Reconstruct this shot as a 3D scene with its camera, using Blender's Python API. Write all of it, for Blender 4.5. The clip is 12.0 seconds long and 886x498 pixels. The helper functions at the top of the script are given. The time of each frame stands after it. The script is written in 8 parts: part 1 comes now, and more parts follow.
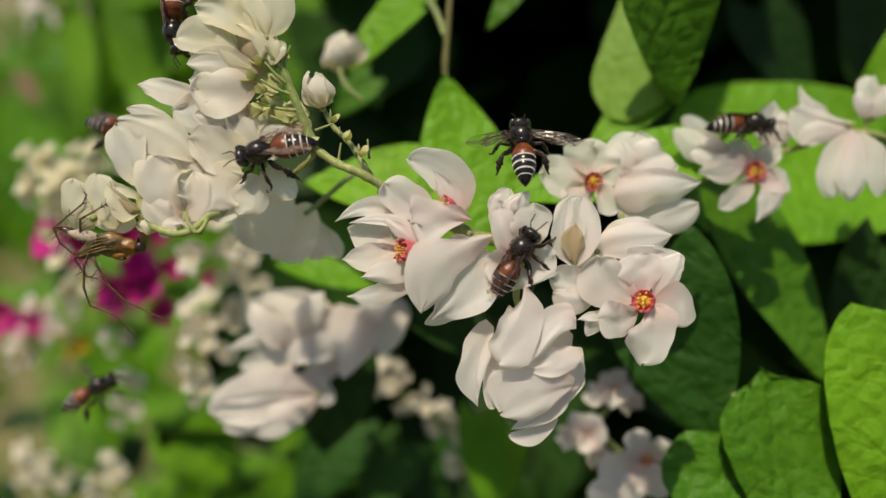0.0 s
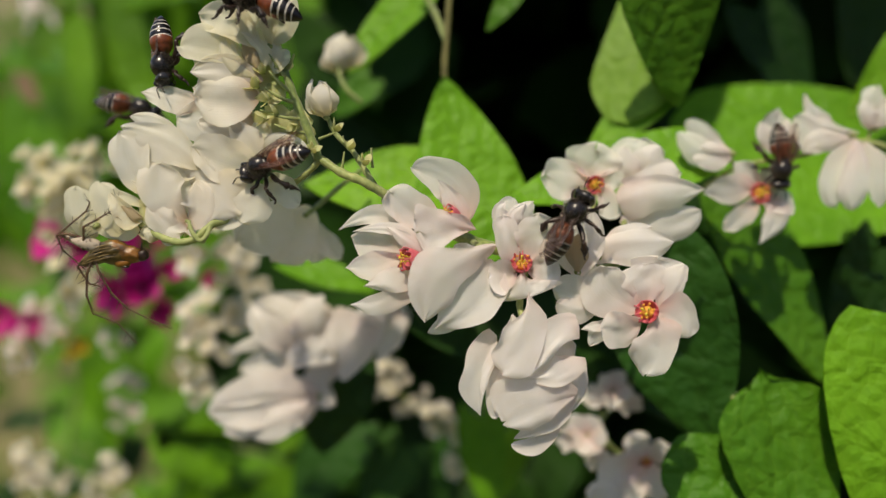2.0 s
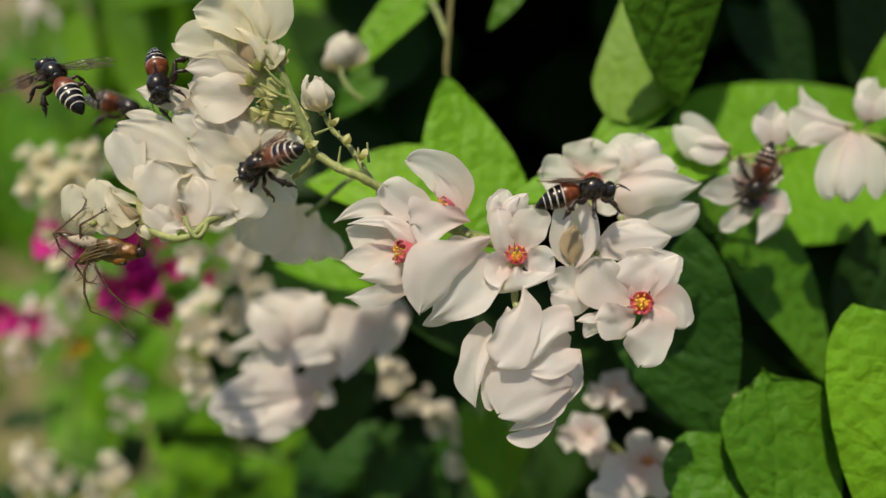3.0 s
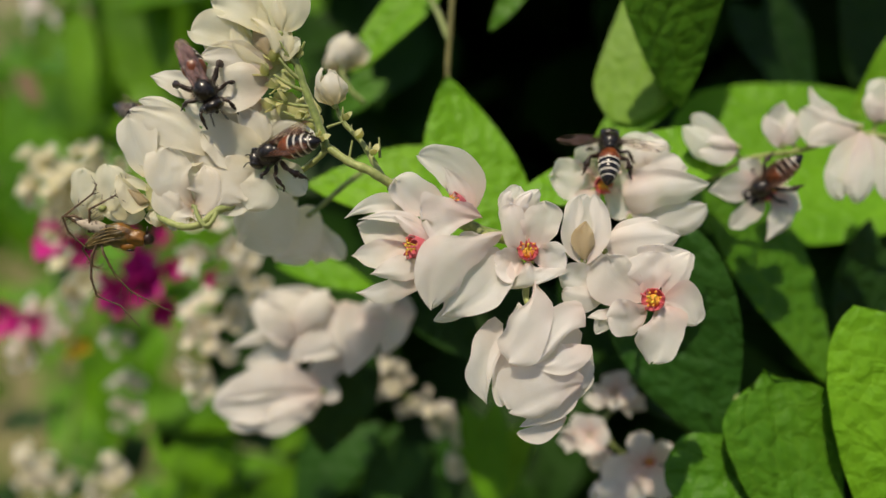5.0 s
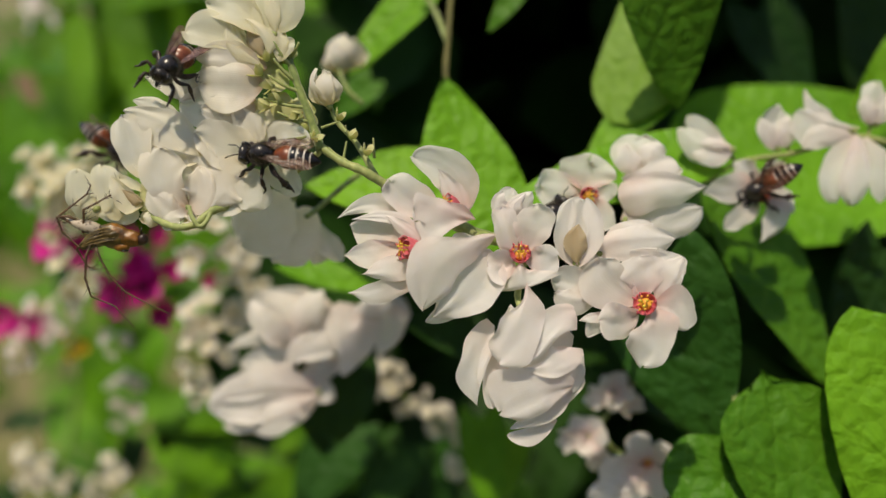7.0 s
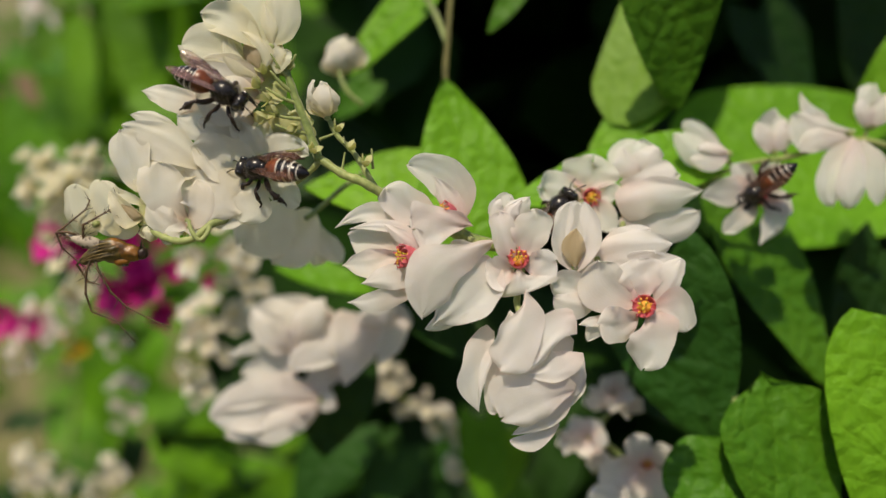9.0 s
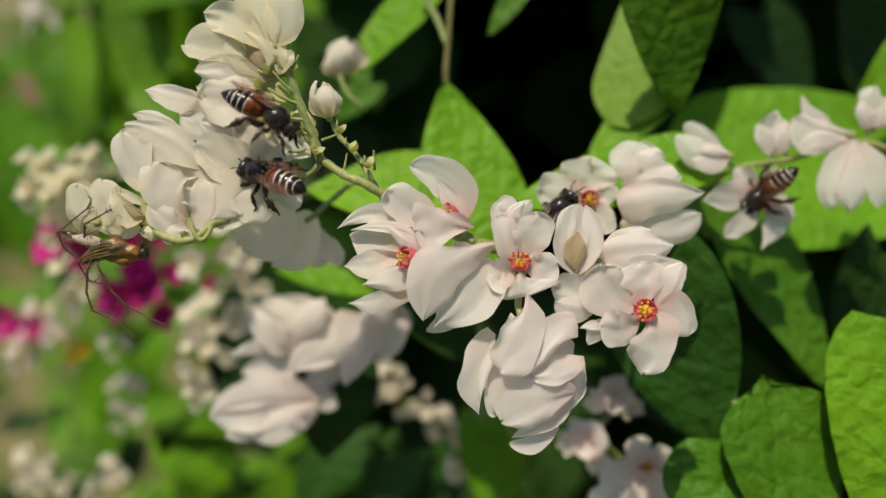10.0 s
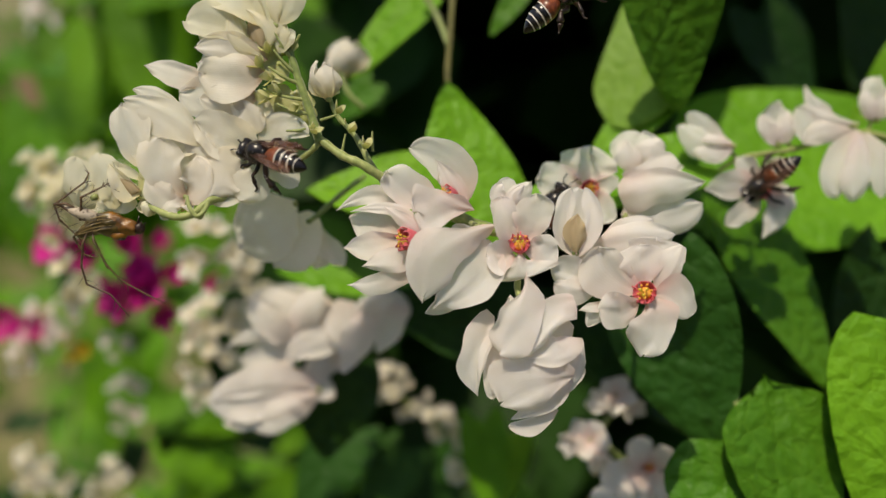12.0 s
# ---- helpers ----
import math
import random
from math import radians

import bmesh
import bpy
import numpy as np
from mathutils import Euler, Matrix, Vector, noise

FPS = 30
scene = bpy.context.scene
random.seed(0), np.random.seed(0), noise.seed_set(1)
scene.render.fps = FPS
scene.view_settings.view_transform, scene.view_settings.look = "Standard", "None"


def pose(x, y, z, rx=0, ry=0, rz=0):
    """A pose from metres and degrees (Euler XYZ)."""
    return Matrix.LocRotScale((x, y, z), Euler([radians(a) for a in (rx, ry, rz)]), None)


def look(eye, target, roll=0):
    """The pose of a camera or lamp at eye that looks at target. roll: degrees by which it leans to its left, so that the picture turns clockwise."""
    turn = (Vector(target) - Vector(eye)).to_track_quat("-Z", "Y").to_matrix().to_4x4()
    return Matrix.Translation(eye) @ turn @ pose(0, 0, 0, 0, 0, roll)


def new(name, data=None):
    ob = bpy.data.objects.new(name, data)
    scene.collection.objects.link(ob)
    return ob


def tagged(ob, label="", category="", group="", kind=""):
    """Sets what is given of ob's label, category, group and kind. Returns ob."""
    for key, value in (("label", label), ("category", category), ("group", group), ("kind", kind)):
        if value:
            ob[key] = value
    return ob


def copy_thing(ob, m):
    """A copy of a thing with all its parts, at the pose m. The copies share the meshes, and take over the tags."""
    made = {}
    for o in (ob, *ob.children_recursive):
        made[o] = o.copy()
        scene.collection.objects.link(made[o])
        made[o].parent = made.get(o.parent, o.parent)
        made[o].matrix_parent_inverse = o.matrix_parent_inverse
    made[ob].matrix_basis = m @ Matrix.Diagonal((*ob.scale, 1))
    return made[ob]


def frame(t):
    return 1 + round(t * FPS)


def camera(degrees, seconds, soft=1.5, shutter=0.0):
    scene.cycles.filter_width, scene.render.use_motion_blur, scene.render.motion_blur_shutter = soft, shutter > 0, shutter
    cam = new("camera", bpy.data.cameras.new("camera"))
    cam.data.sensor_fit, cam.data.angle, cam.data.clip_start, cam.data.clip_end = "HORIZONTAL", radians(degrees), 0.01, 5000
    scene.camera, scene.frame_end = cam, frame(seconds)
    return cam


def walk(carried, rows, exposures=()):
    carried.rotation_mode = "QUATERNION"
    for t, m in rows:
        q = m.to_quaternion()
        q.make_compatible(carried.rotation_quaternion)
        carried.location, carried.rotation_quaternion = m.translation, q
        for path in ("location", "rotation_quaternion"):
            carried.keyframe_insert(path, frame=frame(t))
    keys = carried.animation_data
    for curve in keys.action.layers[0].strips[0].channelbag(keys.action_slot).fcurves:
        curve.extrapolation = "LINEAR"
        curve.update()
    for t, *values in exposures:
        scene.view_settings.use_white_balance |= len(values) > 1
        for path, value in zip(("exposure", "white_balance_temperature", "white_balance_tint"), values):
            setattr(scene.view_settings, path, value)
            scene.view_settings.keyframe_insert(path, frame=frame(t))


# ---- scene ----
# A macro shot of a white coral vine in the sun: bees on its flowers, a spider beneath, all swaying in light air.
cam = camera(60, 12.0, soft=1.5)
cam.data.dof.use_dof = True
cam.data.dof.focus_distance = 0.0747
cam.data.dof.aperture_fstop = 10.5
walk(cam, [
    (0, pose(-0.00001, -0.00005, 0.89990, 65, 0, 0)),
    (0.5, pose(0.00006, -0.00001, 0.89998, 65, 0, 0)),
    (1, pose(0.00009, 0.00005, 0.90010, 65, 0, 0)),
    (1.5, pose(0.00009, 0.00008, 0.90018, 65, 0, 0)),
    (2, pose(0.00007, 0.00006, 0.90012, 65, 0, 0)),
    (2.5, pose(-0.00000, 0.00000, 0.90000, 65, 0, 0)),
    (3, pose(-0.00016, 0.00000, 0.90000, 65, 0, 0)),
    (5, pose(-0.00031, 0.00006, 0.90012, 65, 0, 0)),
    (5.5, pose(-0.00032, 0.00009, 0.90019, 65, 0, 0)),
    (6, pose(-0.00022, 0.00008, 0.90018, 65, 0, 0)),
    (6.5, pose(-0.00013, 0.00008, 0.90017, 65, 0, 0)),
    (7, pose(-0.00010, 0.00012, 0.90025, 65, 0, 0)),
    (9, pose(-0.00007, 0.00019, 0.90041, 65, 0, 0)),
    (9.5, pose(-0.00006, 0.00025, 0.90053, 65, 0, 0)),
    (10, pose(-0.00010, 0.00031, 0.90066, 65, 0, 0)),
    (10.5, pose(-0.00020, 0.00038, 0.90081, 65, 0, 0)),
    (11, pose(-0.00030, 0.00041, 0.90088, 65, 0, 0)),
    (11.5, pose(-0.00033, 0.00040, 0.90086, 65, 0, 0)),
    (12, pose(-0.00031, 0.00035, 0.90075, 65, 0, 0)),
])


# The bush stands in its own axes: x along it, y up its face, z out towards the viewer; lengths in millimetres.
MM = 0.001
BUSH = pose(0, 0.06770, 0.86843, 65, 0, 0)


def at(x, y, z):
    return Vector((x, y, z)) * MM


# ---- light ----
def daylight():
    sun_way = Vector((-0.20, 0.78, 0.60))
    up = (BUSH.to_3x3() @ sun_way).normalized()
    world = bpy.data.worlds.new("sky")
    scene.world = world
    world.use_nodes = True
    nt = world.node_tree
    sky = nt.nodes.new("ShaderNodeTexSky")
    sky.sky_type, sky.sun_disc = "NISHITA", False
    sky.sun_elevation = math.asin(up.z)
    sky.sun_rotation = math.atan2(up.x, up.y)
    nt.links.new(sky.outputs[0], nt.nodes["Background"].inputs[0])
    nt.nodes["Background"].inputs[1].default_value = 0.15
    lamp = bpy.data.lights.new("sun", "SUN")
    lamp.energy, lamp.angle, lamp.color = 4.0, radians(0.9), (1.0, 0.92, 0.77)
    sun = new("sun", lamp)
    sun.matrix_world = look((0, 0, 0), -up)
    sun.location = (0, 0, 3)


daylight()
scene.view_settings.exposure = -0.14
scene.view_settings.use_white_balance = True
scene.view_settings.white_balance_temperature = 7300


# ---- materials ----
def links(nt, a, b):
    nt.links.new(a, b)


def material(name):
    m = bpy.data.materials.new(name)
    m.use_nodes = True
    return m, m.node_tree, m.node_tree.nodes["Principled BSDF"]


def node(nt, kind, **values):
    n = nt.nodes.new(kind)
    for key, value in values.items():
        n.inputs[key].default_value = value
    return n


def ramp(nt, fac, stops):
    n = nt.nodes.new("ShaderNodeValToRGB")
    while len(n.color_ramp.elements) < len(stops):
        n.color_ramp.elements.new(0.5)
    for e, (p, c) in zip(n.color_ramp.elements, stops):
        e.position, e.color = p, (*c, 1)
    links(nt, fac, n.inputs[0])
    return n.outputs[0]


def mix(nt, fac, a, b, blend="MIX"):
    n = nt.nodes.new("ShaderNodeMix")
    n.data_type, n.blend_type = "RGBA", blend
    for slot, value in ((0, fac), (6, a), (7, b)):
        if isinstance(value, (int, float)):
            n.inputs[slot].default_value = value
        elif isinstance(value, tuple):
            n.inputs[slot].default_value = (*value, 1)
        else:
            links(nt, value, n.inputs[slot])
    return n.outputs[2]


def thin(name, tip, base, depth=0.0006, rough=0.5, spread=0.35, veins=0.035, size=600.0, sheer=0.5):
    """A petal or sepal: colour runs from base to tip, fine lengthwise veins, and lets light through."""
    m, nt, p = material(name)
    uv = nt.nodes.new("ShaderNodeUVMap")
    sep = nt.nodes.new("ShaderNodeSeparateXYZ")
    links(nt, uv.outputs[0], sep.inputs[0])
    obj = nt.nodes.new("ShaderNodeTexCoord")
    spots = node(nt, "ShaderNodeTexNoise", Scale=size, Detail=4.0)
    links(nt, obj.outputs["Object"], spots.inputs["Vector"])
    info = nt.nodes.new("ShaderNodeObjectInfo")
    colour = ramp(nt, sep.outputs[1], [(0.0, base), (spread, tuple(0.35 * a + 0.65 * b for a, b in zip(base, tip))), (spread + 0.3, tip)])
    vary = ramp(nt, info.outputs["Random"], [(0.0, (0.985, 0.98, 0.95)), (0.5, (1, 1, 0.99)), (1.0, (1, 0.985, 0.975))])
    colour = mix(nt, 1.0, colour, vary, "MULTIPLY")
    blotch = ramp(nt, spots.outputs[0], [(0.35, (0.97, 0.965, 0.94)), (0.6, (1, 1, 1))])
    colour = mix(nt, 0.7, colour, blotch, "MULTIPLY")
    links(nt, colour, p.inputs["Base Color"])
    p.inputs["Roughness"].default_value = rough
    p.inputs["Specular IOR Level"].default_value = 0.3
    wave = node(nt, "ShaderNodeTexWave", Scale=7.0, Distortion=1.2, Detail=2.0)
    stretch = nt.nodes.new("ShaderNodeMapping")
    stretch.inputs["Scale"].default_value = (1.0, 0.12, 1.0)
    links(nt, uv.outputs[0], stretch.inputs[0])
    links(nt, stretch.outputs[0], wave.inputs["Vector"])
    bump = node(nt, "ShaderNodeBump", Strength=veins, Distance=0.0001)
    links(nt, wave.outputs[1], bump.inputs["Height"])
    grain = node(nt, "ShaderNodeTexNoise", Scale=size * 6, Detail=2.0)
    links(nt, obj.outputs["Object"], grain.inputs["Vector"])
    bump2 = node(nt, "ShaderNodeBump", Strength=0.05, Distance=0.0002)
    links(nt, grain.outputs[0], bump2.inputs["Height"])
    links(nt, bump.outputs[0], bump2.inputs["Normal"])
    links(nt, bump2.outputs[0], p.inputs["Normal"])
    p.inputs["Subsurface Weight"].default_value = 0.6
    p.inputs["Subsurface Radius"].default_value = (1.0, 0.92, 0.85)
    p.inputs["Subsurface Scale"].default_value = depth
    glow = nt.nodes.new("ShaderNodeBsdfTranslucent")
    links(nt, mix(nt, 1.0, colour, (1.0, 0.995, 0.98), "MULTIPLY"), glow.inputs[0])
    links(nt, bump2.outputs[0], glow.inputs["Normal"])
    both = node(nt, "ShaderNodeMixShader", Fac=sheer)
    links(nt, p.outputs[0], both.inputs[1])
    links(nt, glow.outputs[0], both.inputs[2])
    links(nt, both.outputs[0], nt.nodes["Material Output"].inputs[0])
    return m


def leafy(name, lit, deep, vein, translucent=0.3, rough=0.5, relief=1.0):
    """A leaf blade: mottled green, paler net of veins, quilted relief, light through it."""
    m, nt, p = material(name)
    uv = nt.nodes.new("ShaderNodeUVMap")
    obj = nt.nodes.new("ShaderNodeTexCoord")
    big = node(nt, "ShaderNodeTexNoise", Scale=55.0, Detail=5.0)
    links(nt, obj.outputs["Object"], big.inputs["Vector"])
    cells = node(nt, "ShaderNodeTexVoronoi", Scale=400.0)
    cells.feature = "DISTANCE_TO_EDGE"
    links(nt, obj.outputs["Object"], cells.inputs["Vector"])
    fine = node(nt, "ShaderNodeTexNoise", Scale=900.0, Detail=3.0)
    links(nt, obj.outputs["Object"], fine.inputs["Vector"])
    colour = ramp(nt, big.outputs[0], [(0.3, deep), (0.62, lit)])
    net = ramp(nt, cells.outputs[0], [(0.0, (1, 1, 1)), (0.09, (0, 0, 0))])
    sep = nt.nodes.new("ShaderNodeSeparateColor")
    links(nt, net, sep.inputs[0])
    weak = nt.nodes.new("ShaderNodeMath")
    weak.operation = "MULTIPLY"
    weak.inputs[1].default_value = 0.22
    links(nt, sep.outputs[0], weak.inputs[0])
    colour = mix(nt, weak.outputs[0], colour, vein)
    specks = ramp(nt, fine.outputs[0], [(0.3, (0.82, 0.85, 0.8)), (0.6, (1, 1, 1))])
    colour = mix(nt, 1.0, colour, specks, "MULTIPLY")
    info = nt.nodes.new("ShaderNodeObjectInfo")
    vary = ramp(nt, info.outputs["Random"], [(0.0, (0.8, 0.9, 0.8)), (1.0, (1.1, 1.02, 0.9))])
    colour = mix(nt, 1.0, colour, vary, "MULTIPLY")
    links(nt, colour, p.inputs["Base Color"])
    p.inputs["Roughness"].default_value = rough
    p.inputs["Specular IOR Level"].default_value = 0.25
    pucker = node(nt, "ShaderNodeTexNoise", Scale=230.0, Detail=3.0, Distortion=1.5)
    links(nt, obj.outputs["Object"], pucker.inputs["Vector"])
    bump = node(nt, "ShaderNodeBump", Strength=0.6 * relief, Distance=0.0012)
    links(nt, pucker.outputs[0], bump.inputs["Height"])
    bump2 = node(nt, "ShaderNodeBump", Strength=0.7 * relief, Distance=0.0006)
    links(nt, cells.outputs[0], bump2.inputs["Height"])
    links(nt, bump.outputs[0], bump2.inputs["Normal"])
    links(nt, bump2.outputs[0], p.inputs["Normal"])
    glow = nt.nodes.new("ShaderNodeBsdfTranslucent")
    links(nt, mix(nt, 1.0, colour, (1.25, 1.25, 0.6), "MULTIPLY"), glow.inputs[0])
    both = node(nt, "ShaderNodeMixShader", Fac=translucent)
    links(nt, p.outputs[0], both.inputs[1])
    links(nt, glow.outputs[0], both.inputs[2])
    links(nt, both.outputs[0], nt.nodes["Material Output"].inputs[0])
    return m


def body(name, light, dark, rough=0.4, size=900.0, bump=0.3, sheen=0.0, coat=0.0, translucent=0.0, lo=0.35, hi=0.65):
    """A skin, shell, stalk or soil: two mottled tones with fine relief."""
    m, nt, p = material(name)
    obj = nt.nodes.new("ShaderNodeTexCoord")
    n = node(nt, "ShaderNodeTexNoise", Scale=size, Detail=5.0, Roughness=0.6)
    links(nt, obj.outputs["Object"], n.inputs["Vector"])
    big = node(nt, "ShaderNodeTexNoise", Scale=size * 0.13, Detail=3.0)
    links(nt, obj.outputs["Object"], big.inputs["Vector"])
    colour = ramp(nt, n.outputs[0], [(lo, dark), (hi, light)])
    tone = ramp(nt, big.outputs[0], [(0.3, (0.75, 0.75, 0.75)), (0.65, (1.1, 1.1, 1.1))])
    colour = mix(nt, 1.0, colour, tone, "MULTIPLY")
    links(nt, colour, p.inputs["Base Color"])
    p.inputs["Roughness"].default_value = rough
    p.inputs["Sheen Weight"].default_value = sheen
    p.inputs["Coat Weight"].default_value = coat
    b = node(nt, "ShaderNodeBump", Strength=bump, Distance=0.1 / size)
    links(nt, n.outputs[0], b.inputs["Height"])
    links(nt, b.outputs[0], p.inputs["Normal"])
    if translucent:
        glow = nt.nodes.new("ShaderNodeBsdfTranslucent")
        links(nt, colour, glow.inputs[0])
        both = node(nt, "ShaderNodeMixShader", Fac=translucent)
        links(nt, p.outputs[0], both.inputs[1])
        links(nt, glow.outputs[0], both.inputs[2])
        links(nt, both.outputs[0], nt.nodes["Material Output"].inputs[0])
    return m


def gauze(name, colour, clear, glint=0.3):
    """An insect wing: clear brownish film, finely wrinkled and glossy, with a net of dark veins."""
    m, nt, p = material(name)
    obj = nt.nodes.new("ShaderNodeTexCoord")
    long = nt.nodes.new("ShaderNodeMapping")
    long.inputs["Scale"].default_value = (0.35, 1.0, 1.0)
    links(nt, obj.outputs["Object"], long.inputs[0])
    cells = node(nt, "ShaderNodeTexVoronoi", Scale=1300.0)
    cells.feature = "DISTANCE_TO_EDGE"
    links(nt, long.outputs[0], cells.inputs["Vector"])
    net = ramp(nt, cells.outputs[0], [(0.0, (0.06, 0.03, 0.025)), (0.10, colour)])
    links(nt, net, p.inputs["Base Color"])
    p.inputs["Roughness"].default_value = glint
    p.inputs["Specular IOR Level"].default_value = 0.7
    folds = node(nt, "ShaderNodeTexNoise", Scale=1500.0, Detail=3.0)
    links(nt, long.outputs[0], folds.inputs["Vector"])
    b = node(nt, "ShaderNodeBump", Strength=1.0, Distance=0.00025)
    links(nt, folds.outputs[0], b.inputs["Height"])
    links(nt, b.outputs[0], p.inputs["Normal"])
    see = ramp(nt, cells.outputs[0], [(0.0, (clear * 0.5,) * 3), (0.10, (clear,) * 3)])
    through_it = nt.nodes.new("ShaderNodeBsdfTransparent")
    through_it.inputs[0].default_value = (0.975, 0.955, 0.935, 1)
    both = nt.nodes.new("ShaderNodeMixShader")
    links(nt, see, both.inputs[0])
    links(nt, p.outputs[0], both.inputs[1])
    links(nt, through_it.outputs[0], both.inputs[2])
    links(nt, both.outputs[0], nt.nodes["Material Output"].inputs[0])
    return m


PETAL = thin("white_petal", (0.985, 0.962, 0.957), (0.965, 0.785, 0.765), spread=0.34)
PETAL_CREAM = thin("cream_petal", (0.97, 0.95, 0.82), (0.88, 0.82, 0.46), spread=0.36)
PETAL_IVORY = thin("ivory_petal", (0.98, 0.96, 0.91), (0.94, 0.87, 0.64), spread=0.34)
PETAL_TAN = thin("tan_based_petal", (0.98, 0.96, 0.91), (0.66, 0.47, 0.32), spread=0.16)
PETAL_PINK = thin("magenta_petal", (0.74, 0.025, 0.38), (0.60, 0.010, 0.26), 0.0002)
PETAL_YELLOW = thin("yellow_petal", (0.75, 0.55, 0.05), (0.5, 0.35, 0.03), 0.0002)
HUSK = thin("bud_core", (0.66, 0.55, 0.38), (0.60, 0.50, 0.30), 0.0002)
SEPAL = thin("green_cream_sepal", (0.80, 0.79, 0.46), (0.40, 0.48, 0.14), 0.0002)
STEM = body("green_stalk", (0.27, 0.34, 0.09), (0.14, 0.20, 0.045), 0.5, 1800, 0.4, sheen=0.3)
STEM_PALE = body("pale_stalk", (0.44, 0.48, 0.17), (0.26, 0.32, 0.09), 0.5, 1800, 0.4, sheen=0.3, translucent=0.15)
STEM_DRY = body("brown_green_stalk", (0.22, 0.20, 0.06), (0.12, 0.12, 0.04), 0.6, 1500, 0.5)
CUP = body("coral_red_cup", (0.82, 0.20, 0.24), (0.72, 0.12, 0.15), 0.45, 2500, 0.3, translucent=0.2)
ANTHER = body("orange_anther", (0.88, 0.46, 0.06), (0.7, 0.28, 0.03), 0.6, 4000, 0.5)
STYLE = body("yellow_style", (0.85, 0.72, 0.08), (0.7, 0.55, 0.05), 0.5, 4000, 0.3)
LEAF = leafy("vine_leaf", (0.201, 0.457, 0.0224), (0.138, 0.355, 0.0155), (0.267, 0.519, 0.0433), 0.28)
LEAF_PALE = leafy("young_vine_leaf", (0.201, 0.400, 0.0480), (0.159, 0.340, 0.0360), (0.254, 0.454, 0.0800), 0.3, relief=0.35)
# LEAF toned down: the weaker light on some leaves is in this colour.
LEAF_MID = leafy("less_lit_vine_leaf", (0.089, 0.253, 0.0155), (0.059, 0.195, 0.0103), (0.170, 0.360, 0.0345), 0.25)
# The vine leaf again, with shade below the flowers put into its colour.
LEAF_SHADE = leafy("shaded_vine_leaf", (0.032, 0.112, 0.014), (0.020, 0.080, 0.009), (0.058, 0.155, 0.026), 0.2)
# Darkest leaf: deep shade of the thicket's inside is mixed into this green.
LEAF_DEEP_SHADE = leafy("deep_shade_leaf", (0.017, 0.063, 0.0050), (0.008, 0.038, 0.0035), (0.039, 0.101, 0.0150), 0.15, 0.55)
LEAF_DRY = leafy("dead_leaf", (0.218, 0.143, 0.0756), (0.126, 0.084, 0.0462), (0.252, 0.168, 0.0840), 0.15)
LEAF_FAR = leafy("background_leaf", (0.156, 0.396, 0.0118), (0.042, 0.150, 0.0065), (0.128, 0.283, 0.0628), 0.25)
SOIL = body("brown_soil", (0.26, 0.225, 0.10), (0.12, 0.12, 0.045), 0.9, 25, 0.8)
BEE_BLACK = body("black_shell", (0.014, 0.010, 0.009), (0.005, 0.004, 0.004), 0.22, 3000, 0.25)
BEE_RED = body("rust_shell", (0.27, 0.068, 0.019), (0.11, 0.027, 0.010), 0.35, 2500, 0.25)
BEE_WHITE = body("white_hair_band", (0.82, 0.77, 0.70), (0.62, 0.57, 0.50), 0.8, 5000, 0.8, sheen=0.5)
BEE_FUR = body("grey_brown_fur", (0.026, 0.019, 0.015), (0.006, 0.005, 0.004), 0.27, 2500, 0.45)
BEE_HAIR = body("pale_hair", (0.11, 0.080, 0.056), (0.045, 0.033, 0.023), 0.8, 2500, 0.2, sheen=0.1)
BEE_EYE = body("dark_eye", (0.02, 0.016, 0.014), (0.009, 0.008, 0.008), 0.15, 6000, 0.2, coat=0.6)
BEE_LEG = body("dark_brown_leg", (0.045, 0.022, 0.014), (0.015, 0.009, 0.007), 0.4, 3000, 0.4)
WING = gauze("brown_wing", (0.20, 0.13, 0.10), 0.978, 0.3)
WING_RED = gauze("rosy_brown_wing", (0.42, 0.25, 0.24), 0.74, 0.2)
WING_RUST = gauze("rusty_wing", (0.30, 0.12, 0.07), 0.95, 0.42)
WING_FAST = gauze("clear_wing", (0.16, 0.13, 0.11), 0.975, 0.15)
PREY_AMBER = body("amber_skin", (0.33, 0.135, 0.014), (0.075, 0.036, 0.007), 0.36, 900, 1.0, coat=0.25, translucent=0.10)
PREY_OLIVE = body("olive_skin", (0.14, 0.090, 0.016), (0.026, 0.020, 0.007), 0.36, 900, 1.0, coat=0.2)
PREY_PALE = body("pale_hair_skin", (0.42, 0.31, 0.13), (0.20, 0.12, 0.04), 0.6, 2500, 0.5)
PREY_FLECK = body("pale_flecked_skin", (0.50, 0.42, 0.32), (0.11, 0.07, 0.05), 0.6, 1600, 0.4, lo=0.36, hi=0.46)
SPIDER_LEG = body("spider_leg", (0.16, 0.085, 0.035), (0.05, 0.028, 0.014), 0.5, 3000, 0.4)


# ---- shapes ----
def part(name, bm, mat, parent=None, label="", place=None, smooth=True):
    """Links a bmesh as one mesh object, under a thing or a part."""
    me = bpy.data.meshes.new(name)
    bm.to_mesh(me)
    bm.free()
    for m in mat if isinstance(mat, (list, tuple)) else [mat]:
        me.materials.append(m)
    if smooth:
        me.shade_smooth()
    ob = new(name, me)
    if parent is not None:
        ob.parent = parent
    if place is not None:
        ob.location = place
    if label:
        ob["label"] = label
    return ob


def empty(name, m=None):
    ob = new(name)
    ob.empty_display_size = 0.003
    if m is not None:
        ob.matrix_world = m
    return ob


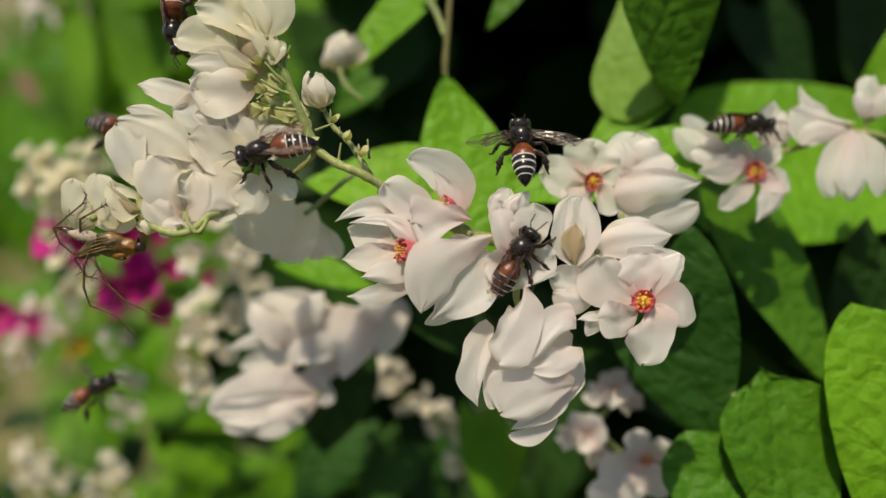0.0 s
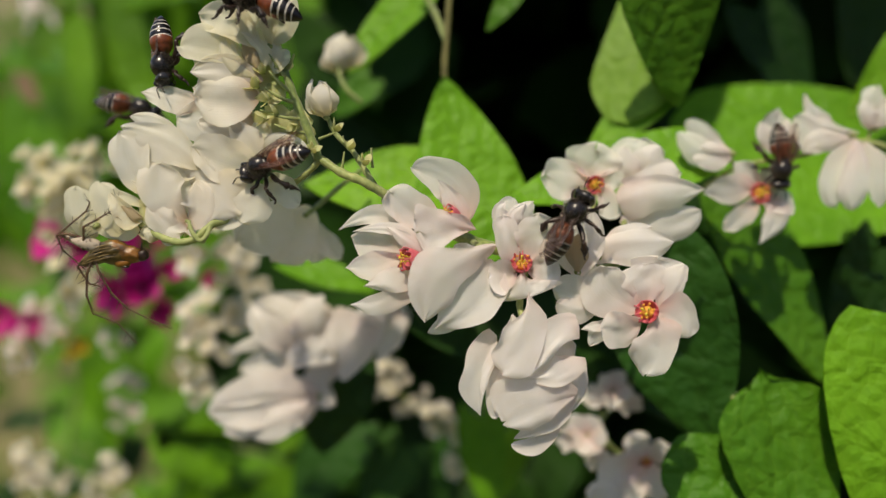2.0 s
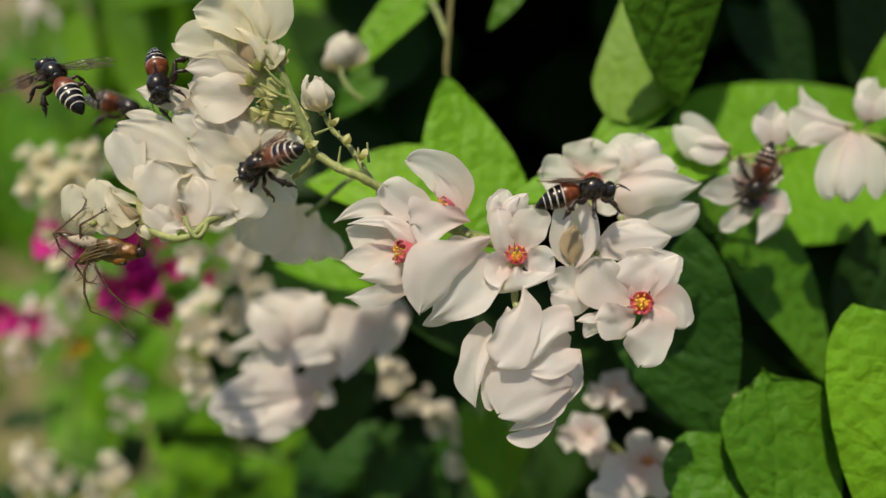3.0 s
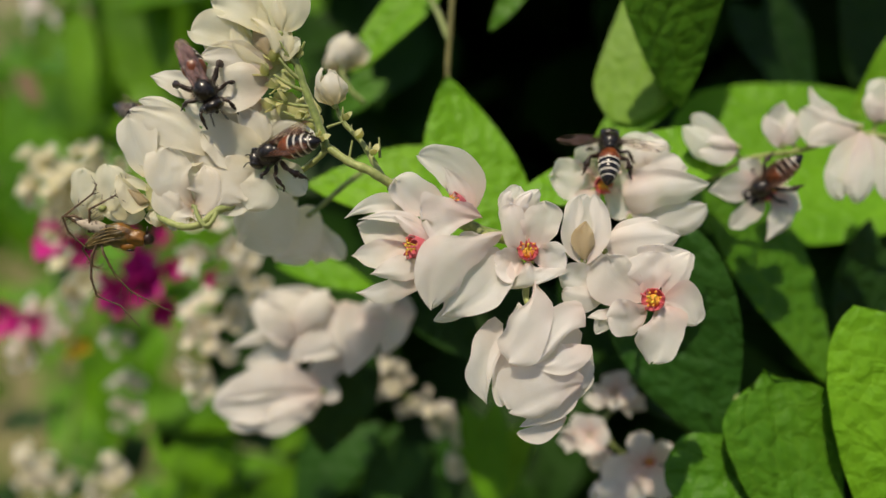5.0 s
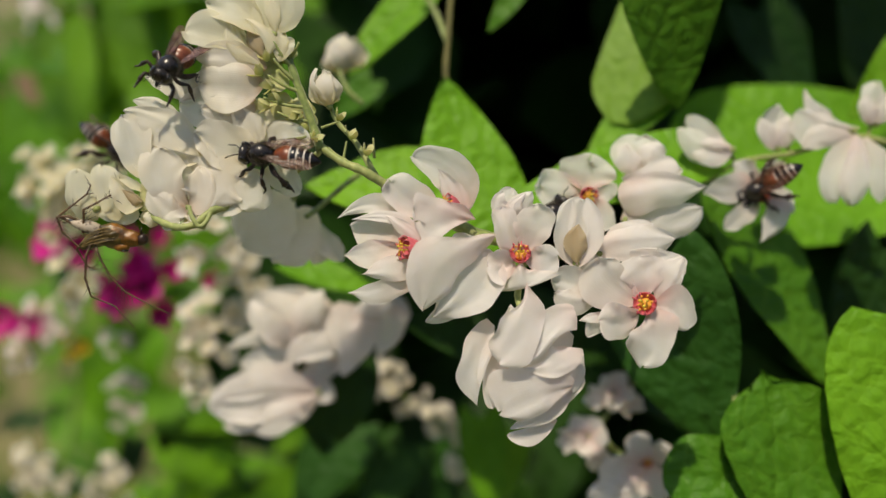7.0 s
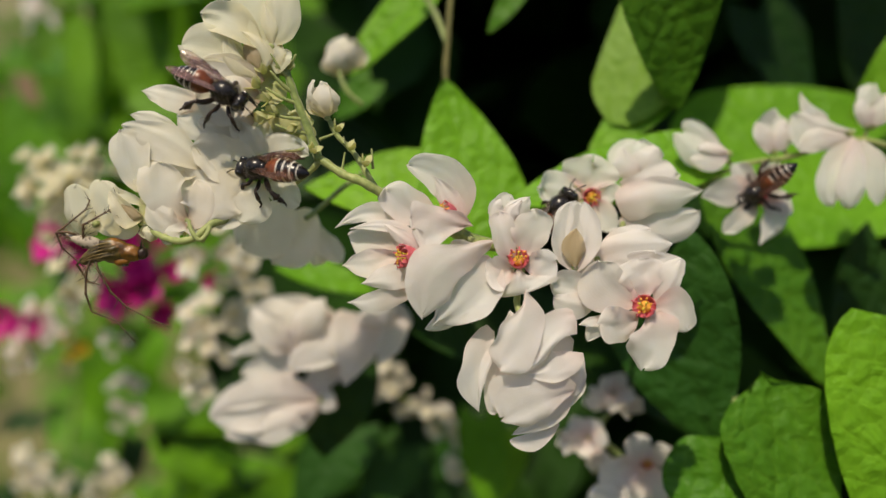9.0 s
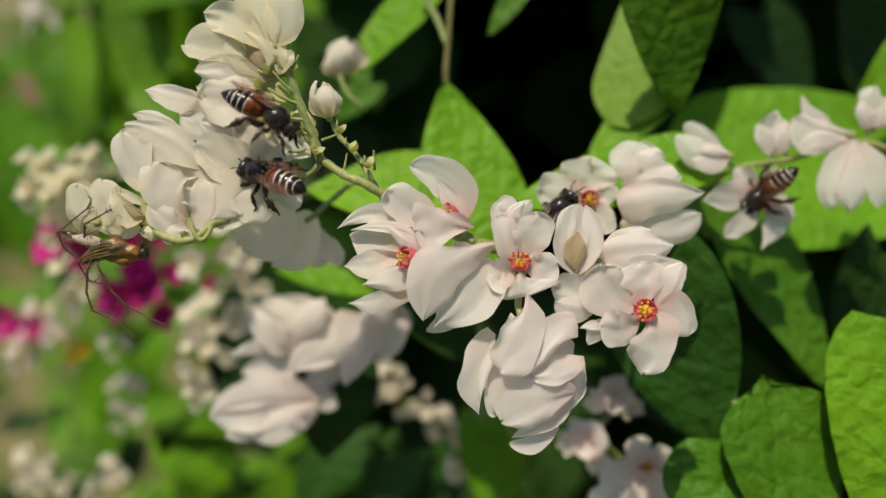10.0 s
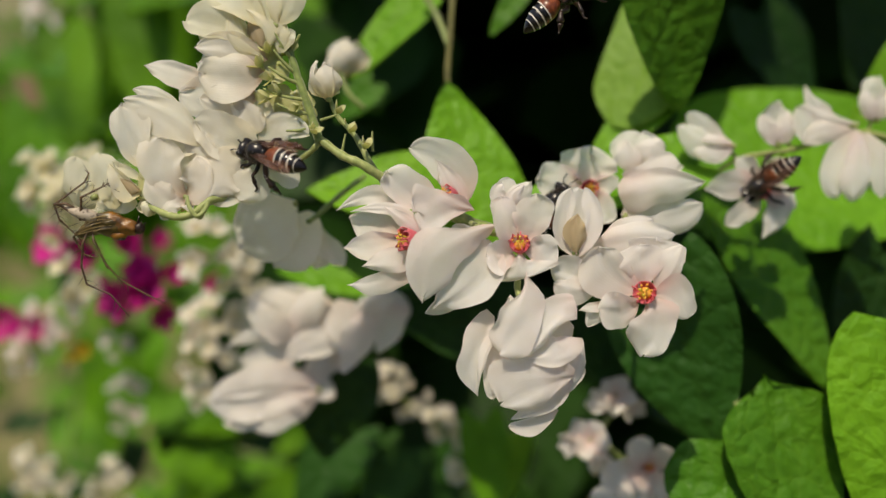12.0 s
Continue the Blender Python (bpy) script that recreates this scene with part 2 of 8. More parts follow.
def tube(bm, pts, radii, sides=7, cap=True, slot=0):
    """A tapered tube through the points, in millimetres."""
    pts = [Vector(p) for p in pts]
    side = Vector((0.31, 0.52, 0.79))
    rings = []
    for i, p in enumerate(pts):
        way = (pts[min(i + 1, len(pts) - 1)] - pts[max(i - 1, 0)]).normalized()
        side = (side - way * side.dot(way)).normalized()
        other = way.cross(side)
        ring = []
        for k in range(sides):
            a = 2 * math.pi * k / sides
            ring.append(bm.verts.new((p + (side * math.cos(a) + other * math.sin(a)) * radii[i]) * MM))
        rings.append(ring)
    for a, b in zip(rings, rings[1:]):
        for k in range(sides):
            bm.faces.new((a[k], a[(k + 1) % sides], b[(k + 1) % sides], b[k])).material_index = slot
    if cap:
        for ring in (rings[0][::-1], rings[-1]):
            bm.faces.new(ring).material_index = slot


def smooth_path(pts, steps=5):
    """More points on a smooth line through the given ones."""
    pts = [Vector(p) for p in pts]
    out = []
    for i in range(len(pts) - 1):
        p0, p1, p2, p3 = pts[max(i - 1, 0)], pts[i], pts[i + 1], pts[min(i + 2, len(pts) - 1)]
        for k in range(steps):
            t = k / steps
            out.append(0.5 * (2 * p1 + (p2 - p0) * t + (2 * p0 - 5 * p1 + 4 * p2 - p3) * t * t + (3 * p1 - p0 - 3 * p2 + p3) * t ** 3))
    return out + [pts[-1]]


def stalk(bm, pts, r0, r1, knobs=0.11, steps=5, sides=7):
    """A stalk through the points with a slightly uneven thickness."""
    way = smooth_path(pts, steps)
    n = len(way) - 1
    tube(bm, way, [(r0 + (r1 - r0) * i / n) * (1 + knobs * math.sin(i * 2.1 + r0 * 9)) for i in range(n + 1)], sides)


def ball(bm, centre, radii, turn=None, segs=12, slot=0):
    m = Matrix.Translation(Vector(centre) * MM) @ (turn.to_4x4() if turn else Matrix()) @ Matrix.Diagonal((*[r * MM for r in radii], 1))
    made = bmesh.ops.create_uvsphere(bm, u_segments=segs, v_segments=max(6, segs * 2 // 3), radius=1.0, matrix=m)
    for v in made["verts"]:
        for f in v.link_faces:
            f.material_index = slot


def close(bm, grid, rows, cols, uvs):
    """Faces over both sides of a thin sheet and round its rim."""
    def quad(keys):
        f = bm.faces.new([grid[k][0] for k in keys])
        for lp, k in zip(f.loops, keys):
            lp[uvs].uv = grid[k][1]

    def rim(keys):
        f = bm.faces.new([bm.verts.new(grid[k][0].co) for k in keys])
        for lp, k in zip(f.loops, keys):
            lp[uvs].uv = grid[k][1]

    for i in range(rows):
        for j in range(cols):
            quad([(1, i, j), (1, i, j + 1), (1, i + 1, j + 1), (1, i + 1, j)])
            quad([(-1, i, j), (-1, i + 1, j), (-1, i + 1, j + 1), (-1, i, j + 1)])
        rim([(1, i, 0), (1, i + 1, 0), (-1, i + 1, 0), (-1, i, 0)])
        rim([(1, i, cols), (-1, i, cols), (-1, i + 1, cols), (1, i + 1, cols)])
    for j in range(cols):
        rim([(1, rows, j), (1, rows, j + 1), (-1, rows, j + 1), (-1, rows, j)])
        rim([(1, 0, j), (-1, 0, j), (-1, 0, j + 1), (1, 0, j + 1)])


def sheet(bm, base, tip, width, cup=0.0, bend=0.0, point=1.0, face=(0.0, 0.2, 1.0), wave=0.065, seed=0, rows=13, cols=8, thick=0.08, wide=0.78, fold=0.0, flex=1.0, blunt=0.02, bow=0.0, crease=None):
    """A petal: from base to tip, so wide, cupped across, bent along, with wavy rims and a real thickness."""
    rng = random.Random(seed)
    base, tip, face = Vector(base), Vector(tip), Vector(face)
    along = tip - base
    length = along.length
    side = face.cross(along)
    if side.length < 1e-6:
        side = Vector((1, 0, 0)).cross(along)
    side.normalize()
    out = along.cross(side).normalized()
    if out.dot(face) < 0:
        out, side = -out, -side
    ph = [rng.uniform(0, 6.28) for _ in range(4)]
    skew = rng.uniform(-0.10, 0.10)
    curl, folded = rng.uniform(-0.12, 0.12), rng.uniform(-0.30, 0.10)
    crease = folded if crease is None else crease
    uvs = bm.loops.layers.uv.verify()
    grid = {}
    for s in (1, -1):
        for i in range(rows + 1):
            v = 1 - (1 - i / rows) ** 1.4
            edge = max(0.0, math.sin(math.pi * v ** wide)) ** (0.55 + (0.6 * point - 0.2) * max(0.0, v - 0.5) * 2)
            half = width * 0.5 * max(edge, 0.16 * (1 - v), 0.02, blunt * min(1.0, (v - 0.3) * 3) * math.sqrt(max(0.0, 1 - max(0.0, (v - 0.72) / 0.28) ** 2)))
            for j in range(cols + 1):
                w = 2 * j / cols - 1
                lift = 0.33 * cup * half * (w * w - 0.33) + 0.45 * bend * length * (1 - (2 * v - 1) ** 2) + (fold + crease * flex) * half * abs(w - skew)
                lift += flex * curl * length * max(0.0, (v - 0.5) * 2) ** 2
                rim = abs(w) ** 2
                lift += wave * width * (rim * math.sin(5.5 * v + ph[0] + 2.0 * w) + 0.45 * math.sin(3.5 * w + ph[1] + 4 * v) * v + 0.40 * rim * math.sin(13 * v + ph[2] + 3 * w))
                drift = (skew + bow) * width * math.sin(math.pi * v) + wave * 0.7 * width * (math.sin(8 * v + ph[3]) + 0.35 * math.sin(15 * v + ph[2])) * rim * w
                p = base + along * v + side * (half * w + drift) + out * (lift + s * thick * 0.5 * (1 - 0.6 * rim))
                if v > 0.85:
                    p -= along * ((0.10 * (1 - point) * w * w + 0.05 * blunt * math.sin(7 * w + ph[1])) * (v - 0.85) / 0.15)
                grid[s, i, j] = (bm.verts.new(p * MM), (0.5 + 0.5 * w, v))

    close(bm, grid, rows, cols, uvs)


def drape(bm, spine, left, right, cup, seed=0, rows=18, cols=10, thick=0.07, foot=0.25):
    """A petal that sweeps along its spine, with half widths to either side from base to tip, cupped across, creased and wavy."""
    rng = random.Random(seed)
    base, mid, tip = (Vector(p) for p in spine)
    knee = 2 * mid - (base + tip) / 2
    ph = [rng.uniform(0, 6.28) for _ in range(6)]
    crease, ridge = rng.choice((-0.6, 1.0)) * rng.uniform(0.04, 0.34), rng.uniform(-0.4, 0.4)
    span = 0.5 * (max(left) + max(right))
    curl = [rng.choice((-0.6, 1.0)) * rng.uniform(0.08, 0.32) for _ in range(2)]
    notch, nick = rng.uniform(-0.5, 0.5), rng.uniform(0.10, 0.30) * span
    uvs = bm.loops.layers.uv.verify()

    def width(sides, v):
        k = min(3, int(v * 4))
        t = v * 4 - k
        a, b = sides[k], sides[k + 1]
        m0 = 0.5 * (b - sides[max(k - 1, 0)])
        m1 = 0.5 * (sides[min(k + 2, 4)] - a)
        h = (2 * t ** 3 - 3 * t * t + 1) * a + (t ** 3 - 2 * t * t + t) * m0 + (3 * t * t - 2 * t ** 3) * b + (t ** 3 - t * t) * m1
        return max(0.02, h) * math.sqrt(max(0.003, 1 - max(0.0, (v - 0.84) / 0.16) ** 2)) * (1 - 0.3 * max(0.0, 1 - v / 0.08) ** 2)

    grid = {}
    for i in range(rows + 1):
        v = 1 - (1 - i / rows) ** 1.35
        p = base * (1 - v) ** 2 + knee * 2 * v * (1 - v) + tip * v * v
        way = (knee - base) * (1 - v) + (tip - knee) * v
        side = Vector((-way.y, way.x, 0)).normalized()
        out = way.normalized().cross(side)
        out = -out if out.z < 0 else out
        wl, wr = width(left, v), width(right, v)
        for j in range(cols + 1):
            w = 1 - 2 * j / cols
            reach = (wl if w > 0 else wr) * w
            reach *= 1 + 0.07 * math.asin(math.sin(7 * v + ph[3] + 2 * w)) + 0.025 * math.sin(19 * v + ph[4])
            edge = way.normalized() * nick * (min(1.0, abs(w - notch) / 0.45) - 0.8 + 0.3 * math.sin(5 * w + ph[4])) * max(0.0, (v - 0.6) / 0.4) ** 2
            lift = 0.6 * cup * span * (w * w - 0.3) * (1 - 0.35 * v)
            lift += crease * span * (abs(w - ridge) - 0.5) * min(1.0, 3 * (1 - v))
            lift += 0.09 * span * (w * w * math.sin(6.5 * v + ph[0] + 2.2 * w) + 0.8 * math.sin(3.0 * w + ph[1] + 3.5 * v) * v + 0.35 * w * w * math.sin(17 * v + ph[2] + 4 * w))
            lift += curl[w > 0] * span * abs(w) ** 3.5 * math.sin(3.0 * v + 0.8 * math.sin(7 * v + ph[2]))
            lift += 0.075 * span * min(1.0, 3 * v) * noise.noise(Vector((2.2 * w, 3.2 * v, seed * 1.3))) + 0.022 * span * noise.noise(Vector((6 * w, 7 * v, seed * 1.3 + 9)))
            lift += 0.03 * span * v * math.sin(8 * w + ph[5] + 1.5 * v)
            for s in (1, -1):
                grid[s, i, j] = (bm.verts.new((p + edge + side * reach + out * (lift + s * thick * 0.5 * (1 - 0.6 * w * w))) * MM), (0.5 + 0.5 * w, foot + (1 - foot) * v))
    close(bm, grid, rows, cols, uvs)


SEED = [0]


def next_seed():
    SEED[0] += 1
    return SEED[0]


def heart_of(flower, way, size, length=1.0):
    """The red cup of an open flower, with toothed rim, stamens bent over it and styles."""
    way = Vector(way).normalized()
    q = way.to_track_quat("Z", "Y").to_matrix()
    bm = bmesh.new()
    n, rings = 24, []
    for z, r, tooth in ((-0.25, 0.30, 0), (-0.05, 0.52, 0), (0.20, 0.68, 0), (0.45, 0.74, 0), (0.62, 0.78, 0.5), (0.70, 0.76, 1), (0.58, 0.70, 0.6), (0.35, 0.62, 0), (0.10, 0.45, 0)):
        ring = []
        for k in range(n):
            a = 2 * math.pi * k / n
            up = 0.09 * tooth * math.cos(8 * a)
            ring.append(bm.verts.new(q @ Vector((r * size * math.cos(a), r * size * math.sin(a), (z + up) * size * length)) * MM))
        rings.append(ring)
    for a, b in zip(rings, rings[1:]):
        for k in range(n):
            bm.faces.new((a[k], a[(k + 1) % n], b[(k + 1) % n], b[k]))
    bm.faces.new(rings[-1])
    part("cup", bm, CUP, flower, "coral red flower cup")
    rng = random.Random(next_seed())
    for k in range(8):
        a = 2 * math.pi * k / 8 + rng.uniform(-0.2, 0.2)
        out, h = rng.uniform(0.72, 0.86), size * (0.70 * length + rng.uniform(0.12, 0.30))
        c, d = math.cos(a), math.sin(a)
        bm = bmesh.new()
        foot = q @ Vector((0.70 * size * c, 0.70 * size * d, 0.58 * size * length))
        knee = q @ Vector((out * size * c, out * size * d, h))
        r = size * rng.uniform(0.34, 0.56)
        end = q @ Vector((r * c, r * d, h + size * rng.uniform(-0.06, 0.10)))
        tube(bm, smooth_path([foot, knee, end], 3), [0.055 * size] * 4 + [0.04 * size] * 3, 5)
        ball(bm, end, (0.11 * size, 0.085 * size, 0.08 * size), q, 8, 1)
        part("stamen", bm, [CUP, ANTHER], flower)
    bm = bmesh.new()
    for k in range(3):
        a = 2 * math.pi * k / 3 + 0.5
        end = q @ Vector((0.24 * size * math.cos(a), 0.24 * size * math.sin(a), size * (0.62 + 0.5 * length)))
        tube(bm, [q @ Vector((0, 0, 0.2 * size)), end * 0.6, end], [0.09 * size, 0.05 * size, 0.05 * size], 5)
        ball(bm, end, (0.085 * size,) * 3, None, 8)
    ball(bm, q @ Vector((0, 0, 0.30 * size * length)), (0.42 * size, 0.42 * size, 0.28 * size), q, 12, 1)
    part("pistil", bm, [STYLE, ANTHER], flower, "yellow and orange pistil")


def receptacle(raceme, centre, way, name, size=0.45):
    """The green knob that carries a flower's petals, at its place on the raceme."""
    way = Vector(way).normalized()
    bm = bmesh.new()
    q = way.to_track_quat("Z", "Y").to_matrix()
    ball(bm, -way * size * 0.4, (size, size, size * 0.8), q, 8)
    return part(name, bm, STEM_PALE, raceme, "", at(*centre))


def add_petals(flower, petals, mat=None, foot=0.25):
    """Petals on a flower: (spine, half widths left and right, cup) for a draped one, or (base, tip, width, cup, bend, point, face, bluntness of the tip, sideways bow, where it is widest)."""
    for petal in petals:
        bm = bmesh.new()
        if len(petal) == 4:
            drape(bm, *petal, seed=next_seed(), foot=foot)
        else:
            base, tip, width, cup, bend, point, face, blunt, bow, wide, *crease = petal
            sheet(bm, base, tip, width, cup, bend, point, face, seed=next_seed(), blunt=blunt, bow=bow, wide=wide, crease=crease[0] if crease else None)
        part("petal", bm, mat or PETAL, flower)


def blossom(raceme, centre, petals, heart=None, mat=None, way=(0, 0, 1), name="flower", knob=0.45):
    """A flower of single petals on its green knob, with a red heart if it is open."""
    flower = receptacle(raceme, centre, way, name, knob)
    add_petals(flower, petals, mat, 0.0 if heart or mat == PETAL_TAN else 0.25)
    if heart:
        heart_of(flower, *heart)
    return flower


def radial(raceme, centre, way, radius, opening=70, count=5, spin=0.0, width=0.85, mat=None, heart=0.0, name="flower", cup=0.25, rough_rng=0.12, rows=8, cols=6):
    """A flower or bud whose petals stand round its axis, opened by so many degrees."""
    way = Vector(way).normalized()
    q = way.to_track_quat("Z", "Y").to_matrix()
    flower = receptacle(raceme, centre, way, name, radius * 0.09)
    rng = random.Random(next_seed())
    for k in range(count):
        a = math.radians(spin) + 2 * math.pi * k / count + rng.uniform(-0.25, 0.25)
        o = math.radians(opening + rng.uniform(-8, 8)) * (0.45 if opening < 35 else 1.0)
        rad = Vector((math.cos(a), math.sin(a), 0))
        ln = radius * (1 + rng.uniform(-rough_rng, rough_rng))
        tip = (rad * math.sin(o) + Vector((0, 0, 1)) * math.cos(o)) * ln
        face = -rad * math.cos(o) + Vector((0, 0, 1)) * math.sin(o)
        base = rad * radius * 0.07
        bm = bmesh.new()
        if opening < 35:
            sheet(bm, q @ base, q @ tip, radius * width * (1.5 if count < 5 else 1.3) * rng.uniform(0.8, 1.15), 1.5, -0.48, 0.5, q @ face, 0.05, next_seed(), rows, cols, flex=0.5, blunt=rng.uniform(0.05, 0.4), bow=rng.uniform(-0.15, 0.15))
        else:
            sheet(bm, q @ base, q @ tip, radius * width, cup, 0.04, 0.7, q @ face, 0.05, next_seed(), rows, cols)
        part("petal", bm, mat or PETAL, flower)
    if heart:
        heart_of(flower, way, heart)
    return flower


def cluster(raceme, centre, radius, mat, seed):
    """Three small open flowers crowded at one place of a far raceme."""
    rng = random.Random(seed)
    for k in range(3):
        a = 2.1 * k + rng.uniform(-0.6, 0.6)
        aside = Vector((math.cos(a), math.sin(a), rng.uniform(-0.4, 0.6)))
        spot = Vector(centre) + aside * radius * rng.uniform(0.35, 0.75)
        radial(raceme, tuple(spot), aside * 0.7 + Vector((0, 0.2, 0.7)), radius * rng.uniform(0.5, 0.75), opening=rng.uniform(48, 80), count=5, width=0.8, spin=rng.uniform(0, 70), mat=mat, rows=5, cols=4)


def blade(bm, base, tip, width, face, sag=0.06, fold=0.10, quilt=0.012, seed=0, rows=26, cols=18, thick=0.25, heart=0.16, wave=0.03, blunt=0.0, shoulder=0.0):
    """A heart-shaped leaf with a channelled midrib, sunk side veins and a wavy rim."""
    rng = random.Random(seed)
    base, tip, face = Vector(base), Vector(tip), Vector(face)
    along = tip - base
    length = along.length
    side = face.cross(along).normalized()
    out = along.cross(side).normalized()
    if out.dot(face) < 0:
        out, side = -out, -side
    uvs = bm.loops.layers.uv.verify()
    ph = [rng.uniform(0, 6.28) for _ in range(5)]
    grid = {}
    for s in (1, -1):
        for i in range(rows + 1):
            v = i / rows
            half = width * 0.5 * max(0.012, (math.sin(math.pi * (0.06 + 0.94 * v) ** 0.58)) ** 0.72) if v < 1 else width * 0.006
            half *= math.sqrt(max(0.01, 1 - max(0.0, 1 - v / shoulder) ** 2)) if shoulder else 1.0
            half = max(half, width * 0.5 * blunt * min(1.0, v * 2) * (1 - 0.75 * max(0.0, (v - 0.82) / 0.18) ** 2))
            for j in range(cols + 1):
                w = 2 * j / cols - 1
                back = heart * length * (1 - v) ** 3 * abs(w) * 1.2
                vein = (v * 7.0 - abs(w) * 2.2) % 1.0
                ribs = math.exp(-((min(vein, 1 - vein)) / 0.10) ** 2)
                mid = math.exp(-(w / 0.06) ** 2)
                lift = fold * half * abs(w) - sag * length * v * v - quilt * width * ribs * (1 - mid) - quilt * 1.3 * width * mid
                lift += quilt * 0.9 * width * noise.noise(Vector((v * 9, w * 6, seed * 1.7)))
                lift += wave * width * abs(w) ** 3 * math.sin(9 * v + ph[0] + (2 if w > 0 else 0)) + wave * 0.7 * width * math.sin(3 * v + ph[1])
                p = base + along * v - along.normalized() * back + side * half * w + out * (lift + s * thick * 0.5)
                grid[s, i, j] = (bm.verts.new(p * MM), (0.5 + 0.5 * w, v))

    def quad(keys):
        f = bm.faces.new([grid[k][0] for k in keys])
        for lp, k in zip(f.loops, keys):
            lp[uvs].uv = grid[k][1]

    def rim(keys):
        f = bm.faces.new([bm.verts.new(grid[k][0].co) for k in keys])
        for lp, k in zip(f.loops, keys):
            lp[uvs].uv = grid[k][1]

    for i in range(rows):
        for j in range(cols):
            quad([(1, i, j), (1, i, j + 1), (1, i + 1, j + 1), (1, i + 1, j)])
            quad([(-1, i, j), (-1, i + 1, j), (-1, i + 1, j + 1), (-1, i, j + 1)])
        rim([(1, i, 0), (1, i + 1, 0), (-1, i + 1, 0), (-1, i, 0)])
        rim([(1, i, cols), (-1, i, cols), (-1, i + 1, cols), (1, i + 1, cols)])


def small_blade(verts, faces, uv, base, along, side, out, length, width, bow):
    """A plain pointed leaf of six faces for the joined masses."""
    i0 = len(verts)
    for v, h in ((0.0, 0.08), (0.25, 0.9), (0.55, 1.0), (0.82, 0.6), (1.0, 0.03)):
        c = base + along * length * v + out * length * bow * (1 - (2 * v - 1) ** 2)
        for w in (-1, 0, 1):
            verts.append(tuple((c + side * width * 0.5 * h * w + out * width * 0.10 * abs(w)) * MM))
    for r in range(4):
        for k in range(2):
            a = i0 + r * 3 + k
            faces.append((a, a + 1, a + 4, a + 3))


def mass(name, leaves, mat, m, label, category):
    """Leaves that nobody could count, in one mesh."""
    verts, faces = [], []
    for leaf in leaves:
        small_blade(verts, faces, None, *leaf)
    me = bpy.data.meshes.new(name)
    me.from_pydata(verts, [], faces)
    me.materials.append(mat)
    me.shade_smooth()
    ob = new(name, me)
    ob.matrix_world = m
    return tagged(ob, label, category, kind="stuff")



# ---- the raceme with the bees and the spider ----

left_raceme = tagged(empty("flower_raceme", BUSH), "coral vine raceme crowded with creamy white flowers and buds", "flower raceme")
bm = bmesh.new()
stalk(bm, [(-16.9, 21.04, -0.3), (-15.96, 18.28, -0.3), (-14.86, 15.24, -0.3), (-13.48, 11.93, -0.3), (-12.37, 9, -0.3)], 0.3, 0.5, sides=7)
part("stalk", bm, STEM, left_raceme)
bm = bmesh.new()
stalk(bm, [(-12.48, 9.33, -0.3), (-10.11, 7.75, 0.1), (-7.91, 6.87, 0.1), (-5.23, 5.34, -0.8)], 0.4, 0.5, sides=7)
part("stalk", bm, STEM_PALE, left_raceme)
bm = bmesh.new()
stalk(bm, [(-11.7, 13.32, -1.3), (-10.86, 11.7, -1.3), (-9.13, 9.97, -0.9), (-7.68, 7.79, -0.3), (-6.74, 6.24, -0.3)], 0.22, 0.34, sides=7)
part("stalk", bm, STEM_PALE, left_raceme)
bm = bmesh.new()
stalk(bm, [(-12.37, 8.89, -0.3), (-13.58, 7.85, -0.9), (-16, 6.25, -1.8), (-19.51, 4.25, -2.3), (-21.77, 3.01, -2.3), (-23.06, 2.85, -1.3)], 0.3, 0.34, sides=7)
part("stalk", bm, STEM_PALE, left_raceme)
bm = bmesh.new()
stalk(bm, [(-23.06, 2.85, -1.3), (-25.28, 2.17, -0.9), (-27.71, 1.61, -0.7), (-29.37, 2.55, -0.7), (-30.48, 3.83, -0.7)], 0.34, 0.38, sides=7)
part("stalk", bm, STEM_PALE, left_raceme)
bm = bmesh.new()
stalk(bm, [(-24.93, 2.39, -0.7), (-24.25, 1.27, -0.3), (-23.53, 0.94, -0.3), (-23.2, 1.99, -0.3), (-22.88, 2.72, -0.7)], 0.16, 0.12, sides=7)
part("tendril", bm, STEM_PALE, left_raceme)
bm = bmesh.new()
stalk(bm, [(-28.56, 2.02, 0.4), (-26.85, 1.19, 1.2), (-25.09, 0.86, 1.6), (-23.61, 1.35, 1.5), (-22.36, 2.61, 1), (-20.90, 3.14, 0)], 0.34, 0.40, sides=7)
part("stalk", bm, STEM_PALE, left_raceme)
bm = bmesh.new()
stalk(bm, [(-24.42, 2.86, 1.5), (-23.92, 1.87, 2.2), (-23.14, 1.01, 2.3), (-22.59, 1.55, 2), (-22.42, 2.37, 1.5)], 0.20, 0.24, sides=7)
part("pedicel", bm, STEM_PALE, left_raceme)
bm = bmesh.new()
stalk(bm, [(-15.02, 15.52, -0.3), (-16.05, 16.27, 0.3), (-17.11, 17.49, 0.7)], 0.22, 0.1, sides=7)
part("pedicel", bm, STEM_PALE, left_raceme)
bm = bmesh.new()
stalk(bm, [(-14.58, 14.53, -0.3), (-16.05, 14.96, 0.3), (-17.55, 15.86, 0.7)], 0.22, 0.1, sides=7)
part("pedicel", bm, STEM_PALE, left_raceme)
bm = bmesh.new()
stalk(bm, [(-14.03, 13.03, -0.3), (-15.97, 13.12, 0.3), (-17.93, 13.68, 0.7)], 0.22, 0.1, sides=7)
part("pedicel", bm, STEM_PALE, left_raceme)
bm = bmesh.new()
stalk(bm, [(-15.41, 16.9, -0.3), (-16.25, 17.78, 0.3), (-17.11, 19.13, 0.7)], 0.22, 0.1, sides=7)
part("pedicel", bm, STEM_PALE, left_raceme)
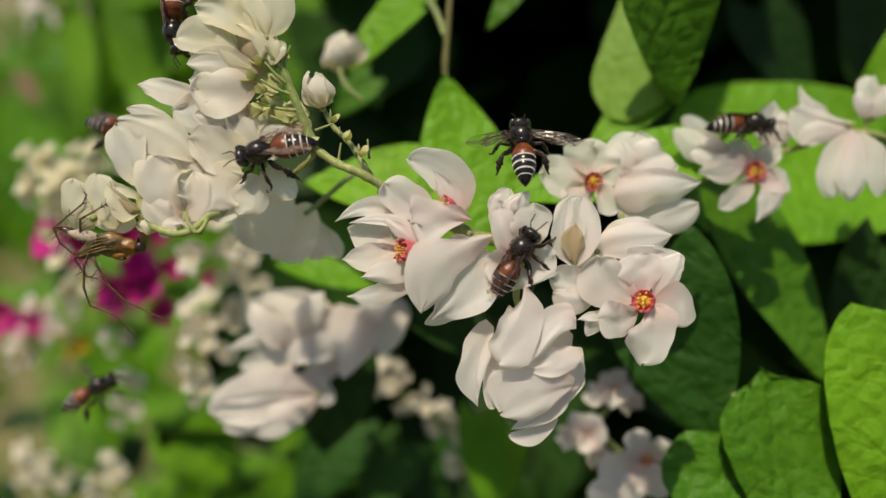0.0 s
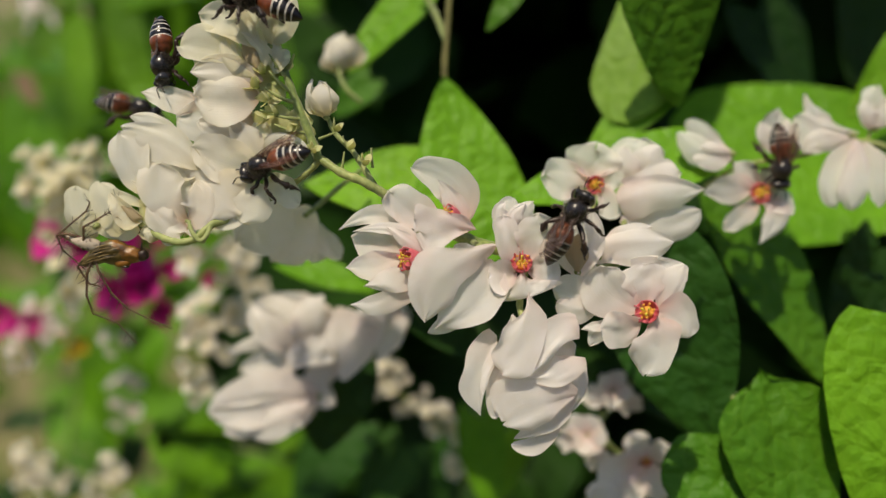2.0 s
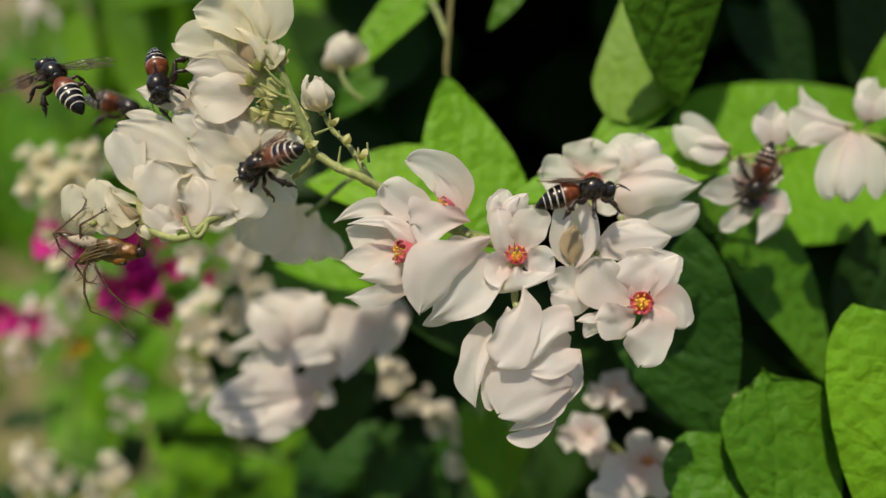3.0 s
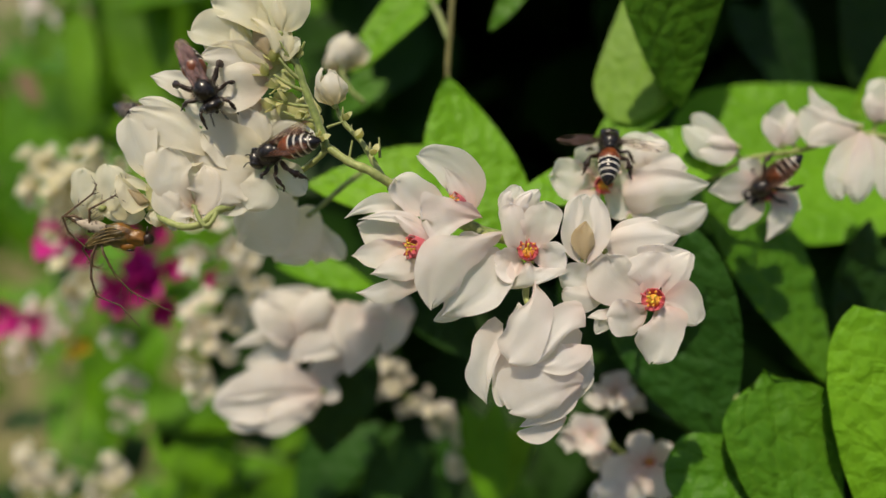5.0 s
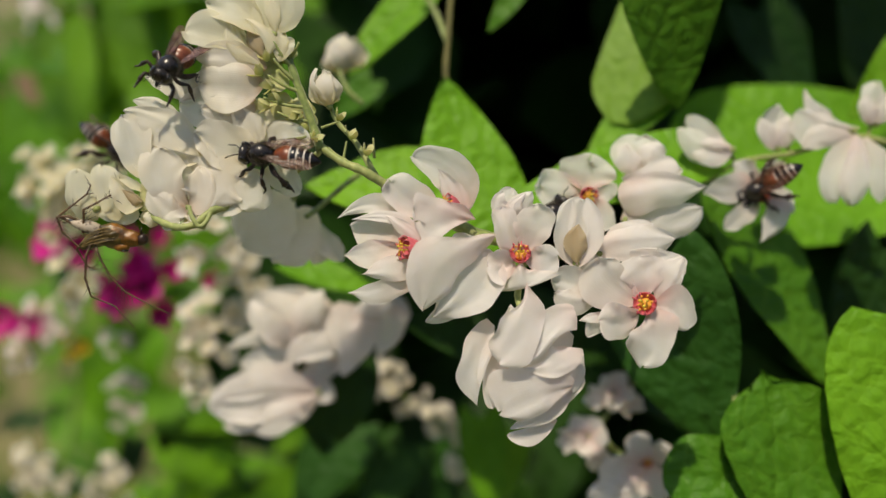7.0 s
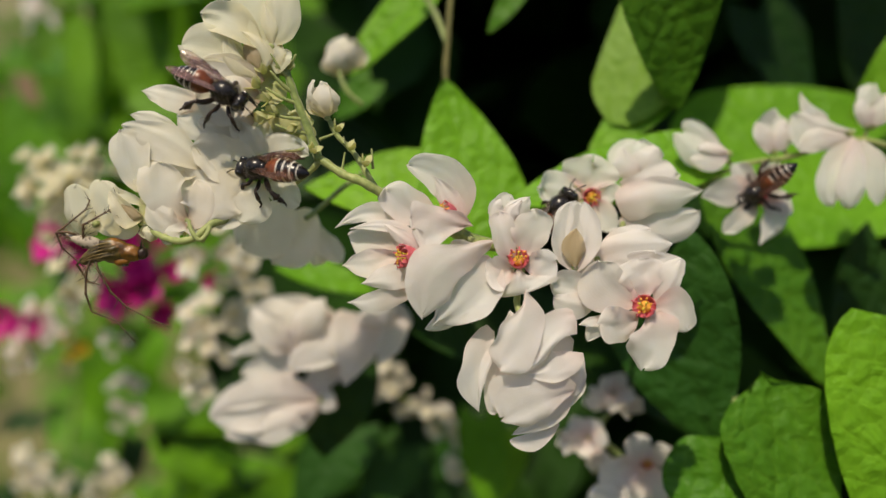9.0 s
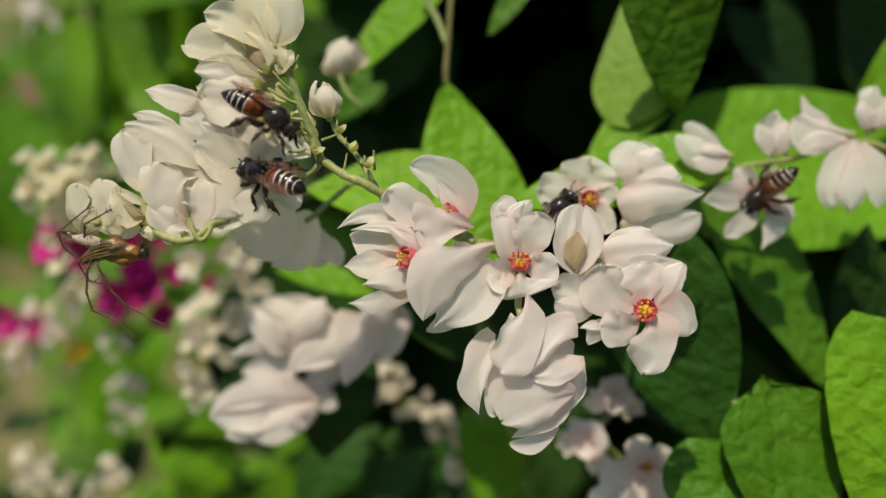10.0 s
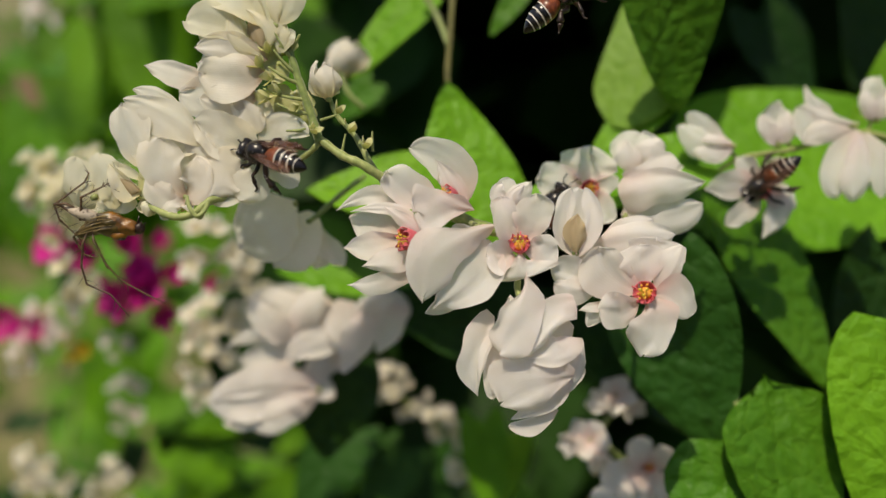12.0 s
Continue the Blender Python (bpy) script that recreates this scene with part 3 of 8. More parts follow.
bm = bmesh.new()
stalk(bm, [(-13.48, 11.65, -0.3), (-15.01, 11.75, 0.3), (-16.57, 12.32, 0.7)], 0.22, 0.1, sides=7)
part("pedicel", bm, STEM_PALE, left_raceme)
bm = bmesh.new()
stalk(bm, [(-15.69, 17.84, -0.3), (-15.15, 18.24, 0.3), (-14.66, 19.13, 0.7)], 0.22, 0.1, sides=7)
part("pedicel", bm, STEM_PALE, left_raceme)
bm = bmesh.new()
stalk(bm, [(-13.03, 10.55, -0.3), (-14.25, 9.92, 0.3), (-15.48, 9.75, 0.7)], 0.22, 0.1, sides=7)
part("pedicel", bm, STEM_PALE, left_raceme)
bm = bmesh.new()
stalk(bm, [(-10.16, 7.79, -0.3), (-10, 8.81, -0.1), (-9.86, 9.86, -0.1)], 0.16, 0.08, sides=7)
part("bract", bm, STEM_PALE, left_raceme)
bm = bmesh.new()
stalk(bm, [(-7.12, 8.34, -0.3), (-7.19, 9.28, -0.1), (-7.27, 10.25, -0.1)], 0.16, 0.08, sides=7)
part("bract", bm, STEM_PALE, left_raceme)
bm = bmesh.new()
stalk(bm, [(-12.37, 11.1, -0.3), (-11.51, 11.4, -0.1), (-10.69, 11.73, -0.1)], 0.16, 0.08, sides=7)
part("bract", bm, STEM_PALE, left_raceme)
radial(left_raceme, (-11.79, 13.4, -0.8), (-0.25, 1, 0), 3.67, opening=14, count=4, width=0.62, spin=20, mat=PETAL_IVORY)
radial(left_raceme, (-18.14, 15.9, 0.5), (-0.6, 0.5, 0.5), 1.58, opening=36, count=3, width=0.6, cup=0.8, mat=SEPAL, name="bud", rows=6, cols=4)
radial(left_raceme, (-17.05, 14.92, 0.5), (-0.7, -0.2, 0.5), 1.44, opening=36, count=3, width=0.6, cup=0.8, mat=SEPAL, name="bud", rows=6, cols=4)
radial(left_raceme, (-16.28, 13.39, 0.5), (-0.8, 0.2, 0.5), 1.58, opening=36, count=3, width=0.6, cup=0.8, mat=SEPAL, name="bud", rows=6, cols=4)
radial(left_raceme, (-17.59, 17.27, 0.5), (-0.5, 0.8, 0.4), 1.31, opening=36, count=3, width=0.6, cup=0.8, mat=SEPAL, name="bud", rows=6, cols=4)
radial(left_raceme, (-17.27, 12.9, 0.5), (-0.9, -0.1, 0.5), 1.70, opening=36, count=3, width=0.6, cup=0.8, mat=SEPAL, name="bud", rows=6, cols=4)
radial(left_raceme, (-14.43, 12.35, 0.5), (-0.5, -0.5, 0.7), 1.18, opening=36, count=3, width=0.6, cup=0.8, mat=SEPAL, name="bud", rows=6, cols=4)
radial(left_raceme, (-13.06, 9.78, 0.5), (0.6, 0.5, 0.5), 1.18, opening=36, count=3, width=0.6, cup=0.8, mat=SEPAL, name="bud", rows=6, cols=4)
radial(left_raceme, (-9.4, 10, 0.5), (0.2, 1, 0.3), 1.31, opening=36, count=3, width=0.6, cup=0.8, mat=SEPAL, name="bud", rows=6, cols=4)
radial(left_raceme, (-10.71, 11.8, 0.5), (0.5, 0.8, 0.3), 1.18, opening=36, count=3, width=0.6, cup=0.8, mat=SEPAL, name="bud", rows=6, cols=4)
radial(left_raceme, (-7.87, 8.52, 0.5), (0.3, 0.9, 0.4), 1.31, opening=36, count=3, width=0.6, cup=0.8, mat=SEPAL, name="bud", rows=6, cols=4)
radial(left_raceme, (-22.76, 2.93, -0.3), (0.5, 0.6, 0.5), 0.88, opening=36, count=3, width=0.5, cup=0.8, mat=SEPAL, name="bud", rows=6, cols=4)
radial(left_raceme, (-25.07, 2.04, -0.3), (-0.2, -0.8, 0.5), 0.79, opening=36, count=3, width=0.5, cup=0.8, mat=SEPAL, name="bud", rows=6, cols=4)
radial(left_raceme, (-28.83, 2.37, -0.3), (-0.6, 0.5, 0.6), 0.98, opening=36, count=3, width=0.5, cup=0.8, mat=SEPAL, name="bud", rows=6, cols=4)
blossom(left_raceme, (-15.18, 11.44, -1.1), [
    ((0.45, -0.22, 0), (-3.57, 2.01, 0.22), 3.35, -0.2, 0.06, 0.4, (0, 0.2, 1), 0.12, -0.08, 0.7),
    ((0.56, -0.11, 0), (-1.9, 3.01, 0.22), 3.13, -0.2, 0.06, 0.4, (0, 0.2, 1), 0.32, 0.05, 0.96),
    ((0.78, 0.22, 0), (0.45, 3.01, 0), 2.57, -0.2, 0.06, 0.5, (0, 0.2, 1), 0.21, -0.01, 0.72),
    ((0.45, -0.5, 0.22), (-2.79, -0.56, 0.56), 3.13, -0.2, 0.06, 0.4, (0, 0.2, 1), 0.29, 0.04, 0.73),
    ((1, -0.67, 0.11), (1.56, 1.34, 0.22), 2.23, -0.2, 0.06, 0.5, (0, 0.2, 1), 0.26, 0.03, 0.97),
], mat=SEPAL, way=(-0.6, 0.6, 0.4), knob=0.25)
blossom(left_raceme, (-16.77, 17.38, -0.7), [
    ((0.22, -0.22, 0), (-2, 0.89, 0.33), 2.55, -0.2, 0.06, 0.4, (0, 0.2, 1), 0.32, 0.05, 0.96),
    ((0.33, -0.44, 0), (-1.67, -1.67, 0.44), 2.44, -0.2, 0.06, 0.4, (0, 0.2, 1), 0.16, -0.05, 0.78),
    ((0.44, -0.11, 0.22), (1, 2, 0.33), 2.22, -0.2, 0.06, 0.4, (0, 0.2, 1), 0.34, 0.07, 0.92),
    ((0.56, -0.67, 0.33), (-0.33, -3.22, 0.56), 2.44, -0.2, 0.06, 0.4, (0, 0.2, 1), 0.12, -0.08, 0.74),
], mat=SEPAL, way=(-0.6, 0.3, 0.5), knob=0.25)
radial(left_raceme, (-27.58, 1.59, 0.1), (-1, 0.15, 0.2), 1.87, opening=14, count=4, width=0.6, mat=PETAL_CREAM)
blossom(left_raceme, (-33.96, 2.52, 0.2), [
    (((0.48, -0.38, -0.15), (-1.28, 1.09, 0.2), (-1.74, 3.61, 0.15)), (1.38, 1.77, 1.64, 1.49, 1.34), (0.94, 1.44, 1.85, 1.86, 1.53), -0.17),
    (((0.65, -0.54, -0.4), (-0.64, 0.17, -0.2), (-2.27, 0.55, -0.15)), (0.51, 0.92, 0.96, 0.75, 0.48), (0.51, 0.92, 0.96, 0.9, 0.58), -0.14),
], mat=PETAL_CREAM, way=(-0.6, 0.8, 0.2))
blossom(left_raceme, (-31.15, 2.52, 0.35), [
    (((0.25, -0.38, -0.05), (-1.51, 1.79, 0.3), (-2.26, 4.14, 0.2)), (1.51, 1.57, 1.36, 1.04, 0.95), (0.94, 1.7, 2.04, 1.85, 1.15), -0.17),
    (((1.99, 0.59, 0.2), (0.57, 1.45, 0.45), (-1.17, 3.09, 0.45)), (0.5, 1.57, 1.63, 1.04, 0.48), (0.25, 0.52, 0.54, 0.44, 0.19), 0.21),
    (((1.93, 1.79, 0.3), (0.57, 2.76, 0.45), (-0.87, 3.31, 0.4)), (0.25, 0.59, 0.61, 0.44, 0.1), (0.25, 0.33, 0.27, 0.22, 0.1), 0.21),
    (((1.23, 0.01, -0.35), (-0.63, -0.38, -0.2), (-2.85, -0.16, -0.25)), (0.63, 1.19, 1.24, 0.9, 0.38), (0.63, 0.92, 0.96, 0.9, 0.48), -0.14),
], mat=PETAL_CREAM, way=(-0.3, 0.9, 0.2))
blossom(left_raceme, (-29.61, 3.21, 0.8), [
    (((0.35, 0, 0.05), (-0.48, 0.37, 0.15), (-1.46, 1.08, 0.15)), (0.19, 0.59, 0.61, 0.37, 0.1), (0.19, 0.46, 0.48, 0.3, 0.1), -0.28),
], mat=HUSK, way=(-0.6, 0.6, 0.3), knob=0.15)
blossom(left_raceme, (-27.18, 1.59, 0.3), [
    (((0.22, -0.11, 0), (-1, 1.52, 0.25), (-2.15, 3.38, 0.25)), (0.5, 0.79, 0.96, 0.82, 0.38), (0.5, 0.92, 1.09, 0.89, 0.38), -0.35),
], mat=SEPAL, way=(-0.6, 0.7, 0.2), knob=0.25)
blossom(left_raceme, (-24.87, 2.89, 0.65), [
    (((-0.04, 0.11, 0.05), (-2.18, 2.58, 0.45), (-2.4, 5.53, 0.3)), (0.5, 1.82, 2.24, 2.06, 1.9), (0.5, 1.56, 2.17, 2.36, 1.9), 0.13),
    (((0.03, -0.11, 0.1), (1.44, 1.23, 0.4), (1.09, 3.79, 0.35)), (0.5, 1.3, 1.69, 1.62, 1.33), (0.5, 1.3, 1.49, 1.18, 0.85), -0.14),
    (((-0.28, -0.22, 0.15), (-1.84, -0.23, 0.35), (-3.7, 1.4, 0.3)), (0.37, 1.3, 1.36, 1.18, 0.76), (0.37, 1.04, 1.36, 1.18, 0.76), -0.14),
    (((-0.1, -0.17, 0.2), (-0.75, -0.88, 0.35), (-0.55, -1.53, 0.3)), (0.37, 1.3, 1.7, 1.77, 1.52), (0.37, 1.3, 1.76, 1.92, 1.52), 0.1),
], mat=PETAL_TAN, way=(0, -0.4, -1), knob=0.2)
blossom(left_raceme, (-24.57, 8.26, 0.4), [
    (((1.15, -0.11, 0), (-2.3, 2.34, 0.45), (-6.62, 3.68, 0.25)), (0.63, 1.7, 2.45, 1.92, 0.95), (0.38, 1.17, 1.5, 0.96, 0.57), -0.08),
    (((-4.24, -2.64, 0.2), (-5.61, 0.04, 0.6), (-6.76, 3.1, 0.45)), (0.5, 1.3, 1.49, 1.4, 1.14), (0.37, 1.3, 1.9, 2.07, 1.52), 0.15),
    (((0.51, -0.65, -0.1), (-1.97, 0.42, 0.15), (-5.32, 2.37, 0.25)), (0.75, 1.57, 1.91, 1.78, 1.15), (0.63, 1.31, 1.5, 1.34, 0.96), 0.14),
    (((-4.44, -2.43, 0.25), (-5.31, -2, 0.4), (-6.6, -1.45, 0.3)), (0.19, 0.52, 0.54, 0.37, 0.1), (0.19, 0.39, 0.41, 0.3, 0.1), -0.14),
    (((-1.85, 3.27, -0.6), (-4, 4.56, -0.45), (-6.15, 4.84, -0.45)), (0.76, 1.32, 1.24, 1.05, 0.29), (0.51, 0.66, 0.69, 0.45, 0.19), -0.1),
    (((2.42, -2.45, -0.15), (0.95, -0.55, 0.05), (0.07, 1.74, 0.05)), (1.01, 1.57, 1.5, 1.19, 0.57), (0.75, 1.18, 1.23, 1.04, 0.57), -0.14),
], mat=PETAL_IVORY, way=(-1, 0.2, 0.3), knob=0.12)
blossom(left_raceme, (-18.52, 7.7, 0.5), [
    (((0, 0.44, 0), (-3.21, 1.72, 0.25), (-5.85, 2.38, 0.15)), (1, 2.35, 2.59, 2.07, 1.14), (1, 1.83, 1.91, 1.48, 0.86), -0.08),
    (((0.35, 1.77, -0.15), (-0.92, 3.49, 0.05), (-2.46, 5.46, 0)), (0.75, 1.31, 1.23, 0.74, 0.1), (0.75, 1.31, 1.23, 0.74, 0.1), -0.14),
    (((-0.68, -0.99, 0.1), (-3.18, -2.65, 0.35), (-3.91, -5.04, 0.25)), (1.25, 2.09, 2.38, 2.22, 1.33), (1.25, 2.22, 2.58, 2.22, 1.33), -0.1),
    (((0.43, -1, 0.2), (-0.33, -3.08, 0.4), (-1.07, -5.04, 0.3)), (1, 1.7, 2.04, 1.92, 1.14), (1, 1.7, 2.17, 2.07, 1.14), -0.1),
    (((1.32, -0.42, -0.2), (3.01, -1.91, 0), (4.42, -3.06, -0.05)), (0.88, 1.31, 1.37, 1.11, 0.67), (0.88, 1.31, 1.37, 1.11, 0.67), -0.1),
    (((0.82, 0.71, -0.45), (2.83, 2.45, -0.3), (5.13, 1.9, -0.35)), (1.01, 1.58, 1.51, 1.12, 0.67), (1.01, 1.45, 1.37, 1.04, 0.58), 0.1),
    (((-0.35, -1.61, -0.3), (-2.5, -3.27, -0.15), (-4.03, -2.72, -0.15)), (1.26, 1.97, 2.19, 1.94, 0.96), (1.26, 1.97, 2.19, 1.94, 0.96), -0.1),
    (((-1.58, 0.08, -0.8), (-5.4, -1.03, -0.65), (-9, -1.58, -0.7)), (1.9, 2.98, 3.31, 3, 1.93), (1.9, 2.98, 3.31, 3, 1.93), -0.07),
    (((1.16, 2.86, -0.9), (-1.58, 3.95, -0.8), (-5.45, 3.95, -0.8)), (1.27, 2.25, 2.49, 2.25, 1.45), (1.27, 1.99, 2.21, 2.1, 1.16), 0.07),
], mat=PETAL_IVORY, way=(0, 0, 1), knob=0.12)
blossom(left_raceme, (-18.36, 15.08, 0.5), [
    (((0.23, -0.06, 0.05), (-2.62, -0.24, 0.4), (-5.71, -0.11, 0.25)), (0.75, 2.35, 2.72, 2.51, 1.71), (0.75, 1.7, 2.04, 1.85, 1.33), -0.14),
    (((0.41, 1.28, -0.1), (-2.46, 2.68, 0.2), (-6.2, 2.33, 0.1)), (0.5, 1.7, 1.91, 1.63, 0.95), (0.5, 0.92, 1.23, 0.96, 0.57), 0.1),
    (((-0.37, -1.67, -0.15), (-2.87, -2.59, 0.1), (-5.56, -2.58, 0.05)), (0.63, 1.31, 1.5, 1.19, 0.67), (0.75, 1.31, 1.5, 1.34, 0.76), -0.1),
    (((-5.71, -0.79, -0.75), (-8.58, 0.01, -0.6), (-11.39, 0.4, -0.6)), (0.89, 1.45, 1.58, 1.12, 0.19), (0.76, 1.06, 1.03, 0.75, 0.19), -0.1),
    (((-1.68, -2.37, -0.55), (-4.95, -2.66, -0.45), (-7.7, -2.11, -0.45)), (1.01, 1.85, 2.06, 1.79, 0.96), (1.01, 1.85, 2.06, 1.79, 0.96), 0.07),
    (((-0.09, 2.1, -0.8), (-2.82, 1.52, -0.7), (-6.13, 0.97, -0.7)), (1.9, 2.65, 3.03, 2.7, 1.54), (1.52, 2.25, 2.62, 2.25, 1.35), -0.07),
], mat=PETAL_TAN, way=(-1, 0.4, 0.3), knob=0.12)
blossom(left_raceme, (-18.81, 18.37, 0.45), [
    (((-0.87, 0.49, 0), (-3.94, 1.27, 0.35), (-6.93, 1.42, 0.2)), (0.31, 1.18, 1.5, 1.33, 1.05), (0.31, 1.44, 1.9, 2, 1.33), 0.14),
    (((0.64, 1.49, -0.05), (-1.84, 3.7, 0.25), (-5.04, 4.49, 0.15)), (0.5, 1.44, 1.77, 1.63, 1.14), (0.5, 1.31, 1.7, 1.41, 0.86), 0.14),
    (((0.37, -1.4, 0.15), (-1.82, 0.35, 0.35), (-2.48, 2.59, 0.3)), (0.31, 0.91, 1.02, 0.89, 0.48), (0.31, 0.65, 0.68, 0.59, 0.29), 0.21),
    (((1.24, -0.42, 0.15), (0.73, 1.29, 0.3), (-1.14, 2.83, 0.25)), (0.25, 0.52, 0.54, 0.37, 0.1), (0.25, 0.85, 0.88, 0.59, 0.19), -0.21),
    (((-0.69, -0.14, -0.55), (-3.41, 0.94, -0.45), (-5.34, 2.04, -0.45)), (0.89, 1.72, 2.06, 1.95, 1.35), (0.89, 1.72, 2.06, 1.95, 1.35), -0.1),
], mat=PETAL_CREAM, way=(-0.7, 0.6, 0.3))
blossom(left_raceme, (-18.32, 17.94, 0.65), [
    (((0.12, -0.18, 0.05), (-0.6, 1.15, 0.2), (-1.38, 2.36, 0.15)), (0.25, 0.65, 0.75, 0.52, 0.1), (0.25, 0.59, 0.68, 0.44, 0.1), -0.28),
], mat=HUSK, way=(-0.7, 0.6, 0.3), knob=0.15)
blossom(left_raceme, (-17.08, 20.09, 0.35), [
    (((-0.14, -0.18, -0.15), (-1.73, 2.38, 0.1), (-2.18, 6.22, 0.05)), (0.5, 1.31, 1.78, 2.08, 1.72), (0.5, 1.18, 1.64, 1.78, 1.34), -0.15),
    (((0.23, 0.1, 0.05), (0.89, 2.43, 0.3), (-0.05, 5.61, 0.25)), (0.5, 1.18, 1.5, 1.78, 1.34), (0.5, 1.57, 1.91, 1.78, 1.15), -0.15),
    (((0.16, -0.05, 0.2), (-0.22, 1.73, 0.45), (-0.78, 3.92, 0.4)), (0.31, 0.59, 0.75, 0.59, 0.19), (0.31, 0.59, 0.68, 0.52, 0.19), -0.28),
], mat=PETAL_CREAM, way=(0.1, 1, 0.2))
blossom(left_raceme, (-16.54, 18.01, 0.35), [
    (((0.1, -0.7, -0.05), (-0.29, 1.06, 0.15), (-1.06, 2.48, 0.15)), (0.31, 0.66, 0.68, 0.45, 0.1), (0.31, 0.79, 0.96, 0.67, 0.19), -0.21),
    (((0.22, -0.55, 0), (0.8, 0.73, 0.15), (1.33, 1.29, 0.1)), (0.31, 0.59, 0.68, 0.59, 0.38), (0.31, 0.52, 0.61, 0.59, 0.38), -0.21),
    (((0.37, -0.26, -0.3), (-0.03, 1.24, -0.15), (0.41, 2.34, -0.15)), (0.38, 0.66, 0.82, 0.67, 0.29), (0.38, 0.66, 0.82, 0.67, 0.29), -0.21),
], mat=PETAL_CREAM, way=(0.3, 0.7, 0.3), knob=0.2)

centre_raceme = tagged(empty("flower_raceme", BUSH), "coral vine raceme of open white flowers with coral red centres", "flower raceme")
bm = bmesh.new()
stalk(bm, [(-6.01, 5.73, -0.9), (-2.49, 3.91, -2.3), (2.04, 1.47, -2.1), (6.58, 0.06, -2.3), (11.11, -0.79, -2.3), (15.75, -1.66, -2.8), (18.38, 0.06, -4.3)], 0.72, 0.5, sides=7)
part("stalk", bm, STEM, centre_raceme)
bm = bmesh.new()
stalk(bm, [(-1.36, 3.18, -2.3), (0.34, 3.69, -1.3), (0.88, 3.81, -0.3)], 0.3, 0.36, sides=7)
part("pedicel", bm, STEM_PALE, centre_raceme)
bm = bmesh.new()
stalk(bm, [(-2.49, 3.74, -2.3), (-2.74, 1.18, -1.3), (-3.26, -0.22, -0.3)], 0.3, 0.36, sides=7)
part("pedicel", bm, STEM_PALE, centre_raceme)
bm = bmesh.new()
stalk(bm, [(2.6, 1.3, -2.1), (3.09, 0.88, -0.3), (3.52, 0.6, 0.1)], 0.3, 0.36, sides=7)
part("pedicel", bm, STEM_PALE, centre_raceme)
bm = bmesh.new()
stalk(bm, [(6.58, 0.06, -2.3), (7.28, -0.78, -0.8), (7.47, -1.04, 0.1)], 0.3, 0.36, sides=7)
part("pedicel", bm, STEM_PALE, centre_raceme)
bm = bmesh.new()
stalk(bm, [(6.58, 0.06, -2.3), (6.82, 1.75, -1.8), (6.83, 3.13, -1.3)], 0.3, 0.36, sides=7)
part("pedicel", bm, STEM_PALE, centre_raceme)
bm = bmesh.new()
stalk(bm, [(8.28, -0.51, -2.3), (7.56, -3.28, -0.8), (7.19, -5.43, 0.2), (8.18, -6.99, 1.1)], 0.3, 0.36, sides=7)
part("pedicel", bm, STEM_PALE, centre_raceme)
bm = bmesh.new()
stalk(bm, [(14.57, -1.65, -2.6), (13.21, -2.74, -1.3), (12.81, -1.6, -0.3)], 0.3, 0.36, sides=7)
part("pedicel", bm, STEM_PALE, centre_raceme)
bm = bmesh.new()
stalk(bm, [(15.71, -1.94, -2.6), (17.57, -4.39, -0.8), (18.96, -5.42, 0.3)], 0.3, 0.36, sides=7)
part("pedicel", bm, STEM_PALE, centre_raceme)
blossom(centre_raceme, (0.99, 3.67, 0.3), [
    (((0.57, -0.55, -1.3), (-0.27, 3.12, -0.6), (-4.28, 4.78, -0.1)), (0.64, 1.99, 2.07, 1.65, 0.97), (0.95, 1.72, 1.93, 1.8, 1.16), 0.12),
    (((0.71, -0.6, -0.1), (-0.39, 1.56, 0.4), (-1.8, 3.49, 0.7)), (0.63, 0.92, 0.95, 0.59, 0.1), (0.75, 1.05, 1.02, 0.59, 0.1), 0.15),
    (((-1.49, -1.4, -0.9), (-4.51, 0.78, -0.3), (-6.48, 2.43, -0.2)), (0.32, 1.19, 1.72, 1.8, 1.54), (0.32, 1.85, 2.06, 1.65, 1.16), 0.15),
    (((1.89, -1.33, 0.6), (-0.93, -1.04, 1.4), (-3.72, -1.58, 1.5)), (0.12, 0.65, 1.61, 2.63, 2.82), (0.12, 1.16, 1.55, 1.97, 2.63), -0.15),
], heart=((-0.75, 0.25, 0.55), 1.1, 1.5), way=(-0.8, 0.3, 0.5))
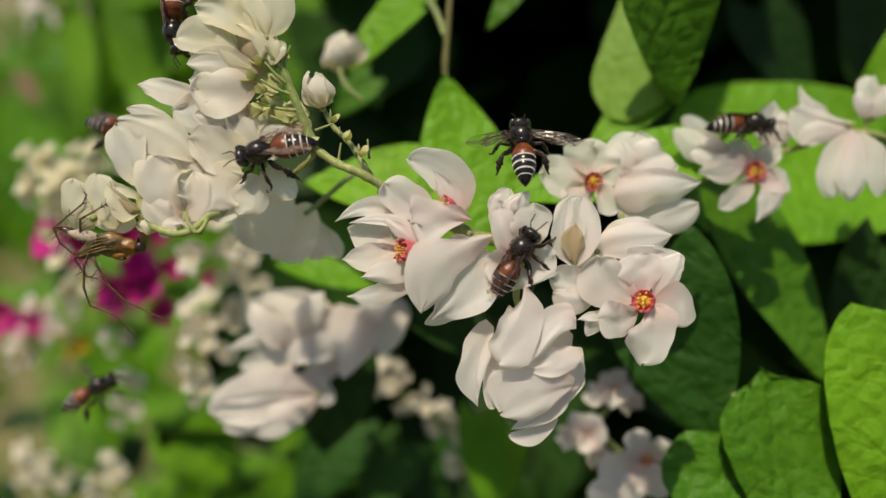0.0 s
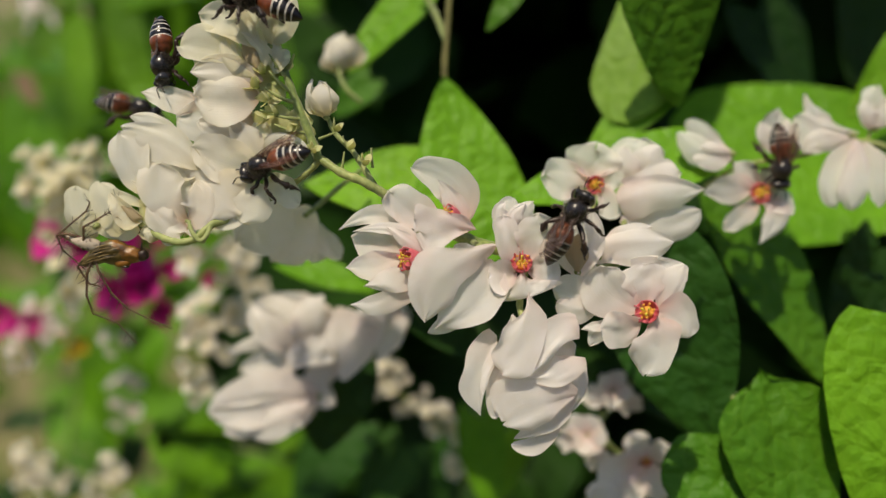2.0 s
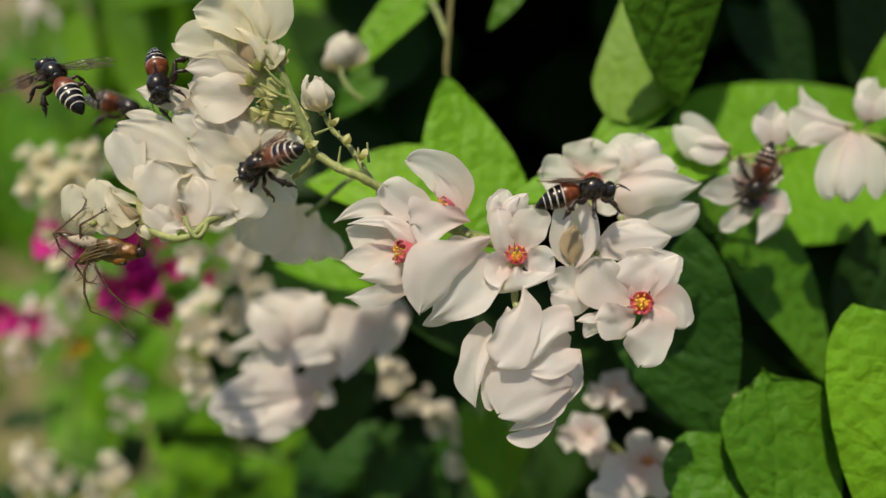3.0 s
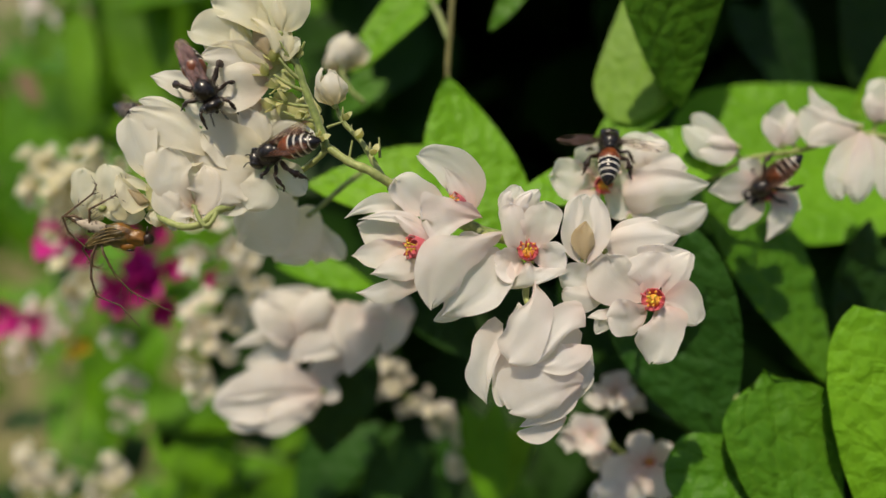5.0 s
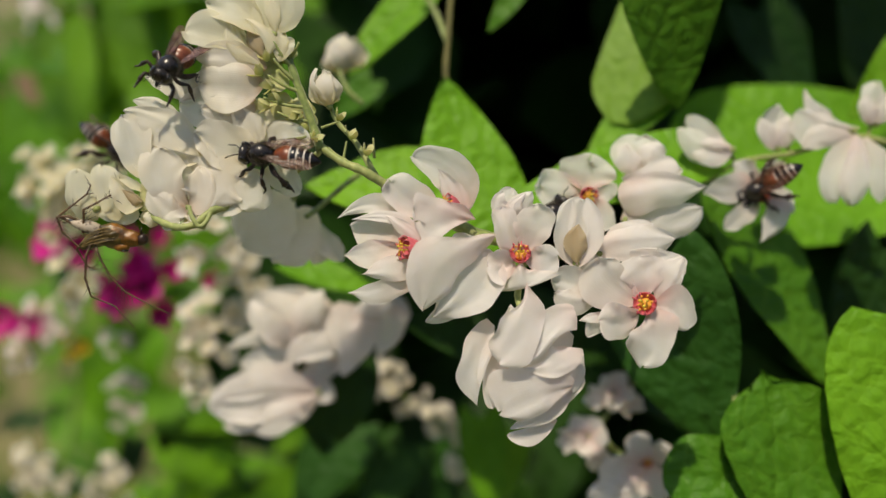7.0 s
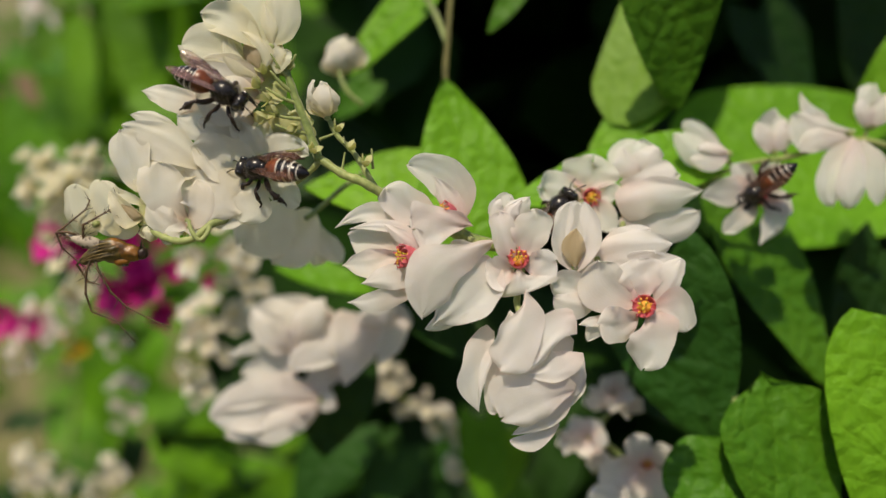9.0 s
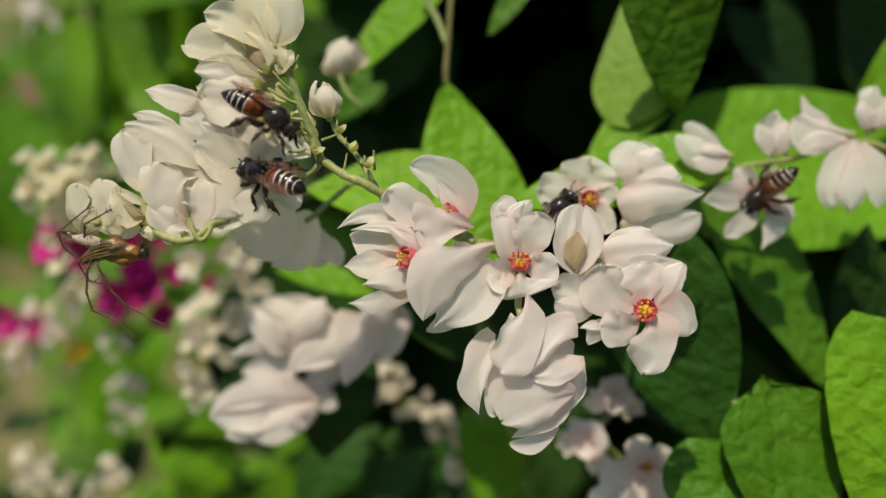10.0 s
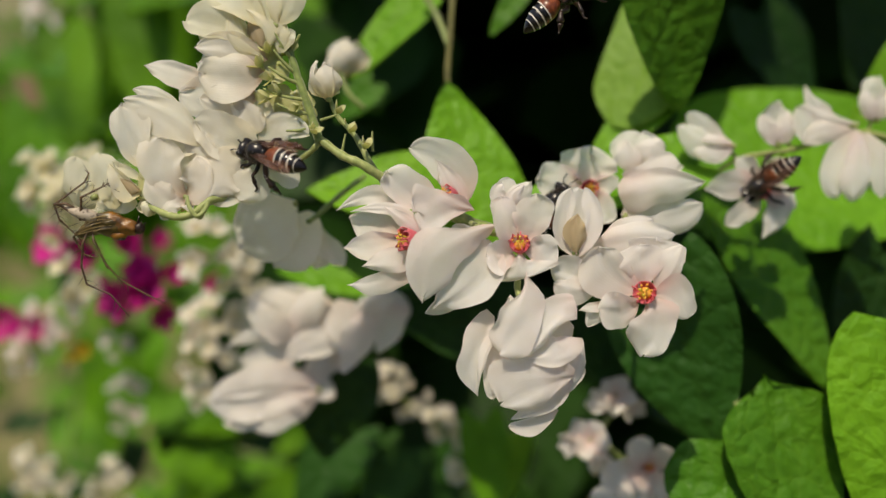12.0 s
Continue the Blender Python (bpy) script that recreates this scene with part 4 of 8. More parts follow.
blossom(centre_raceme, (-2.51, -0.6, 0.5), [
    (((-1.04, 2.6, -1.3), (-4.07, 4.42, -0.9), (-7.94, 2.98, -0.9)), (0.32, 1.06, 1.11, 0.68, 0.1), (0.32, 0.93, 0.97, 0.68, 0.1), -0.15),
    (((0.83, 0.38, 0.4), (-2.05, 2.83, 0.4), (-6.41, 2.78, 0.3)), (0.12, 0.91, 0.61, 0.44, 0.1), (0.12, 0.52, 0.68, 0.52, 0.1), -0.2),
    (((0.78, 0.44, 0.6), (-1.22, 2.01, 0.8), (-3.12, 3.2, 0.7)), (0.19, 0.84, 0.88, 0.51, 0.09), (0.19, 0.58, 0.54, 0.37, 0.09), -0.2),
    (((-1.88, 0.1, -1.4), (-4.63, -0.34, -1), (-7.25, -0.72, -0.7)), (0.51, 1.06, 1.52, 1.21, 0.1), (0.51, 0.93, 1.25, 0.98, 0.1), 0.2),
    (((0.2, -0.99, -0.5), (-2.35, -1.69, 0), (-5.33, -2.45, 0.2)), (0.88, 1.31, 1.5, 1.04, 0.1), (0.88, 1.18, 1.16, 0.82, 0.1), -0.2),
    (((-0.58, -2.93, -0.7), (-3.47, -4.01, -0.3), (-6.75, -4.33, -0.2)), (0.76, 1.12, 1.23, 0.9, 0.1), (0.5, 0.92, 0.96, 0.75, 0.1), -0.2),
    (((-1.63, 0.66, -1.9), (-4.45, 2.06, -2.1), (-6.84, 2.23, -2.3)), (0.65, 1.48, 1.97, 1.99, 1.57), (0.65, 0.94, 0.7, 0.61, 0.39), 0.15),
], heart=((-1, 0.12, 0.6), 1.42, 1.7), way=(-1, 0.1, 0.2))
blossom(centre_raceme, (4.01, 0.49, 1.1), [
    (((0.75, 0.27, 0.10), (-3.96, -2.14, 1.50), (-5.93, -6.64, 1.00)), (0.46, 1.63, 1.97, 2.21, 0.93), (0.46, 0.87, 2.90, 2.32, 0.93), -0.22),
    (((0.71, -1.31, -0.90), (-1.20, -4.11, 0.20), (-4.88, -7.55, -0.10)), (0.93, 2.32, 2.55, 2.09, 0.70), (0.93, 2.55, 2.79, 2.09, 0.70), -0.12),
    (((-0.35, -4.87, -1.8), (-3.13, -7.06, -1.4), (-5.77, -8.13, -1.1)), (0.51, 0.93, 0.83, 0.6, 0.19), (0.64, 0.93, 0.97, 0.9, 0.39), -0.2),
    (((0.65, 0.01, -1.7), (-1.47, -0.21, -1.5), (-3.13, 0.4, -1.4)), (0.38, 0.93, 0.97, 0.9, 0.58), (0.25, 0.53, 0.55, 0.6, 0.39), -0.2),
], way=(-0.5, -0.8, 0.4), knob=0.15)
blossom(centre_raceme, (7.3, -1.2, 0.7), [
    (((-0.54, 0.44, 0), (-1.39, 2.34, 0.4), (-1.84, 4.83, 0.5)), (0.37, 1.17, 1.22, 1.03, 1.04), (0.37, 0.91, 1.15, 1.25, 1.23), 0.12),
    (((0.38, 0.6, 0), (1.15, 2.77, 0.4), (1.59, 4.99, 0.4)), (0.37, 1.3, 1.83, 1.77, 1.14), (0.37, 1.3, 1.9, 1.84, 1.23), 0.15),
    (((0.65, -0.27, 0), (1.95, -0.26, 0.5), (3.51, 0.17, 0.6)), (0.31, 1.1, 1.49, 1.47, 0.95), (0.31, 1.04, 1.56, 1.62, 1.14), 0.1),
    (((-0.54, -0.49, 0), (-1.83, -0.81, 0.4), (-3.19, -1.02, 0.6)), (0.31, 1.11, 1.56, 1.7, 1.23), (0.31, 1.04, 1.49, 1.55, 1.23), 0.1),
    (((0.1, -0.65, 0.1), (0.25, -1.66, 0.7), (0.57, -2.84, 0.8)), (0.31, 1.04, 1.75, 2.94, 3.78), (0.31, 1.04, 1.62, 2.5, 3.21), -0.28),
], heart=((-0.05, 0.5, 0.85), 1.3, 0.9), way=(0, 0, 1))
blossom(centre_raceme, (6.74, 2.71, -0.3), [
    (((0.14, -0.32, -0.3), (-1.17, 0.77, 0.1), (-0.07, 2.69, 0.2)), (0.76, 0.99, 0.97, 1.05, 0.97), (0.76, 1.46, 1.65, 1.65, 1.16), -0.3),
    (((-0.09, -0.34, 0.4), (-1.5, 1.06, 0.9), (-1.07, 2.25, 1)), (0.63, 0.92, 0.82, 0.59, 0.29), (0.63, 0.92, 0.95, 0.74, 0.38), -0.3),
    (((0.45, -0.35, 0.5), (0.94, 1.16, 1.1), (1.67, 2.37, 0.9)), (0.75, 1.44, 1.36, 0.89, 0.29), (0.5, 0.78, 0.82, 0.59, 0.29), -0.3),
    (((0.15, -0.36, 0.8), (-0.18, 0.71, 1.4), (0.9, 2.12, 1.4)), (0.62, 0.78, 0.61, 0.44, 0.19), (0.62, 0.91, 0.95, 0.66, 0.28), -0.3),
], way=(0, 1, 0.3), knob=0.3)
blossom(centre_raceme, (12.68, -1.58, 0.5), [
    (((-0.09, -0.43, 0.2), (-0.95, 2.72, 0.5), (-0.54, 5.97, 0.6)), (0.37, 1.17, 1.36, 1.11, 0.57), (0.37, 0.39, 0.47, 0.74, 0.47), 0.35),
    (((0.18, -0.43, 0.2), (1.22, 2.72, 0.5), (0.86, 6.1, 0.4)), (0.37, 0.39, 0.41, 0.59, 0.47), (0.37, 1.04, 1.22, 1.03, 0.57), 0.35),
    (((0.3, -0.02, -1.1), (0.35, 3.03, -1.4), (0.59, 6.21, -1.5)), (0.51, 1.47, 1.95, 1.97, 1.36), (0.51, 1.47, 2.09, 2.12, 1.36), 0.2),
], way=(0, 1, 0.2))
blossom(centre_raceme, (19.4, -5.64, 1.1), [
    (((-0.71, 0.15, -0.2), (-3.26, 2.02, 0.3), (-4.65, 4.4, 0.5)), (0.37, 1.94, 2.83, 2.94, 1.51), (0.37, 1.43, 1.89, 1.76, 1.13), 0.12),
    (((-0.11, 0.79, -0.4), (-0.3, 2.6, -0.1), (-0.65, 4.61, 0)), (0.5, 1.43, 2.17, 2.36, 2.09), (0.5, 1.43, 2.17, 2.51, 2.09), 0.1),
    (((0.84, 1.27, -1.5), (1.06, 3.38, -1.3), (1.31, 5.31, -1.2)), (0.95, 1.99, 2.48, 2.4, 2.7), (0.95, 1.99, 2.76, 3.15, 3.28), 0.1),
    (((1.17, 0.22, -0.7), (2.45, 2.15, -0.4), (3.51, 4.55, -0.3)), (0.5, 1.44, 1.63, 1.63, 0.67), (0.5, 0.78, 0.95, 0.82, 0.38), -0.2),
    (((1, -0.04, -0.5), (2.88, -0.56, -0.2), (4.16, -2.31, -0.3)), (0.5, 1.96, 2.17, 1.48, 1.05), (0.5, 0.91, 1.22, 1.18, 0.95), -0.15),
    (((0.41, -0.59, 0.1), (0.65, -2.89, 0.8), (-0.45, -5.85, 0.7)), (0.62, 2.57, 2.14, 1.6, 1.13), (0.62, 1.29, 2.21, 2.62, 1.5), -0.15),
    (((-0.78, -0.8, 0.1), (-2.68, -1.46, 0.6), (-4.55, -1.52, 0.5)), (0.37, 1.42, 2.08, 1.83, 1.22), (0.37, 1.16, 1.61, 1.68, 1.32), -0.12),
], heart=((-0.4, 0.2, 0.9), 1.45, 0.85), way=(0, 0, 1))
blossom(centre_raceme, (14.41, -4.22, 0.3), [
    (((0.2, -0.12, -0.2), (-2.08, 0.56, 0.3), (-4.03, 0.99, 0.2)), (0.94, 1.44, 1.5, 1.19, 0.86), (0.75, 1.18, 1.5, 1.48, 0.95), -0.2),
    (((0.44, -0.77, 0), (-1.84, -1.01, 0.5), (-3.67, -0.47, 0.4)), (0.75, 1.31, 1.5, 1.33, 0.86), (0.75, 1.04, 1.09, 0.89, 0.57), -0.2),
    (((0.24, 0.69, -0.4), (-0.49, 1.97, 0), (-0.02, 3.18, 0.1)), (0.63, 0.85, 0.89, 0.67, 0.48), (0.63, 0.92, 0.96, 0.82, 0.48), -0.3),
    (((0.84, -2.42, -0.1), (0.13, -3.27, 0.2), (-0.51, -4.65, 0.1)), (0.63, 1.18, 1.23, 0.89, 0.38), (0.38, 0.52, 0.68, 0.59, 0.29), -0.25),
    (((0.87, -2.71, 0.3), (-0.22, -2.79, 0.6), (-1.4, -3.07, 0.5)), (0.37, 0.52, 0.48, 0.3, 0.05), (0.37, 0.52, 0.48, 0.3, 0.05), -0.3),
], way=(-0.6, 0.2, 0.6))
flower = blossom(centre_raceme, (8.39, -6.93, 1.7), [
    (((-0.52, 3.22, -0.2), (-1.28, -0.44, 1), (-3.1, -4.22, 1.2)), (0.18, 1.91, 2.19, 2.67, 2.23), (0.12, 0.32, 1.86, 1.73, 1.67), -0.22),
    (((4.19, 0.4, -0.3), (1.81, -1.13, 0.5), (-0.57, -4.55, 0.8)), (1.47, 1.28, 1, 0.94, 0.28), (1.11, 1.67, 1.87, 1.6, 0.37), -0.2),
    (((3.88, -2.89, -0.7), (2.42, -4.57, 0), (-1, -4.79, 0.3)), (1.36, 1.29, 1.01, 0.66, 0.09), (1.24, 1.68, 1.61, 0.66, 0.09), -0.2),
    (((4.11, -6.6, -0.8), (0.51, -7.27, 0.2), (-2.9, -9.14, 0)), (0.31, 1.16, 1.88, 2.19, 1.88), (0.86, 1.8, 2.55, 3.5, 3.38), -0.2),
    (((4.16, -7.31, -1.7), (1.48, -9.47, -1), (-1.85, -10.88, -1)), (0.19, 0.78, 0.75, 0.37, 0.1), (0.31, 0.98, 1.09, 0.82, 0.29), -0.2),
    (((2.77, -10.13, -2), (0.43, -11.2, -1.4), (-2.04, -11.61, -1.3)), (0.19, 0.79, 1.3, 0.97, 0.48), (0.13, 0.39, 0.48, 0.52, 0.38), -0.15),
], way=(0, -1, 0.2))
add_petals(flower, [
    (((3.82, -1.29, -2), (0.47, -4.29, -1.7), (-2.55, -8.16, -1.8)), (1.27, 2.64, 3.03, 2.99, 2.41), (1.27, 2.38, 2.75, 2.69, 2.41), -0.15),
    (((4.61, -4.67, -2.4), (1.62, -6.84, -2.1), (-1.7, -9.3, -2)), (1.27, 2.39, 2.77, 2.71, 1.94), (1.27, 1.99, 2.49, 2.26, 1.94), -0.15),
    (((-3.78, -0.68, -1.4), (-5.23, -4.15, -0.8), (-5.06, -8.65, -1)), (0.62, 1.3, 1.09, 0.67, 0.1), (0.87, 1.3, 1.43, 1.92, 0.19), -0.25),
    (((-2.77, -1.81, -0.3), (-4.47, -4.02, 0.1), (-4.94, -7.12, -0.1)), (0.43, 0.58, 0.47, 0.37, 0.09), (0.31, 0.45, 0.4, 0.29, 0.09), -0.35),
    (((-2.49, -4.58, -1.1), (-3.83, -6.58, -0.7), (-3.54, -8.74, -0.9)), (1.37, 1.3, 1.02, 0.81, 0.57), (1.62, 0.98, 0.81, 0.66, 0.57), -0.2),
    (((5.16, -3.24, -2.1), (4.71, -5.22, -1.7), (4.27, -7.42, -1.7)), (0.19, 0.53, 0.83, 0.67, 0.39), (0.19, 0.59, 0.76, 0.67, 0.39), -0.25),
    (((5.14, -5.76, -2.3), (4.39, -6.84, -2.1), (2.72, -8.75, -2)), (0.38, 0.66, 0.83, 0.75, 0.39), (0.38, 0.66, 0.83, 0.75, 0.39), -0.2),
    (((-1.96, 1.11, -0.9), (-1.92, 0.47, -0.8), (-1.86, -0.9, -0.9)), (0.06, 0.26, 0.48, 0.67, 0.86), (0.06, 0.26, 0.48, 0.67, 0.86), -0.2),
])
blossom(centre_raceme, (12.71, -1.47, 0.6), [
    (((-0.01, -0.21, 0.4), (-0.12, 1.8, 0.7), (0.06, 3.42, 0.6)), (0.31, 0.97, 1.15, 0.81, 0.19), (0.31, 0.97, 1.15, 0.81, 0.19), -0.5),
], mat=HUSK, way=(0, 1, 0.2), knob=0.15)


upper_raceme = tagged(empty("flower_raceme", BUSH), "upper coral vine raceme with an open white flower and wavy petals", "flower raceme")
bm = bmesh.new()
stalk(bm, [(14.52, -1.36, -2.8), (15.6, 2.2, -6.5), (16.3, 6.8, -9.9)], 0.3, 0.36, sides=7)
part("pedicel", bm, STEM_PALE, upper_raceme)
bm = bmesh.new()
stalk(bm, [(17.76, 0.06, -4.6), (19.3, 3.0, -7.6), (19.8, 5.4, -9.2)], 0.3, 0.36, sides=7)
part("pedicel", bm, STEM_PALE, upper_raceme)
upper_flower = blossom(upper_raceme, (16.05, 7.56, -8.8), [
    (((-0.63, -0.25, 0.1), (-2.85, 0.69, 0.5), (-5.5, 0.67, 0.7)), (0.42, 1.83, 2.9, 2.66, 1.5), (0.42, 1.47, 1.68, 1.83, 1.71), 0.12),
    (((-0.18, 0.61, 0), (-0.04, 2.31, 0.2), (0.23, 4.19, 0.4)), (0.56, 2.21, 3.07, 2.84, 2.15), (0.56, 2.06, 2.84, 2.84, 2.15), 0.1),
    (((0.76, -0.02, 0.2), (1.9, 0.31, 0.6), (2.85, -0.06, 0.7)), (0.35, 1.03, 1.3, 1.25, 0.96), (0.35, 1.03, 1.3, 1.25, 0.96), 0.1),
    (((0.56, -0.64, 0.3), (1.51, -2.14, 0.7), (1.86, -3.85, 0.8)), (0.35, 1.1, 1.37, 1.41, 0.96), (0.35, 0.95, 1.22, 1.24, 0.96), 0.12),
    (((-0.47, -0.75, 0.2), (-1.62, -2.12, 0.5), (-2.5, -3.47, 0.6)), (0.42, 1.25, 1.6, 1.58, 0.96), (0.42, 1.17, 1.53, 1.5, 0.96), 0.12),
], heart=((0.2, -0.2, 1), 1.3, 0.8), way=(0, 0, 1))
blossom(upper_raceme, (21.3, 8.73, -9.4), [
    (((0.61, -0.43, -0.7), (-0.14, 1.57, -0.2), (0.2, 3.82, -0.3)), (1.07, 2.23, 2.79, 2.7, 1.96), (1.07, 2.23, 3.1, 3.21, 2.17), -0.25),
    (((-0.47, -0.36, -0.1), (-1.31, 1.08, 0.3), (-1.8, 2.81, 0.3)), (0.85, 1.18, 1.39, 1.17, 0.65), (0.71, 1.18, 1.23, 0.84, 0.43), -0.25),
    (((1.36, -0.25, 0), (1.35, 1.49, 0.5), (2.09, 2.9, 0.5)), (0.85, 1.92, 2, 1.34, 0.75), (0.71, 1.33, 1.54, 1.34, 0.86), -0.25),
], way=(-0.35, 1, 0.1))
blossom(upper_raceme, (19.78, 5.83, -7.7), [
    (((-1.18, -0.35, 0.4), (2.59, 0.5, 1.6), (7.77, 1.12, 0.9)), (1.6, 1.5, 2.1, 1.4, 0.15), (2.05, 2.5, 1.9, 1.6, 0.6), -0.12),
    (((-0.6, 1.2, 0.3), (1.9, 2.2, 1.25), (4.9, 3.1, 0.9)), (1.1, 0.9, 1.1, 1.5, 1.3), (1.2, 1.6, 1.7, 1.6, 1.3), -0.1),
    (((-0.68, -1.99, -0.2), (3.23, -2.62, 0.4), (7.7, -1.16, 0.2)), (0.69, 1.59, 1.81, 1.64, 1.06), (0.69, 1.45, 2.26, 2.14, 1.27), -0.2),
    (((0.14, 0.96, -0.6), (2.48, 2.02, -0.2), (5.52, 2.87, -0.2)), (0.56, 1.17, 1.22, 1.16, 0.85), (0.56, 1.17, 1.22, 0.99, 0.64), -0.15),
], way=(1, 0, 0.3))
blossom(upper_raceme, (15.62, -0.39, -1.6), [
    (((-0.77, -0.45, -0.1), (2.53, 1.12, 0.7), (7.16, 1.57, 0.3)), (0.51, 1.34, 1.67, 1.29, 0.49), (0.51, 1.34, 2.09, 1.97, 1.17), -0.2),
    (((-0.27, -0.12, -0.6), (2.72, 1.86, -0.1), (5, 2.98, -0.2)), (0.52, 1.22, 1.41, 1.07, 0.59), (0.52, 1.22, 1.27, 1.07, 0.59), -0.15),
], way=(1, 0.1, 0.3))

right_raceme = tagged(empty("flower_raceme", BUSH), "slender coral vine raceme of white buds and one open flower", "flower raceme")
bm = bmesh.new()
stalk(bm, [(30.92, 8.07, -17.3), (34.58, 10.39, -16.3), (36.58, 10.92, -16.3), (41.29, 11.59, -16.3), (45.3, 12.8, -16.3), (49.62, 13.68, -16.8), (55.34, 12.27, -17.3)], 0.22, 0.4, sides=7)
part("stalk", bm, STEM_PALE, right_raceme)
bm = bmesh.new()
stalk(bm, [(36.58, 10.92, -16.3), (36.55, 9.4, -15.9), (36.29, 7.68, -15.3)], 0.2, 0.24, sides=7)
part("pedicel", bm, STEM_PALE, right_raceme)
bm = bmesh.new()
stalk(bm, [(45.3, 12.8, -16.3), (46.42, 13.94, -15.9), (47.63, 14.38, -15.7)], 0.2, 0.24, sides=7)
part("pedicel", bm, STEM_PALE, right_raceme)
bm = bmesh.new()
stalk(bm, [(49.62, 13.68, -16.8), (48.55, 12.74, -15.9), (48.06, 11.88, -15.5)], 0.2, 0.24, sides=7)
part("pedicel", bm, STEM_PALE, right_raceme)
bm = bmesh.new()
stalk(bm, [(41.29, 11.59, -16.3), (40.28, 12.47, -16.3), (39.4, 12.93, -16.3)], 0.2, 0.24, sides=7)
part("pedicel", bm, STEM_PALE, right_raceme)
bm = bmesh.new()
stalk(bm, [(34.58, 10.39, -16.3), (34.16, 10.77, -16.1), (33.57, 11.39, -15.8)], 0.2, 0.24, sides=7)
part("pedicel", bm, STEM_PALE, right_raceme)
bm = bmesh.new()
stalk(bm, [(50.29, 13.68, -16.8), (50.57, 14.86, -16.6), (50.65, 15.51, -16.5)], 0.2, 0.24, sides=7)
part("pedicel", bm, STEM_PALE, right_raceme)
blossom(right_raceme, (33.54, 11.86, -15.3), [
    (((0.13, 0, 0), (-3.55, 0.37, 0.7), (-6.32, 2.31, 0.5)), (0.55, 1.53, 1.99, 1.47, 0.63), (0.55, 0.98, 1.28, 1.62, 0.95), -0.2),
    (((-0.11, -0.57, 0.3), (-2.67, -1.05, 1), (-4.76, -0.63, 0.8)), (0.28, 0.9, 1.13, 0.88, 0.39), (0.28, 0.83, 0.99, 0.88, 0.39), -0.2),
    (((-0.26, 0.17, 0.7), (-2.31, 0.48, 1.3), (-4.01, 0.61, 1.3)), (0.27, 0.62, 0.63, 0.44, 0.16), (0.27, 0.62, 0.63, 0.44, 0.16), -0.35),
    (((-0.63, 0.48, -0.1), (-3.41, 2.4, 0.3), (-5.26, 3.79, 0.3)), (0.42, 0.98, 1, 0.89, 0.48), (0.42, 0.98, 1, 0.89, 0.48), -0.2),
], way=(-1, 0.2, 0.2))
right_flower = blossom(right_raceme, (36.6, 7.18, -14.7), [
    (((-0.33, 0.46, 0), (-3.48, 0.42, 0.5), (-6.59, -0.24, 0.6)), (0.34, 1.39, 1.7, 1.32, 0.31), (0.34, 1.53, 1.84, 1.32, 0.31), 0.1),
    (((-0.21, -0.67, 0.2), (-2.12, -2.54, 0.7), (-4.14, -4.3, 0.7)), (0.34, 1.11, 1.41, 1.24, 0.71), (0.34, 0.97, 1.2, 1.1, 0.71), 0.1),
    (((0.25, -0.87, 0.2), (1.48, -2.67, 0.7), (0.13, -5.81, 0.8)), (0.34, 1.8, 2.26, 1.32, 0.16), (0.34, 0.69, 1.13, 1.02, 0.24), -0.15),
    (((0.57, -0.19, -0.1), (2.17, -0.88, 0.3), (3.9, -2.26, 0.4)), (0.34, 1.25, 1.56, 1.25, 0.55), (0.34, 1.25, 1.56, 1.25, 0.55), 0.1),
    (((0.12, 0.68, -0.3), (-1.49, 2.23, 0.1), (-2.84, 3.53, 0.2)), (0.35, 0.98, 1.28, 1.03, 0.39), (0.35, 0.98, 1.28, 1.03, 0.39), 0.1),
    (((0.54, 0.7, -0.5), (1.77, 2.14, -0.3), (2.9, 3.59, -0.3)), (0.35, 1.26, 1.43, 1.18, 0.63), (0.35, 1.26, 1.43, 1.18, 0.63), 0.1),
], heart=((0.05, 0, 1), 1.55, 0.6), way=(0, 0, 1))
blossom(right_raceme, (39.4, 12.26, -16.3), [
    (((0.29, -0.11, -0.2), (-0.6, 2.16, 0.3), (0, 4.9, 0.3)), (0.84, 1.7, 2.02, 1.5, 0.64), (0.84, 1.56, 2.02, 1.8, 0.8), -0.3),
    (((-0.6, -0.04, 0.3), (-1.67, 1.75, 0.8), (-2.36, 3.36, 0.7)), (0.7, 0.99, 1.08, 0.82, 0.32), (0.7, 0.99, 1.08, 0.82, 0.32), -0.3),
    (((0.54, -0.04, 0.3), (0.72, 1.88, 0.8), (1.03, 3.76, 0.7)), (0.56, 0.99, 1, 0.74, 0.32), (0.56, 0.99, 1, 0.74, 0.32), -0.3),
], way=(-0.1, 1, 0.2))
blossom(right_raceme, (48, 14.31, -15.7), [
    (((0.76, 0.31, -0.3), (-3.67, 0.62, 0.7), (-6.95, 2.04, 0.5)), (0.35, 1.4, 2.85, 2.96, 1.59), (0.21, 0.56, 1.14, 1.18, 0.71), -0.2),
    (((-3.43, 0.23, 0.2), (-4.86, 2.27, 0.7), (-5.94, 4.53, 0.6)), (0.97, 1.4, 1.28, 0.74, 0.16), (0.97, 1.54, 1.14, 0.52, 0.16), -0.2),
    (((-0.44, -0.43, 0.2), (-3.92, -1.11, 1.2), (-6.21, -2.19, 0.9)), (0.28, 1.11, 1.28, 1.03, 0.47), (0.28, 1.25, 1.56, 1.32, 0.63), -0.2),
], way=(-1, 0.4, 0.2))
